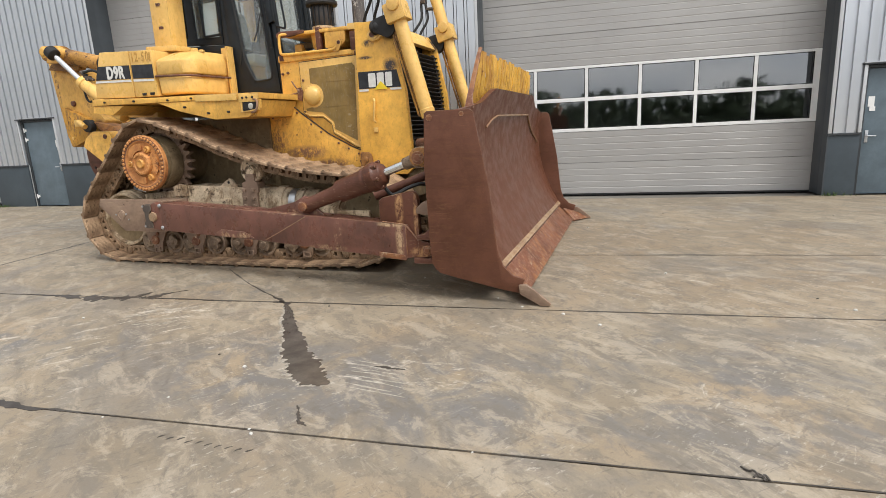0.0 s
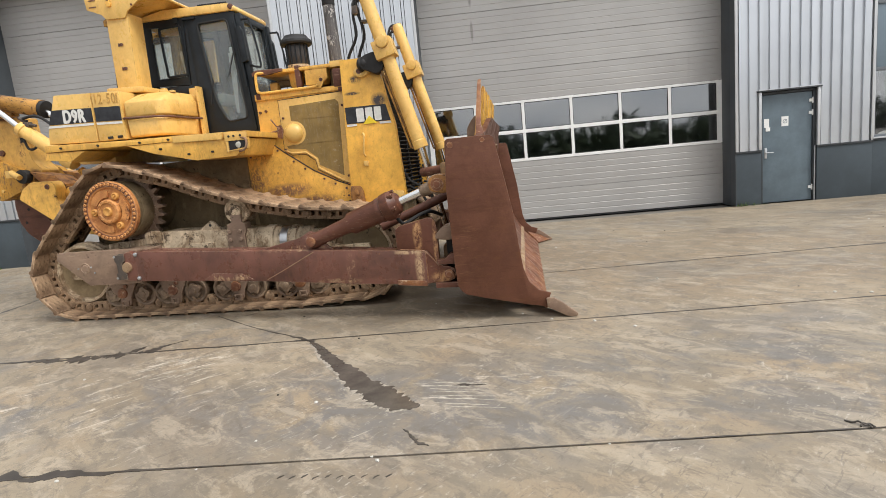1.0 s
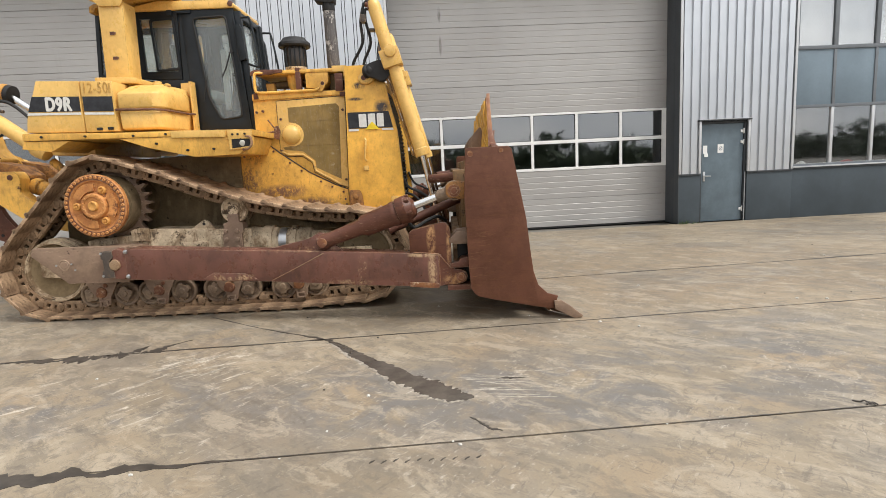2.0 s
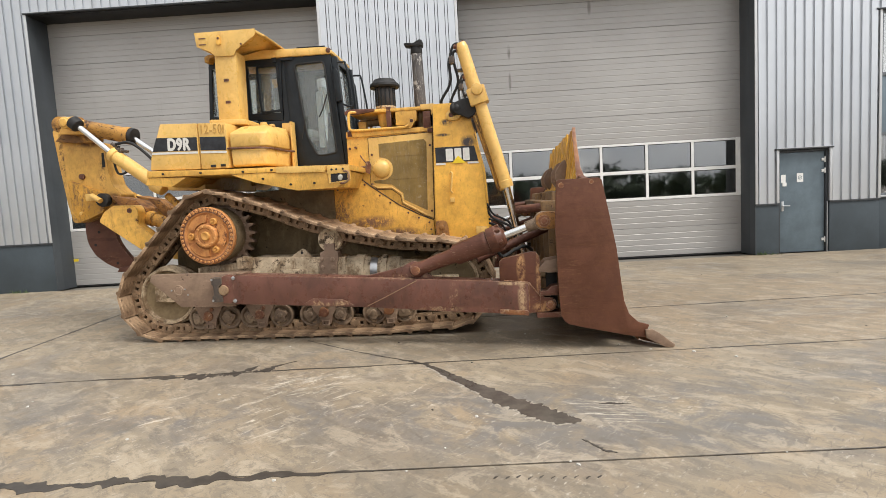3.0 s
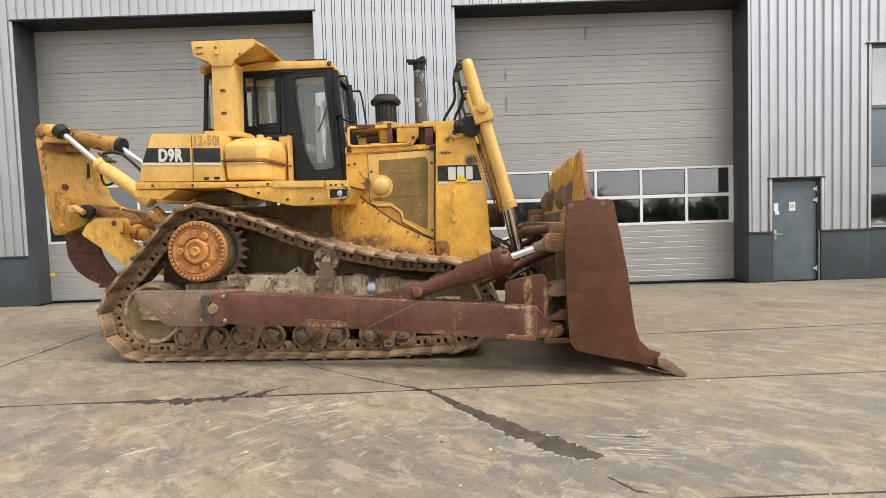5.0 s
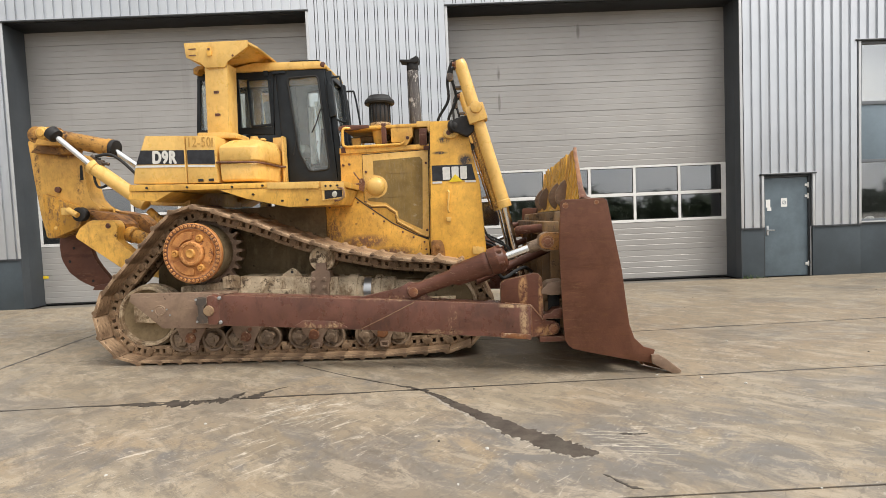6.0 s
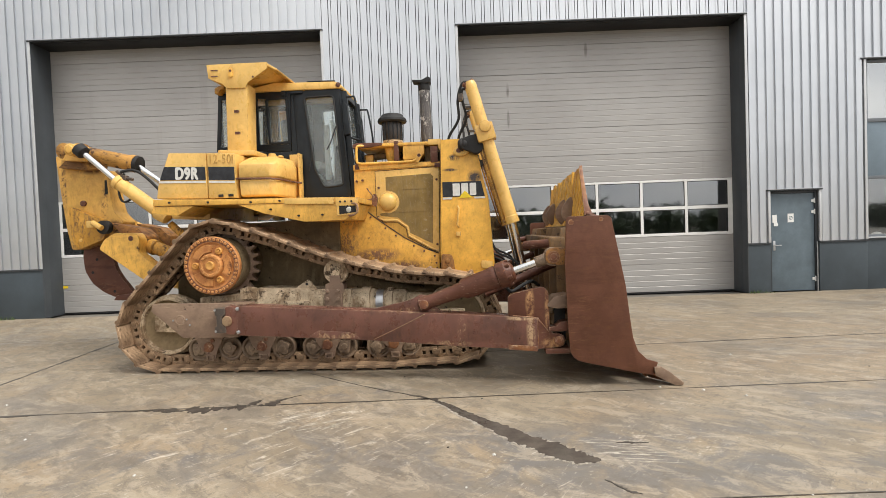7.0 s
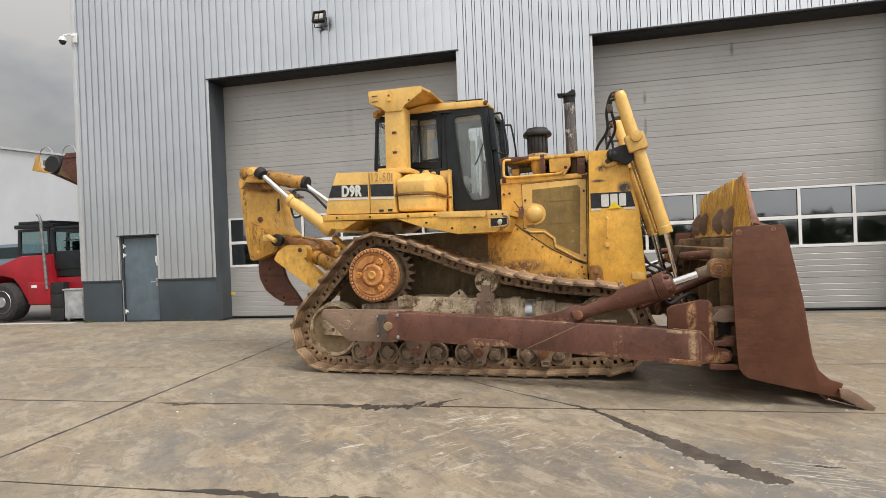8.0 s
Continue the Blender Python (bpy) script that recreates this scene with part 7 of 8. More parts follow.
# ---- tilt cylinders ----
TC0, TC1 = (1.63, -0.52, 0.865), (3.05, -0.66, 1.355)


def make_tilt():
    bm = bmesh.new()
    add_lathe(bm, TC0, Vector(TC1) - Vector(TC0), [(-0.08, 0.03), (-0.05, 0.075), (0.0, 0.085), (0.08, 0.074), (0.44, 0.084), (0.49, 0.118), (0.80, 0.122), (0.82, 0.130), (0.86, 0.132), (0.90, 0.11), (0.92, 0.06)], 24)
    return bm


tilts = both("tilt_cylinder", make_tilt, M_rust, D2, "rusty brown tilt cylinder")


def make_tilt_head():
    bm = bmesh.new()
    add_lathe(bm, along(TC0, TC1, 0.585), Vector(TC1) - Vector(TC0), [(0, 0.10), (0.004, 0.145), (0.10, 0.148), (0.12, 0.125), (0.17, 0.10), (0.19, 0.06)], 18)
    a = along(TC0, TC1, 0.64)
    for k in range(6):
        b = 2 * math.pi * k / 6 + 0.3
        c = (a[0] - 0.10 * math.sin(b) * 0.33, a[1] + 0.125 * math.cos(b), a[2] + 0.125 * math.sin(b))
        add_cyl(bm, c, tuple(Vector(c) + Vector((0.06, -0.006, 0.02))), 0.02, n=8)
    return bm


both_parts("cylinder_gland", make_tilt_head, M_bracket, tilts, "dirt-caked cylinder gland", 0.006)


def make_tilt_rod():
    bm = bmesh.new()
    add_cyl(bm, along(TC0, TC1, 0.66), along(TC0, TC1, 0.88), 0.042, n=18)
    return bm


def make_tilt_eye():
    bm = bmesh.new()
    a = Vector(along(TC0, TC1, 0.87))
    add_cyl(bm, a, along(TC0, TC1, 0.96), 0.06, 0.065, n=16)
    add_lathe(bm, (TC1[0], TC1[1] - 0.07, TC1[2]), (0, 1, 0), [(0, 0.06), (0, 0.10), (0.14, 0.10), (0.14, 0.06)], 22)
    return bm


def make_tilt_pin():
    bm = bmesh.new()
    add_lathe(bm, (TC1[0], TC1[1] - 0.12, TC1[2]), (0, 1, 0), [(0, 0.012), (0.003, 0.034), (0.012, 0.036), (0.014, 0.062), (0.03, 0.066), (0.24, 0.066)], 18)
    add_lathe(bm, (TC0[0], TC0[1] - 0.11, TC0[2]), (0, 1, 0), [(0, 0.03), (0.004, 0.05), (0.15, 0.05)], 16)
    return bm


def make_clevis():
    bm = bmesh.new()
    for v in (TC1[1] - 0.10, TC1[1] + 0.075):
        add_prism(bm, round_corners([(2.965, 1.305), (2.965, 1.41), (3.03, 1.452), (3.22, 1.44), (3.22, 1.265), (3.04, 1.268)], 0.04), v, v + 0.03)
    return bm


both("piston_rod", make_tilt_rod, M_chrome, tilts, "chrome piston rod")
both("rod_eye", make_tilt_eye, M_roller, tilts, "dark greasy rod eye", 0.004)
both_parts("eye_pin", make_tilt_pin, M_rust_scraped, tilts)
both_parts("clevis", make_clevis, M_clevis, tilts, "rusty yellow clevis", 0.008)


def make_brace():
    bm = bmesh.new()
    add_cyl(bm, (2.30, -0.20, 0.92), (3.16, 0.05, 1.24), 0.05, n=14)
    add_cyl(bm, (2.80, -0.05, 1.47), (3.20, -0.42, 1.50), 0.05, n=14)
    return bm


both_parts("brace", make_brace, M_rust, D2, "round rusty brace behind the blade")

# ---- blade ----
END0, END1 = -0.87, -0.835


def face_u(w, v):
    """The forward place of the blade's concave face at height w; it runs straight across."""
    k = min(max((w - 0.24) / 1.76, 0), 1.2)
    return 3.83 - 1.15 * k + 0.90 * k * k


def make_moldboard():
    bm = bmesh.new()
    vs = [END1 + (WIDE - 2 * END1) * i / 48 for i in range(49)]
    def top(v):
        d = abs(v - MID)
        knots = ((1.15, 2.0), (1.32, 1.94), (1.55, 1.85), (2.0, 1.80), (2.35, 1.765))
        for (d0, w0), (d1, w1) in zip(knots, knots[1:]):
            if d0 < d <= d1:
                return w0 + (w1 - w0) * (d - d0) / (d1 - d0)
        return 2.0
    front, back = [], []
    for v in vs:
        ws = [0.24 + (top(v) - 0.24) * j / 14 for j in range(15)]
        front.append([bm.verts.new((face_u(w, v), v, w)) for w in ws])
        back.append([bm.verts.new((face_u(w, v) - 0.06, v, w)) for w in ws])
    for grid, rev in ((front, False), (back, True)):
        for a, b in zip(grid, grid[1:]):
            for j in range(14):
                bm.faces.new((a[j], b[j], b[j + 1], a[j + 1]) if not rev else (a[j], a[j + 1], b[j + 1], b[j]))
    for i in range(48):
        bm.faces.new((front[i][-1], front[i + 1][-1], back[i + 1][-1], back[i][-1]))
        bm.faces.new((front[i][0], back[i][0], back[i + 1][0], front[i + 1][0]))
    for i in (0, 48):
        for j in range(14):
            bm.faces.new((front[i][j], front[i][j + 1], back[i][j + 1], back[i][j]))
    return bm


blade = part("blade", make_moldboard(), M_board, dozer, "broad concave blade of rusted brown steel")
END = [(3.215, 0.30), (3.18, 0.36), (3.165, 0.62), (3.15, 1.30), (3.175, 1.755), (3.20, 1.775), (3.60, 1.775), (3.635, 1.75), (3.70, 1.40), (3.765, 1.04), (3.80, 0.70), (3.825, 0.50), (3.87, 0.36), (3.96, 0.27), (4.07, 0.235), (4.02, 0.105), (3.86, 0.13), (3.42, 0.225), (3.26, 0.265)]
both("end_plate", prism_of((END, END0, END1)), M_blade, (blade, blade), "tall rusty end plate", 0.008)


def make_end_bit():
    bm = bmesh.new()
    lo = [(3.88, -0.60, 0.19), (4.03, -0.87, 0.10), (4.27, -0.90, 0.004), (4.05, -0.58, 0.004)]
    hi = [(3.90, -0.60, 0.225), (4.05, -0.87, 0.135), (4.29, -0.90, 0.022), (4.075, -0.58, 0.03)]
    a, b = [bm.verts.new(p) for p in lo], [bm.verts.new(p) for p in hi]
    bm.faces.new(a)
    bm.faces.new(b[::-1])
    for i in range(4):
        j = (i + 1) % 4
        bm.faces.new((a[i], b[i], b[j], a[j]))
    return bm


both("end_bit", make_end_bit, M_rust_scraped, (blade, blade), "scraped rusty end bit", 0.006)
both("end_prong", prism_of(([(4.02, 0.195), (4.09, 0.20), (4.16, 0.155), (4.315, 0.03), (4.30, 0.004), (4.22, 0.004), (4.03, 0.105)], -0.91, -0.872)), M_guard_plate, (blade, blade), "worn prong at the blade corner", 0.012)


def make_edge(v0, v1):
    bm = bmesh.new()
    n, rows = 10, []
    for i in range(n + 1):
        v = v0 + (v1 - v0) * i / n
        u = face_u(0.26, v)
        rows.append([bm.verts.new(p) for p in ((u - 0.02, v, 0.22), (u + 0.012, v, 0.255), (u + 0.235, v, 0.03), (u + 0.205, v, 0.004))])
    for a, b in zip(rows, rows[1:]):
        for j in range(4):
            bm.faces.new((a[j], b[j], b[(j + 1) % 4], a[(j + 1) % 4]))
    bm.faces.new(rows[0])
    bm.faces.new(rows[-1][::-1])
    return bm


for v0, v1 in ((-0.58, 0.40), (0.405, 1.425), (1.43, 2.45), (2.455, 3.44)):
    part("cutting_edge", make_edge(v0, v1), M_rust_scraped, blade, "scraped steel cutting edge", 0.005)
bm = bmesh.new()
for v0, v1 in ((-0.75, 3.61),):
    n, rows = 40, []
    for i in range(n + 1):
        v = v0 + (v1 - v0) * i / n
        rows.append([bm.verts.new(p) for p in ((face_u(0.28, v) + 0.004, v, 0.278), (face_u(0.28, v) + 0.030, v, 0.284), (face_u(0.305, v) + 0.02, v, 0.306), (face_u(0.315, v), v, 0.315))])
    for a, b in zip(rows, rows[1:]):
        for j in range(4):
            bm.faces.new((a[j], b[j], b[(j + 1) % 4], a[(j + 1) % 4]))
    bm.faces.new(rows[0])
    bm.faces.new(rows[-1][::-1])
part("wear_strip", bm, M_edge, blade, "pale worn strip above the cutting edge")


def make_weld():
    """The raised border of the plate welded on the blade's face."""
    bm = bmesh.new()
    ring = [(1.60, 0.14), (1.68, 0.36), (1.72, 0.60), (1.73, 2.44), (1.60, 2.70), (1.47, 2.97), (1.38, 3.30), (1.30, 3.46)]
    pts = []
    for (w0, v0), (w1, v1) in zip(ring, ring[1:]):
        for k in range(8):
            t = k / 8
            w, v = w0 + (w1 - w0) * t, v0 + (v1 - v0) * t
            pts.append((face_u(w, v) + 0.014, v, w))
    add_tube(bm, pts, 0.012, 6)
    return bm


part("weld_line", make_weld(), M_edge, blade, "pale weld line of the wear plate")


def make_back_beams():
    bm = bmesh.new()
    add_box(bm, 3.02, 3.30, -0.55, WIDE + 0.55, 0.42, 0.72)
    add_box(bm, 3.05, 3.22, -0.45, WIDE + 0.45, 1.40, 1.56)
    for v in (-0.40, 0.35, 1.0, WIDE - 1.05, WIDE - 0.4, WIDE + 0.4):
        add_prism(bm, [(3.12, 0.4), (3.12, 1.2), (3.18, 1.66)] + [(face_u(w, v) - 0.055, w) for w in (1.68, 1.4, 1.1, 0.8, 0.55, 0.36)], v, v + 0.05)
    return bm


parts("back_rib", make_back_beams(), M_muddy, blade, "muddy yellow rib behind the blade", 0.02)


# A black box added to give the hollow of the socket its darkness.
def make_socket_shade():
    bm = bmesh.new()
    add_box(bm, 3.06, 3.18, -0.56, -0.50, 0.375, 0.80)
    return bm


def make_socket_flange():
    bm = bmesh.new()
    add_prism(bm, [(2.97, 0.815), (2.98, 0.86), (3.05, 0.93), (3.20, 0.95), (3.20, 0.80), (3.08, 0.795)], -0.72, -0.42)
    return bm


def make_socket_plates():
    bm = bmesh.new()
    add_prism(bm, [(2.98, 0.555), (2.98, 0.60), (3.06, 0.615), (3.10, 0.655), (3.18, 0.665), (3.18, 0.555)], -0.74, -0.565)
    add_box(bm, 2.94, 3.20, -0.74, -0.45, 0.315, 0.37)
    return bm


both("socket_wall", make_socket_shade, M_sootblack, (blade, blade), "black plate standing for the dark hollow of the arm socket", 0.006)
both("socket_flange", make_socket_flange, M_guard_plate, (blade, blade), "dusty cast flange", 0.02)
both_parts("socket_plate", make_socket_plates, M_rust, (blade, blade), "rusty socket plate", 0.008)


def make_plate_holes():
    bm = bmesh.new()
    for u, w, r in ((3.225, 1.715, 0.03), (3.53, 1.735, 0.022)):
        add_cyl(bm, (u, END0 - 0.003, w), (u, END0 + 0.01, w), r, n=16)
    return bm


both_parts("plate_hole", make_plate_holes, M_rust_scraped, (blade, blade), "plugged hole")

# spill guard: upright flat bars with uneven tops
rng = random.Random(5)
V0, V1, NB = -0.40, WIDE - 0.02, 34
step = (V1 - V0) / NB
for i in range(NB):
    v = V0 + i * step
    t = max(0.0, v + step / 2) / (V1 - V0)
    top = min(2.365 - 0.05 * abs(t - 0.15) - 0.25 * max(0.0, t - 0.78), 1.83 + (v + 0.42) * 1.32) - 0.02 * (i % 5 == 2) + rng.uniform(-0.012, 0.012)
    lean = rng.uniform(-0.012, 0.012) - 0.06 * (2.365 - top)
    bm = bmesh.new()
    wob = rng.uniform(0.0, 0.02)
    mid = 2.0 + (top - 2.0) * 0.4
    add_prism(bm, [(3.35, 1.68), (3.385, 1.68), (3.42, 1.74)] + ([(3.455, 2.0), (3.475 + wob, mid)] if top > 2.1 else []) + [(3.505 + lean, top), (3.485 + lean, top + 0.004)] + ([(3.45 + wob, mid), (3.43, 2.0)] if top > 2.1 else []) + [(3.395, 1.74)], v + 0.004, v + step - 0.006 - rng.uniform(0, 0.012))
    part("guard_bar", bm, M_guard, blade, bevel=0.005)


def make_guard_end():
    """The rubbed flange along the slanting near edge of the guard."""
    bm = bmesh.new()
    rows = []
    for u, v, w, du in ((3.475, 0.025, 2.385, 0.035), (3.465, -0.03, 2.31, 0.04), (3.455, -0.20, 2.10, 0.045), (3.445, -0.36, 1.90, 0.055), (3.44, -0.44, 1.785, 0.09)):
        rows.append([bm.verts.new(p) for p in ((u, v, w), (u + du, v, w), (u + du, v - 0.018, w + 0.008), (u, v - 0.018, w + 0.008))])
    for a, b in zip(rows, rows[1:]):
        for k in range(4):
            bm.faces.new((a[k], b[k], b[(k + 1) % 4], a[(k + 1) % 4]))
    bm.faces.new(rows[0])
    bm.faces.new(rows[-1][::-1])
    return bm


part("guard_end", make_guard_end(), M_rust_scraped, blade, "bent rusty end flange of the spill guard", 0.003)


def make_guard_stays():
    bm = bmesh.new()
    for v in (0.25, 0.85, 1.95, 2.55):
        add_prism(bm, round_corners([(3.36, 1.70), (3.29, 1.80), (3.29, 1.90), (3.36, 2.01), (3.41, 2.05), (3.43, 1.98), (3.40, 1.72)], 0.025), v, v + 0.06)
    return bm


parts("guard_stay", make_guard_stays(), M_guard_plate, blade, "rounded rusty stay plate behind the spill guard", 0.02)


# ---- ripper ----
CARRIAGE = [(-4.03, 3.06), (-3.90, 3.10), (-3.86, 2.91), (-3.52, 2.85), (-3.22, 2.83), (-3.195, 2.38), (-3.15, 2.20), (-3.02, 2.06), (-3.06, 1.97), (-3.29, 1.82), (-3.79, 1.655), (-3.85, 1.67), (-3.915, 1.99), (-3.98, 2.55)]
bm = bmesh.new()
add_prism(bm, round_corners(CARRIAGE, 0.03), 1.12, 1.42)
ripper = part("ripper", bm, M_ripper, dozer, "worn yellow parallelogram ripper at the back", 0.014)
R2 = (ripper, ripper)
both("ripper_arm", prism_of((round_corners([(-3.19, 1.66), (-3.11, 1.79), (-2.95, 1.885), (-2.62, 1.875), (-2.57, 1.79), (-2.60, 1.60), (-2.33, 1.37), (-1.95, 1.20), (-2.0, 1.05), (-2.49, 1.165)], 0.035), 0.80, 0.98)), M_yellow_worn, R2, "yellow ripper lower arm", 0.012)
both("ripper_foot", prism_of((round_corners([(-3.79, 2.30), (-3.30, 2.10), (-3.20, 1.95), (-3.28, 1.80), (-3.68, 1.655), (-3.77, 1.85)], 0.02), 1.02, 1.119)), M_yellow_dirty, R2, "", 0.006)


def make_rip_cyl(p0, p1, r, rod_from, rod_to, rr):
    def make():
        bm = bmesh.new()
        ln = (Vector(p1) - Vector(p0)).length
        add_lathe(bm, p0, Vector(p1) - Vector(p0), [(-0.02, r * 0.6), (0, r), (0.10, r * 1.25), (0.16, r * 1.25), (0.17, r), (ln - 0.08, r), (ln - 0.07, r * 1.12), (ln, r * 1.12), (ln + 0.005, r * 0.5)], 22)
        return bm
    def rod():
        bm = bmesh.new()
        add_cyl(bm, rod_from, rod_to, rr, n=16)
        return bm
    return make, rod


m1, r1 = make_rip_cyl((-2.02, 0.62, 2.06), (-2.74, 0.62, 2.60), 0.092, (-2.72, 0.62, 2.585), (-3.26, 0.62, 3.06), 0.038)
c1 = part("ripper_lift_cylinder", m1(), M_yellow, ripper, "yellow ripper cylinder")
part("piston_rod", r1(), M_chrome, c1, "chrome piston rod")
m2, r2 = make_rip_cyl((-3.62, 0.98, 3.10), (-2.68, 0.98, 2.875), 0.112, (-2.70, 0.98, 2.88), (-1.95, 0.98, 2.33), 0.040)
c2 = part("ripper_tilt_cylinder", m2(), M_ram, ripper, "thick muddy yellow ripper cylinder")
part("piston_rod", r2(), M_chrome, c2, "chrome piston rod")


def make_rip_head():
    bm = bmesh.new()
    add_lathe(bm, (-3.40, 0.58, 3.07), (0, 1, 0), [(0, 0.03), (0.004, 0.055), (0.02, 0.06), (0.03, 0.085), (0.42, 0.085)], 20)
    add_prism(bm, [(-3.72, 2.96), (-3.58, 3.19), (-3.45, 3.20), (-3.36, 3.10), (-3.36, 2.93)], 0.86, 0.96)
    return bm


def make_rip_dark():
    bm = bmesh.new()
    add_lathe(bm, (-3.20, 0.62, 3.01), (-0.54, 0, 0.475), [(-0.02, 0.06), (0, 0.095), (0.10, 0.095), (0.12, 0.07)], 18)
    add_lathe(bm, (-3.22, 0.94, 1.98), (0, 1, 0), [(0, 0.06), (0.004, 0.10), (0.1, 0.10)], 18)
    return bm


# An added brown plate that stands for the cylinder's shadowed lower side.
def make_rip_shade():
    bm = bmesh.new()
    add_prism(bm, [(-3.90, 2.88), (-3.74, 3.02), (-3.46, 3.04), (-3.20, 2.93), (-3.22, 2.84), (-3.5, 2.83)], 1.0, 1.119)
    return bm


def make_rip_bolt():
    bm = bmesh.new()
    add_lathe(bm, (-3.62, 1.085, 2.35), (0, 1, 0), [(0, 0.02), (0.004, 0.042), (0.04, 0.046)], 12)
    add_lathe(bm, (-2.70, 0.785, 1.80), (0, 1, 0), [(0, 0.012), (0.003, 0.034), (0.02, 0.038)], 14)
    return bm


def make_rip_slot():
    bm = bmesh.new()
    add_prism(bm, [(-3.285, 2.47), (-3.275, 2.68), (-3.24, 2.68), (-3.235, 2.47)], 1.115, 1.125)
    return bm


def make_rip_fittings():
    bm = bmesh.new()
    add_box(bm, -2.66, -2.58, 0.58, 0.66, 2.60, 2.67)
    add_cyl(bm, (-2.60, 0.61, 2.635), (-2.49, 0.61, 2.61), 0.022, n=10)
    add_cyl(bm, (-2.66, 0.62, 2.68), (-2.72, 0.60, 2.74), 0.024, n=10)
    return bm


bm = bmesh.new()
add_lathe(bm, (-2.72, 0.98, 2.885), (1, 0, -0.24), [(0, 0.12), (0.10, 0.12), (0.11, 0.08)], 20)
part("cylinder_gland", bm, M_sootblack, c2, "black cylinder end")


def make_rip_web():
    bm = bmesh.new()
    add_prism(bm, [(-3.12, 2.04), (-2.72, 1.95), (-2.58, 1.82), (-2.58, 1.62), (-2.75, 1.78), (-3.0, 1.90)], 0.99, 1.3)
    return bm


both("arm_web", make_rip_web, M_clevis, R2, "muddy web between the ripper arms", 0.01)
parts("cylinder_head", make_rip_head(), M_ripper, ripper, "", 0.008)


def make_rip_eye():
    """Eye of the tilt cylinder with its pin and keeper plate."""
    bm = bmesh.new()
    add_lathe(bm, (-3.70, 0.845, 3.10), (0, 1, 0), [(0, 0.03), (0.004, 0.06), (0.02, 0.062), (0.022, 0.115), (0.2, 0.12), (0.27, 0.12)], 22)
    add_box(bm, -3.66, -3.54, 0.848, 0.87, 3.07, 3.13)
    return bm


parts("cylinder_eye", make_rip_eye(), M_ram, ripper, "rusty cylinder eye", 0.006)
parts("greasy_joint", make_rip_dark(), M_sootblack, ripper, "black greasy joint", 0.006)
part("saddle", make_rip_shade(), M_ram, ripper, "brown plate standing for the shaded underside of the cylinder", 0.01)
part("slot", make_rip_slot(), M_sootblack, ripper, "dark upright slot")
parts("ripper_bolt", make_rip_bolt(), M_rust, ripper, "rusty bolt")
parts("hose_fitting", make_rip_fittings(), M_clamp, c1, "grimy hose fitting", 0.006)


def make_rip_pin():
    bm = bmesh.new()
    add_cyl(bm, (-3.36, 0.93, 2.05), (-3.20, 0.90, 1.965), 0.04, n=14)
    add_box(bm, -3.46, -3.34, 0.93, 0.97, 1.98, 2.08)
    add_cyl(bm, (-3.58, 0.95, 1.80), (-3.58, 0.97, 1.80), 0.025, n=10)
    return bm


both_parts("arm_pin", make_rip_pin, M_yellow, R2, "", 0.004)


def make_low_link():
    bm = bmesh.new()
    add_lathe(bm, (-2.62, 1.06, 1.70), (1, 0, -0.40), [(0, 0.08), (0.06, 0.115), (0.13, 0.115), (0.14, 0.095), (0.8, 0.095)], 18)
    add_cyl(bm, (-2.05, 0.72, 1.98), (-1.75, 0.72, 1.70), 0.05, n=12)
    return bm


both_parts("lower_link", make_low_link, M_yellow_dirty, R2, "yellow lower link")
bm = bmesh.new()
add_prism(bm, round_corners([(-3.70, 2.62), (-3.40, 2.62), (-3.41, 1.55), (-3.37, 1.36), (-3.29, 1.22), (-3.15, 1.04), (-3.05, 0.90), (-3.19, 0.87), (-3.40, 0.905), (-3.59, 0.995), (-3.76, 1.13), (-3.87, 1.33), (-3.89, 1.56)], 0.06), MID - 0.045, MID + 0.045)
shank = part("ripper_shank", bm, M_rust, ripper, "curved rusty ripper shank", 0.01)
bm = bmesh.new()
add_prism(bm, [(-3.42, 0.86), (-3.36, 0.935), (-3.12, 0.96), (-3.02, 0.875), (-3.06, 0.845)], MID - 0.06, MID + 0.06)
part("shank_tip", bm, M_rust, shank, "worn steel tip", 0.01)
bm = bmesh.new()
for u, w in ((-3.66, 1.50), (-3.74, 1.30), (-3.40, 1.0)):
    add_cyl(bm, (u, MID - 0.05, w), (u, MID + 0.05, w), 0.022, n=10)
parts("shank_hole", bm, M_sootblack, shank)


def make_rip_hoses():
    bm = bmesh.new()
    add_tube(bm, smooth_line([(-2.66, 0.6, 2.72), (-2.50, 0.62, 2.74), (-2.35, 0.64, 2.66), (-2.1, 0.66, 2.40), (-1.95, 0.7, 2.2)], 5), 0.02)
    add_tube(bm, smooth_line([(-2.62, 0.62, 2.70), (-2.70, 0.60, 2.50), (-2.66, 0.60, 2.32), (-2.55, 0.62, 2.34), (-2.50, 0.64, 2.48)], 5), 0.016)
    return bm


both_parts("ripper_hose", make_rip_hoses, M_rubber, R2, "black hydraulic hoses")
ripper.location.z = -0.065


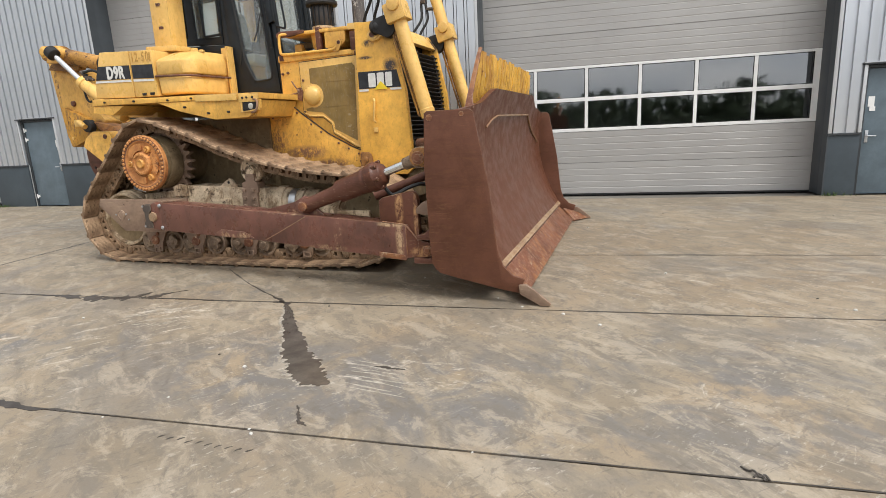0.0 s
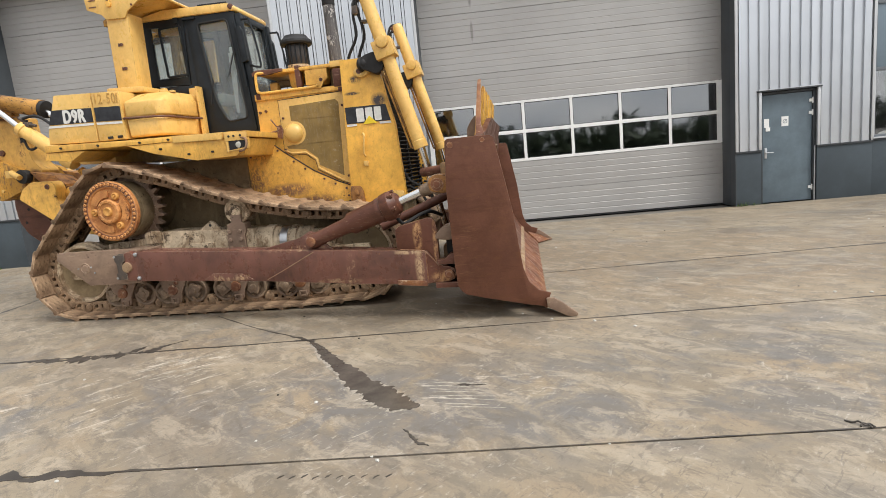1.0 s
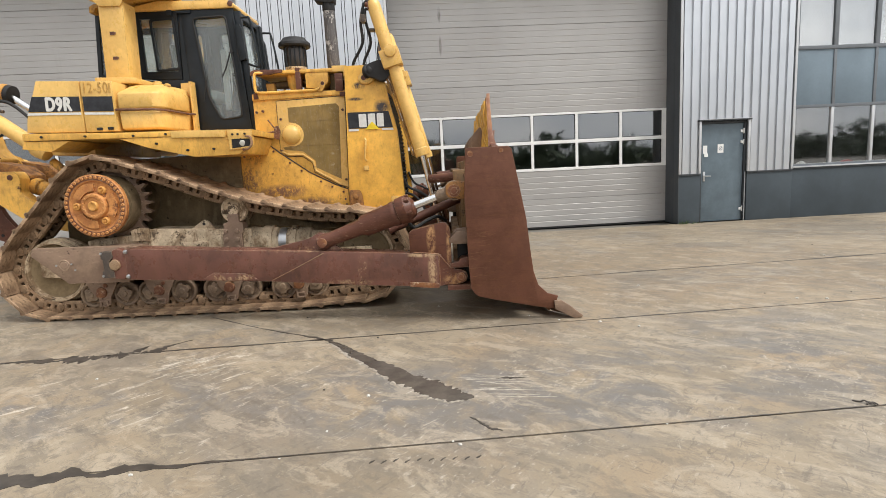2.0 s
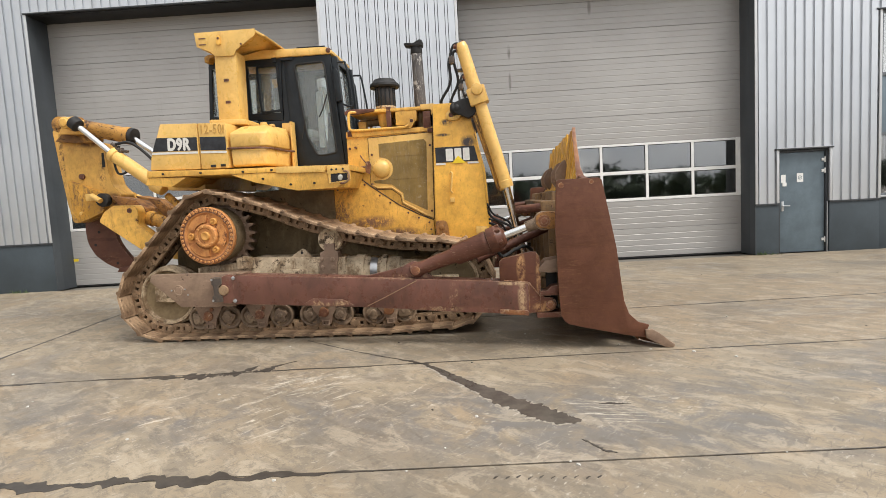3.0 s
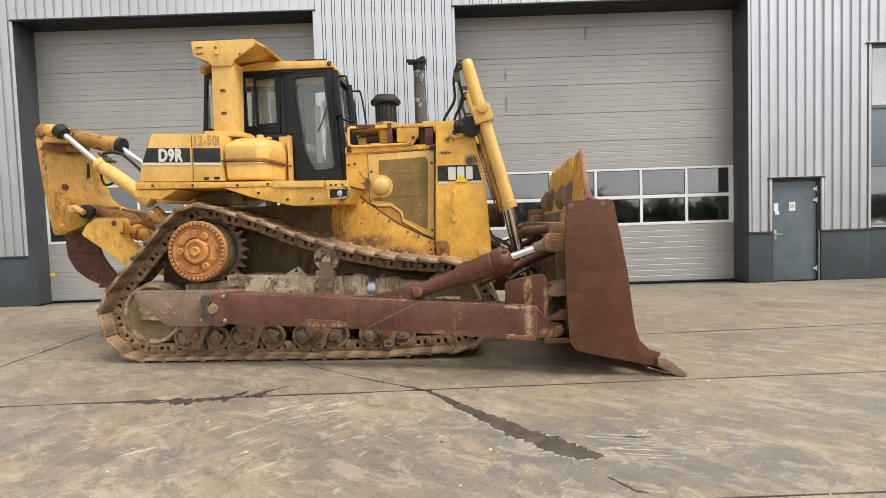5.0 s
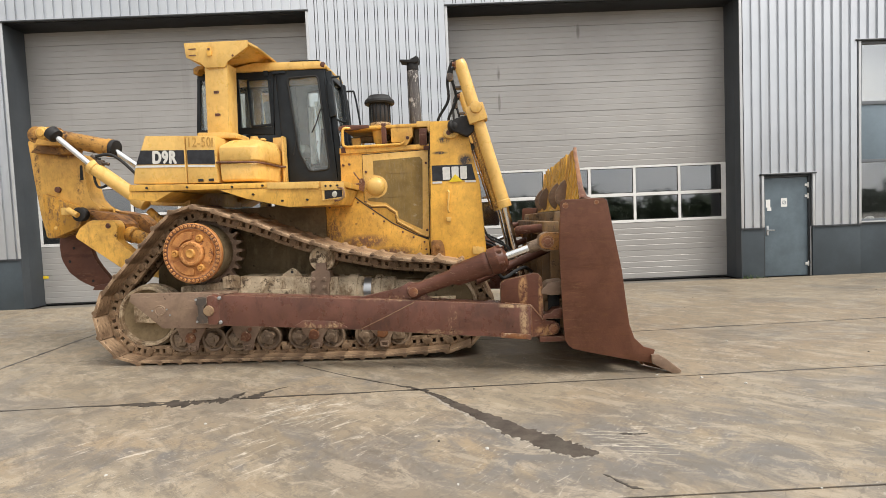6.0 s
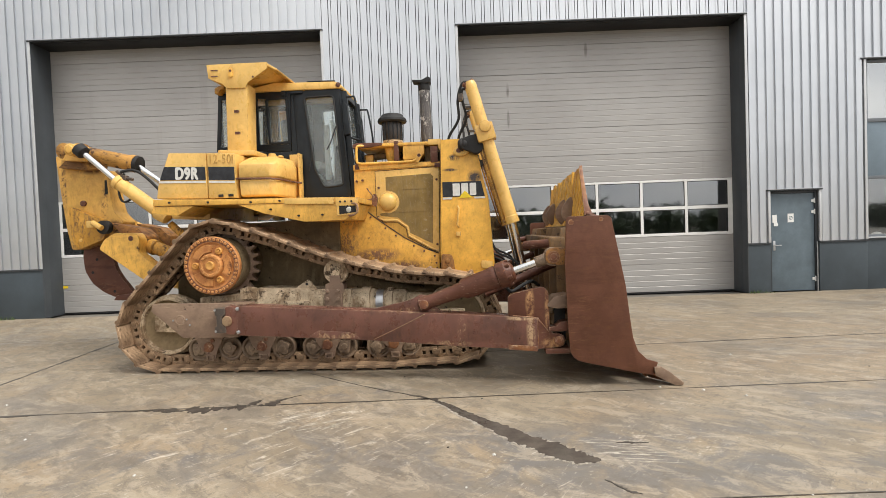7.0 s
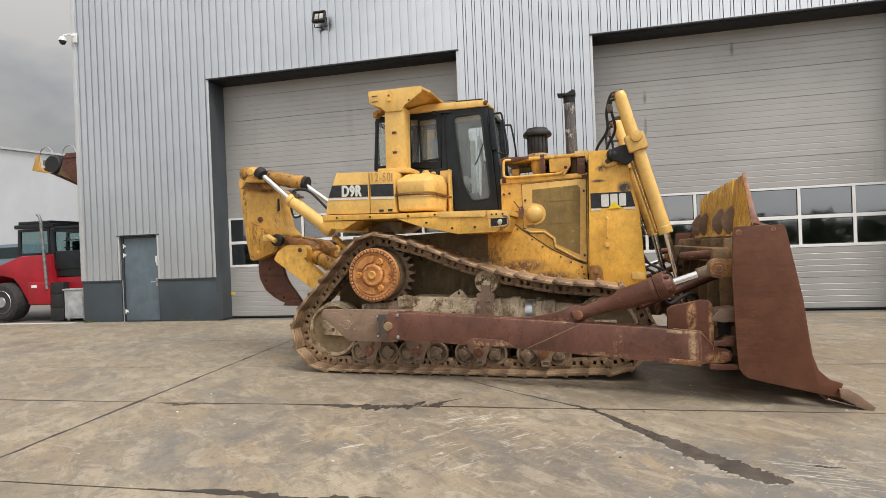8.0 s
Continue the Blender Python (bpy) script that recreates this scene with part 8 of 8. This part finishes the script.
# ---- wet patch, cracks and litter on the concrete ----
def ribbon(pts, widths, seed, rough=0.03, z=0.004, steps=10):
    """A flat patch with a ragged outline along a line."""
    line = smooth_line([(*p, 0) for p in pts], steps)
    ws = smooth_line([(w, 0, 0) for w in widths], steps)
    left, right = [], []
    for i, p in enumerate(line):
        d = (line[min(i + 1, len(line) - 1)] - line[max(i - 1, 0)]).normalized()
        n = Vector((-d.y, d.x, 0))
        f = [sum(noise.noise((i * q * 0.6, s + seed, q)) / q ** 0.7 for q in (0.4, 0.9, 2.1)) for s in (0.0, 7.3)]
        a, b = ws[i].x * (1 + f[0] * rough * 16), ws[i].x * (1 + f[1] * rough * 16)
        left.append(p + n * max(a, 0.002))
        right.append(p - n * max(b, 0.002))
    bm = bmesh.new()
    rows = [[bm.verts.new((q.x, q.y, h)) for q, h in ((l, z), (rr, z), (rr, 0.0005), (l, 0.0005))] for l, rr in zip(left, right)]
    for a, b in zip(rows, rows[1:]):
        for j in range(4):
            bm.faces.new((a[j], b[j], b[(j + 1) % 4], a[(j + 1) % 4]))
    bm.faces.new(rows[0][::-1])
    bm.faces.new(rows[-1])
    return bm


def joint_line(k, x0, x1, seed, wide):
    r = random.Random(seed)
    n = int((x1 - x0) / 0.35)
    pts = [(x0 + (x1 - x0) * i / n, joint(k, x0 + (x1 - x0) * i / n)) for i in range(n + 1)]
    return ribbon(pts, [wide * r.uniform(0.25, 1.0) for _ in pts], seed, 0.04, 0.0015, 6)


for k, x0, x1, seed, wide in ((1, -6.9, 6.5, 61, 0.005), (2, -6.9, 6.5, 62, 0.013), (3, -2.0, 7.5, 63, 0.022), (2, -14.0, -7.6, 64, 0.018)):
    tagged(part("damp_joint", joint_line(k, x0, x1, seed, wide), M_damp), "dark damp edge along the slab joint", "stain")
cross = [(cross_joint(2, 2.9 + 0.4 * i), 2.9 + 0.4 * i) for i in range(23)]
tagged(part("damp_joint", ribbon(cross, [0.012 + 0.006 * (i % 3) for i in range(23)], 66, 0.04, 0.0017, 6), M_damp), "dark damp edge along the slab joint", "stain")
PUD = [(-2.30, 4.93), (-2.17, 4.77), (-2.07, 4.59), (-1.94, 4.40), (-1.80, 4.195), (-1.615, 3.91), (-1.47, 3.75), (-1.345, 3.59), (-1.22, 3.48), (-1.10, 3.445)]
PUD_W = [0.02, 0.034, 0.052, 0.062, 0.073, 0.092, 0.108, 0.112, 0.086, 0.02]
crust = part("white_crust", ribbon([(x - 0.012, y - 0.010) for x, y in PUD], [w + 0.005 for w in PUD_W], 5, 0.016, 0.0022, 30), M_rim)
tagged(crust, "pale salt crust round the wet patch", "stain")
puddle = part("puddle", ribbon(PUD, PUD_W, 3, 0.013, 0.004, 22), M_wet)
tagged(puddle, "narrow dark puddle in a crack of the concrete", "puddle")
for nm, pts, ws, seed, mat, lab in (
        ("crack", [(-3.85, 6.2), (-3.45, 5.85), (-3.0, 5.48), (-2.6, 5.2), (-2.35, 5.0), (-2.28, 4.92)], [0.004, 0.006, 0.007, 0.012, 0.018, 0.02], 11, M_damp, "thin dark crack running out from under the track"),
        ("damp_stain", [(-5.7, 4.96), (-5.2, 4.955), (-4.85, 4.92), (-4.55, 4.90), (-4.42, 4.95)], [0.008, 0.022, 0.060, 0.064, 0.012], 12, M_damp, "dark damp stain along the slab joint"),
        ("damp_stain", [(-4.42, 4.96), (-4.30, 4.955), (-4.20, 5.02), (-4.10, 5.18)], [0.010, 0.065, 0.045, 0.004], 13, M_damp, "dark damp stain along the slab joint"),
        ("damp_stain", [(-4.08, 4.985), (-3.99, 5.02), (-3.90, 5.15), (-3.72, 5.31)], [0.010, 0.055, 0.030, 0.003], 14, M_damp, "dark damp stain along the slab joint"),
        ("damp_stain", [(-4.05, 4.985), (-3.4, 5.0), (-2.8, 5.01), (-2.3, 5.03)], [0.006, 0.012, 0.010, 0.014], 19, M_damp, "dark damp line along the slab joint"),
        ("damp_stain", [(-7.2, 4.88), (-6.9, 4.86), (-6.5, 4.91), (-6.2, 4.93)], [0.008, 0.036, 0.02, 0.006], 15, M_damp, "dark damp stain along the slab joint"),
        ("damp_stain", [(-5.6, 2.79), (-5.0, 2.80), (-4.5, 2.77), (-4.0, 2.82), (-3.5, 2.785), (-3.0, 2.81), (-2.5, 2.825)], [0.008, 0.026, 0.042, 0.052, 0.050, 0.026, 0.006], 16, M_damp, "dark damp stain along the slab joint"),
        ("crack", [(-1.16, 3.14), (-1.10, 3.05), (-1.06, 2.98), (-0.99, 2.93)], [0.003, 0.009, 0.010, 0.004], 17, M_damp, "short dark crack in the concrete"),
        ("crack", [(-0.9, 3.75), (-0.78, 3.74), (-0.66, 3.73)], [0.003, 0.012, 0.003], 18, M_damp, "short dark scrape in the concrete")):
    tagged(part(nm, ribbon(pts, ws, seed, 0.06, 0.003, 16), mat), lab, nm.split("_")[-1])


rng = random.Random(77)
for i in range(8):
    x, y = -1.10 + 0.02 * i + rng.uniform(-0.03, 0.03), 3.83 - 0.058 * i
    ln = rng.uniform(0.28, 0.52)
    tagged(part("scrape_mark", ribbon([(x, y), (x + ln * 0.5, y - 0.03 + rng.uniform(-0.01, 0.01)), (x + ln, y - 0.075)], [0.002, 0.006, 0.002], 80 + i, 0.05, 0.0014, 8), M_crust, smooth=False), "pale scrape mark on the concrete", "scrape", "scrape marks by the puddle")
for i in range(16):
    x, y = -3.75 + rng.uniform(0.0, 0.55), 4.68 - rng.uniform(0.0, 0.5)
    a, ln = rng.uniform(0.3, 0.9), rng.uniform(0.12, 0.3)
    tagged(part("scrape_mark", ribbon([(x, y), (x + ln * 0.5 * math.cos(a), y + ln * 0.5 * math.sin(a) + 0.012), (x + ln * math.cos(a), y + ln * math.sin(a))], [0.002, rng.uniform(0.004, 0.009), 0.002], 100 + i, 0.05, 0.0014, 6), M_crust, smooth=False), "pale scrape mark on the concrete", "scrape", "scrape marks by the joint")
for i in range(10):
    x, y = -1.78 + 0.066 * i, 2.67 - 0.004 * i + rng.uniform(-0.012, 0.012)
    tagged(part("tread_mark", ribbon([(x, y), (x + 0.012, y + 0.016), (x + 0.03, y + 0.03)], [0.002, 0.005, 0.002], 130 + i, 0.04, 0.0014, 4), M_damp, smooth=False), "short dark tread mark on the concrete", "mark", "tread marks")


def lump(size, seed, squash=0.5, mat=None, name="chip"):
    r = random.Random(seed)
    bm = bmesh.new()
    bmesh.ops.create_icosphere(bm, subdivisions=1, radius=size)
    for v in bm.verts:
        v.co *= r.uniform(0.7, 1.2)
        v.co.z = max(v.co.z * squash, -size * 0.2)
    lift = -min(v.co.z for v in bm.verts)
    for v in bm.verts:
        v.co.z += lift
    return mesh_of(name, bm, mat, smooth=False)


CHIPS = [lump(0.008 + 0.003 * k, 30 + k, 0.6, M_pebble, "pale_chip") for k in range(4)]
rng = random.Random(8)
chip_spots = [(0.0, 2.85), (-0.28, 5.38), (-0.02, 5.15), (0.35, 5.0), (-2.3, 2.8), (-1.3, 2.84), (-3.1, 2.75)] + [(rng.uniform(-7.0, 6.0), rng.uniform(2.0, 11.6)) for _ in range(60)]
for i, (x, y) in enumerate(chip_spots):
    ob = new("stone_chip", CHIPS[i % 4])
    ob.matrix_world = pose(x, y, 0.0, 0, 0, rng.uniform(0, 360))
    tagged(ob, "small pale stone chip on the concrete", "stone chip", "stone chips")
DARKS = [lump(0.013, 50 + k, 0.4, M_damp, "dark_crumb") for k in range(3)]
for i in range(26):
    ob = new("dirt_crumb", DARKS[i % 3])
    ob.matrix_world = pose(rng.uniform(-6, 7), rng.uniform(2.0, 12.0), 0.0, 0, 0, rng.uniform(0, 360))
    tagged(ob, "dark crumb of dirt on the concrete", "dirt", "dirt crumbs")


def build_strap():
    bm = bmesh.new()
    add_tube(bm, smooth_line([(-0.07, 0.07, 0.008), (-0.03, 0.02, 0.012), (0.0, 0.0, 0.03), (0.03, -0.04, 0.014), (0.07, -0.03, 0.02), (0.09, -0.07, 0.008)], 5), 0.008, 6)
    add_tube(bm, smooth_line([(-0.01, -0.05, 0.008), (0.02, -0.02, 0.022), (0.06, -0.05, 0.016), (0.05, -0.08, 0.008)], 5), 0.007, 6)
    ob = part("strap_scrap", bm, M_damp)
    ob.matrix_world = pose(1.31, 2.92, 0.0) @ Matrix.Scale(0.62, 4)
    tagged(ob, "twisted scrap of dark strap on the concrete", "scrap")


build_strap()


def build_weeds():
    r = random.Random(21)
    for x, y, n in ((4.95, 12.16, 40), (-15.5, 12.16, 40), (-12.4, 12.17, 24)):
        bm = bmesh.new()
        for _ in range(n):
            a, l, px, py = r.uniform(0, 6.28), r.uniform(0.03, 0.10), r.gauss(0, 0.14), r.uniform(-0.05, 0.03)
            t = Vector((px + math.cos(a) * l * 0.7, py + math.sin(a) * l * 0.4, l))
            s = Vector((-math.sin(a), math.cos(a), 0)) * 0.007
            b = Vector((px, py, 0.0))
            vs = [bm.verts.new(p) for p in (b - s, b + s, (b + t) / 2 + s, t, (b + t) / 2 - s)]
            bm.faces.new(vs)
        ob = part("weed_tuft", bm, M_weed, smooth=False)
        ob.matrix_world = pose(x, y, 0.0)
        tagged(ob, "small green weeds at the foot of the wall", "weeds", kind="stuff")


build_weeds()


# ---- beside the hall: a red reach truck, a conveyor and a far shed ----
def build_truck():
    root = empty("heavy_forklift", pose(-18.78, 14.1, 0), "red heavy forklift truck with a dark cab", "forklift")
    bm = bmesh.new()
    add_prism(bm, round_corners([(-4.0, 0.75), (-4.0, 1.45), (-1.9, 1.60), (-0.4, 1.70), (0.30, 1.93), (1.42, 1.96), (1.45, 1.0), (1.45, 0.46), (0.62, 0.46), (0.32, 0.95), (0.05, 1.28), (-0.45, 1.38), (-1.05, 1.20), (-1.25, 0.75)], 0.06), -1.38, 0.8)
    part("body", bm, M_red, root, "glossy red body", 0.03)
    box_part("side_tank", 0.62, 1.42, -1.43, -1.385, 0.50, 1.15, M_red, root, "red side tank", 0.015)
    box_part("rear_body", 1.46, 6.0, -1.2, 0.6, 0.55, 1.28, M_red, root, "red rear body", 0.03)
    box_part("cab_base", 1.46, 2.9, -1.22, 0.5, 1.29, 1.55, M_black, root, "dark cab base", 0.02)
    bm = bmesh.new()
    for y0, y1 in ((-1.25, -1.18), (0.40, 0.47)):
        add_ring(bm, [(0.08, 1.95), (1.28, 1.95), (1.28, 2.74), (0.12, 2.74)], [(0.20, 2.02), (1.20, 2.02), (1.20, 2.66), (0.22, 2.66)], y0, y1)
        add_ring(bm, [(1.30, 1.50), (2.65, 1.50), (2.60, 2.68), (1.30, 2.72)], [(1.46, 1.75), (2.45, 1.72), (2.42, 2.58), (1.46, 2.62)], y0, y1)
    parts("cab_frame", bm, M_black, root, "black cab frame", 0.015)
    box_part("cab_roof", 0.05, 1.45, -1.3, 0.5, 2.76, 2.88, M_black, root, "dark cab roof", 0.02)
    box_part("cab_roof", 1.46, 2.68, -1.28, 0.5, 2.70, 2.78, M_black, root, bevel=0.02)
    for x0, x1, z0, z1 in ((0.2, 1.21, 2.01, 2.67), (1.45, 2.45, 1.71, 2.62)):
        bm = bmesh.new()
        add_box(bm, x0, x1, -1.22, -1.21, z0, z1)
        part("cab_glass", bm, M_dark_glass, root, "dark greenish cab glass").visible_shadow = False
    box_part("cab_back", 0.10, 2.60, 0.30, 0.39, 1.56, 2.0, M_black, root, "dark rear cab wall", 0.02)
    for z in (2.18, 2.42):
        box_part("cab_bar", 0.12, 2.55, 0.31, 0.36, z, z + 0.035, M_black, root, "black guard bar")
    box_part("cab_door", 1.50, 2.40, -1.275, -1.255, 1.52, 2.05, M_black, root, "dark lower cab door", 0.01)
    box_part("roof_unit", 0.12, 1.30, -1.22, 0.3, 2.885, 2.98, M_black, root, "black unit on the cab roof", 0.02)
    box_part("seat", 1.7, 2.3, -0.9, -0.2, 1.56, 2.35, M_black, root, bevel=0.05)
    bm = bmesh.new()
    add_tube(bm, [(1.36, -1.46, 0.95), (1.22, -1.46, 2.95), (1.19, -1.47, 3.08), (1.13, -1.48, 3.16)], 0.042, 12)
    part("exhaust_pipe", bm, M_duct, root, "tall bare steel exhaust pipe")
    for x, y in ((-0.22, -1.55), (-0.22, 0.5), (-3.1, -1.55), (-3.1, 0.5)):
        bm = bmesh.new()
        add_lathe(bm, (x, y, 0.58), (0, 1, 0), [(0, 0.35), (0.0, 0.49), (0.05, 0.56), (0.12, 0.58), (0.38, 0.58), (0.45, 0.56), (0.5, 0.48), (0.5, 0.32)], 32)
        w = part("wheel", bm, M_tyre, root, "dusty black tyre")
        bm = bmesh.new()
        add_lathe(bm, (x, y - 0.02, 0.58), (0, 1, 0), [(0, 0.09), (0.0, 0.15), (0.06, 0.17), (0.065, 0.31), (0.01, 0.34), (0.03, 0.355), (0.4, 0.355)], 28)
        for k in range(8):
            a = k * math.pi / 4
            add_cyl(bm, (x + 0.125 * math.cos(a), y - 0.04, 0.58 + 0.125 * math.sin(a)), (x + 0.125 * math.cos(a), y - 0.01, 0.58 + 0.125 * math.sin(a)), 0.02, n=6)
        part("rim", bm, M_metal, w, "grey rim")
    box_part("mast", 2.02, 2.7, -0.3, 0.5, 1.0, 3.42, M_black, root, "dark lift mast", 0.02)
    box_part("mast_head", 1.92, 2.75, -0.35, 0.55, 3.425, 3.55, M_black, root, "", 0.02)
    box_part("mast_lamp", 1.80, 2.01, -0.5, -0.31, 2.95, 3.15, M_sootblack, root, "", 0.02)
    box_part("side_lamp", 0.78, 0.95, -1.45, -1.431, 0.98, 1.06, M_white, root)


build_truck()


def build_block_pile():
    for z, h in ((0.0, 0.38), (0.383, 0.40), (0.786, 0.34)):
        bm = bmesh.new()
        add_box(bm, -0.24, 0.24, -0.3, 0.3, 0.0, h)
        ob = part("ballast_block", bm, M_rubber, bevel=0.02)
        ob.matrix_world = pose(-17.17, 13.0, z, 0, 0, 3 * z)
        tagged(ob, "dark weathered ballast block in a pile", "block", "ballast blocks")


build_block_pile()


def build_tank_box():
    root = empty("white_cabinet", pose(-16.52, 12.95, 0), "white plastic cabinet standing beside the hall corner", "cabinet")
    bm = bmesh.new()
    add_prism(bm, round_corners([(-0.32, 0.06), (0.40, 0.06), (0.40, 0.88), (-0.32, 0.88)], 0.03), -0.30, 0.30)
    part("shell", bm, M_shell, root, "dusty white plastic shell", 0.02)
    box_part("door", -0.18, 0.34, -0.325, -0.301, 0.14, 0.72, M_shell, root, "white cabinet door", 0.012)
    box_part("lid", -0.35, 0.43, -0.33, 0.33, 0.88, 0.93, M_shell, root, bevel=0.012)
    for x in (-0.24, 0.32):
        box_part("foot", x - 0.05, x + 0.05, -0.25, 0.25, 0.0, 0.06, M_metal, root)
    box_part("latch", 0.05, 0.12, -0.34, -0.326, 0.18, 0.24, M_metal, root)


build_tank_box()
bm = bmesh.new()
add_prism(bm, [(-18.6, 11.9), (-15.95, 12.0), (-15.78, 12.05), (-15.9, 12.14), (-18.3, 12.12)], 0.001, 0.012, "z")
tagged(part("light_strip", bm, M_pebble, smooth=False), "pale strip of fresh concrete beside the hall", "pavement", kind="structure")


def build_van():
    root = empty("parked_van", pose(-31.0, 22.5, 0), "grey van parked far behind the forklift", "van")
    bm = bmesh.new()
    add_prism(bm, round_corners([(-3.2, 0.4), (-3.2, 2.75), (0.9, 2.80), (1.35, 2.05), (1.6, 1.3), (1.6, 0.4)], 0.12), 0.0, 2.0)
    part("body", bm, M_spandrel, root, "blue-grey body", 0.03)
    bm = bmesh.new()
    add_prism(bm, [(-2.6, 2.05), (-2.6, 2.62), (0.80, 2.62), (1.15, 2.05)], -0.02, -0.004)
    part("side_window", bm, M_dark_glass, root, "pale reflecting side window")
    for x in (-2.2, 0.8):
        bm = bmesh.new()
        add_lathe(bm, (x, -0.03, 0.38), (0, 1, 0), [(0, 0.2), (0, 0.34), (0.03, 0.38), (0.25, 0.38), (0.25, 0.2)], 24)
        part("wheel", bm, M_tyre, root, "black wheel")


build_van()


def build_conveyor():
    root = empty("conveyor", pose(-21.6, 18.0, 0), "dusty brown mobile conveyor with a dark belt", "conveyor")
    bm = bmesh.new()
    for y in (-0.75, 0.65):
        add_prism(bm, [(-0.95, 5.62), (-0.9, 5.80), (-0.6, 5.74), (4.5, 3.5), (4.5, 3.2), (-0.6, 5.34)], y, y + 0.08)
    for k in range(8):
        x = -0.9 + k * 0.65
        add_box(bm, x, x + 0.07, -0.75, 0.73, 5.42 - k * 0.27, 5.50 - k * 0.27)
    part("boom", bm, M_conveyor, root, "dusty brown lattice boom", 0.01)
    bm = bmesh.new()
    add_prism(bm, [(0.0, 5.44), (0.12, 5.86), (0.22, 5.98), (0.85, 5.98), (0.85, 4.7), (0.45, 4.92)], -0.80, -0.76)
    add_box(bm, 0.05, 0.75, -0.83, -0.801, 5.78, 5.84)
    parts("head_plate", bm, M_rust, root, "rusty brown side plate", 0.015)
    bm = bmesh.new()
    add_prism(bm, [(-1.38, 5.40), (-1.20, 5.84), (-1.14, 6.0), (-1.02, 6.0), (-1.05, 5.80), (-0.98, 5.52), (-0.80, 5.36), (-0.35, 5.24), (-0.80, 5.28)], -0.84, -0.76)
    add_box(bm, -1.34, -1.27, -0.76, 0.66, 5.42, 5.54)
    parts("nose_plate", bm, M_ochre, root, "chipped ochre nose plate", 0.02)
    bm = bmesh.new()
    add_lathe(bm, (-0.42, -0.83, 5.58), (0, 1, 0), [(0, 0.10), (0.0, 0.33), (0.05, 0.37), (1.5, 0.37), (1.55, 0.1)], 24)
    add_prism(bm, [(-0.42, 5.93), (-0.40, 5.97), (4.5, 5.5), (4.5, 5.3)], -0.6, 0.55)
    parts("belt", bm, M_rubber, root, "black rubber belt round its drum")
    bm = bmesh.new()
    add_prism(bm, [(-1.0, 5.46), (4.5, 3.05), (4.5, 2.98), (-1.0, 5.38)], -0.6, 0.6)
    part("lower_plate", bm, M_rust, root, "rusty lower plate", 0.01)
    for x, z in ((-0.75, 5.95), (0.35, 5.95)):
        bm = bmesh.new()
        add_tube(bm, [(x + 0.32 * math.cos(a), -0.76, z + 0.34 * math.sin(a)) for a in [math.pi * k / 10 for k in range(11)]], 0.022, 6)
        part("hoop", bm, M_metal, root, "bent steel hoop")
    for x, h in ((2.6, 4.2), (4.2, 3.4)):
        for y in (-0.71, 0.69):
            box_part("leg", x, x + 0.15, y - 0.06, y + 0.06, 0.0, h, M_case, root, "dark steel leg", 0.01)
    box_part("base_frame", 2.4, 4.6, -0.85, 0.85, 0.5, 0.8, M_case, root, "", 0.02)


build_conveyor()


def build_shed():
    root = empty("warehouse", pose(-70.0, 58.0, 0), "pale grey-white warehouse far behind", "warehouse")
    bm = bmesh.new()
    add_prism(bm, [(-45, 0), (45, 0), (45, 8.6), (-12, 18.4), (-45, 13.0)], 0.0, 30.0)
    part("wall", bm, M_white_wall, root, "pale sheet-metal wall")
    bm = bmesh.new()
    add_prism(bm, [(-12, 18.45), (45.3, 8.6), (45.3, 8.85), (-12, 18.75)], -0.3, 30.3)
    add_prism(bm, [(-45.3, 13.0), (-12.05, 18.45), (-12.05, 18.75), (-45.3, 13.3)], -0.3, 30.3)
    part("roof", bm, M_trim_light, root, "light roof edge")


build_shed()


# ---- the woods across the yard, behind the walker ----
def build_woods():
    r = np.random.default_rng(4)
    verts, faces = [], []
    for k in range(90):
        x = -95 + k * 2.3 + r.normal(0, 1.0)
        y = -62 + r.normal(0, 5)
        h = r.uniform(2.6, 5.8)
        for _ in range(130):
            c = np.array([x + r.normal(0, 1.5), y + r.normal(0, 1.5), h * r.uniform(0.0, 1.0) ** 1.5])
            s = r.uniform(0.4, 0.95)
            q = r.normal(0, 1, (2, 3))
            q /= np.linalg.norm(q, axis=1)[:, None]
            b = len(verts)
            verts += [tuple(np.maximum(c + v, (-999, -999, 0.0))) for v in (q[0] * s, q[1] * s, -q[0] * s, -q[1] * s)]
            faces.append((b, b + 1, b + 2, b + 3))
    me = bpy.data.meshes.new("far_woods")
    me.from_pydata(verts, [], faces)
    me.materials.append(M_leaf)
    ob = new("far_woods", me)
    tagged(ob, "dark belt of trees across the yard", "trees", kind="stuff")


build_woods()
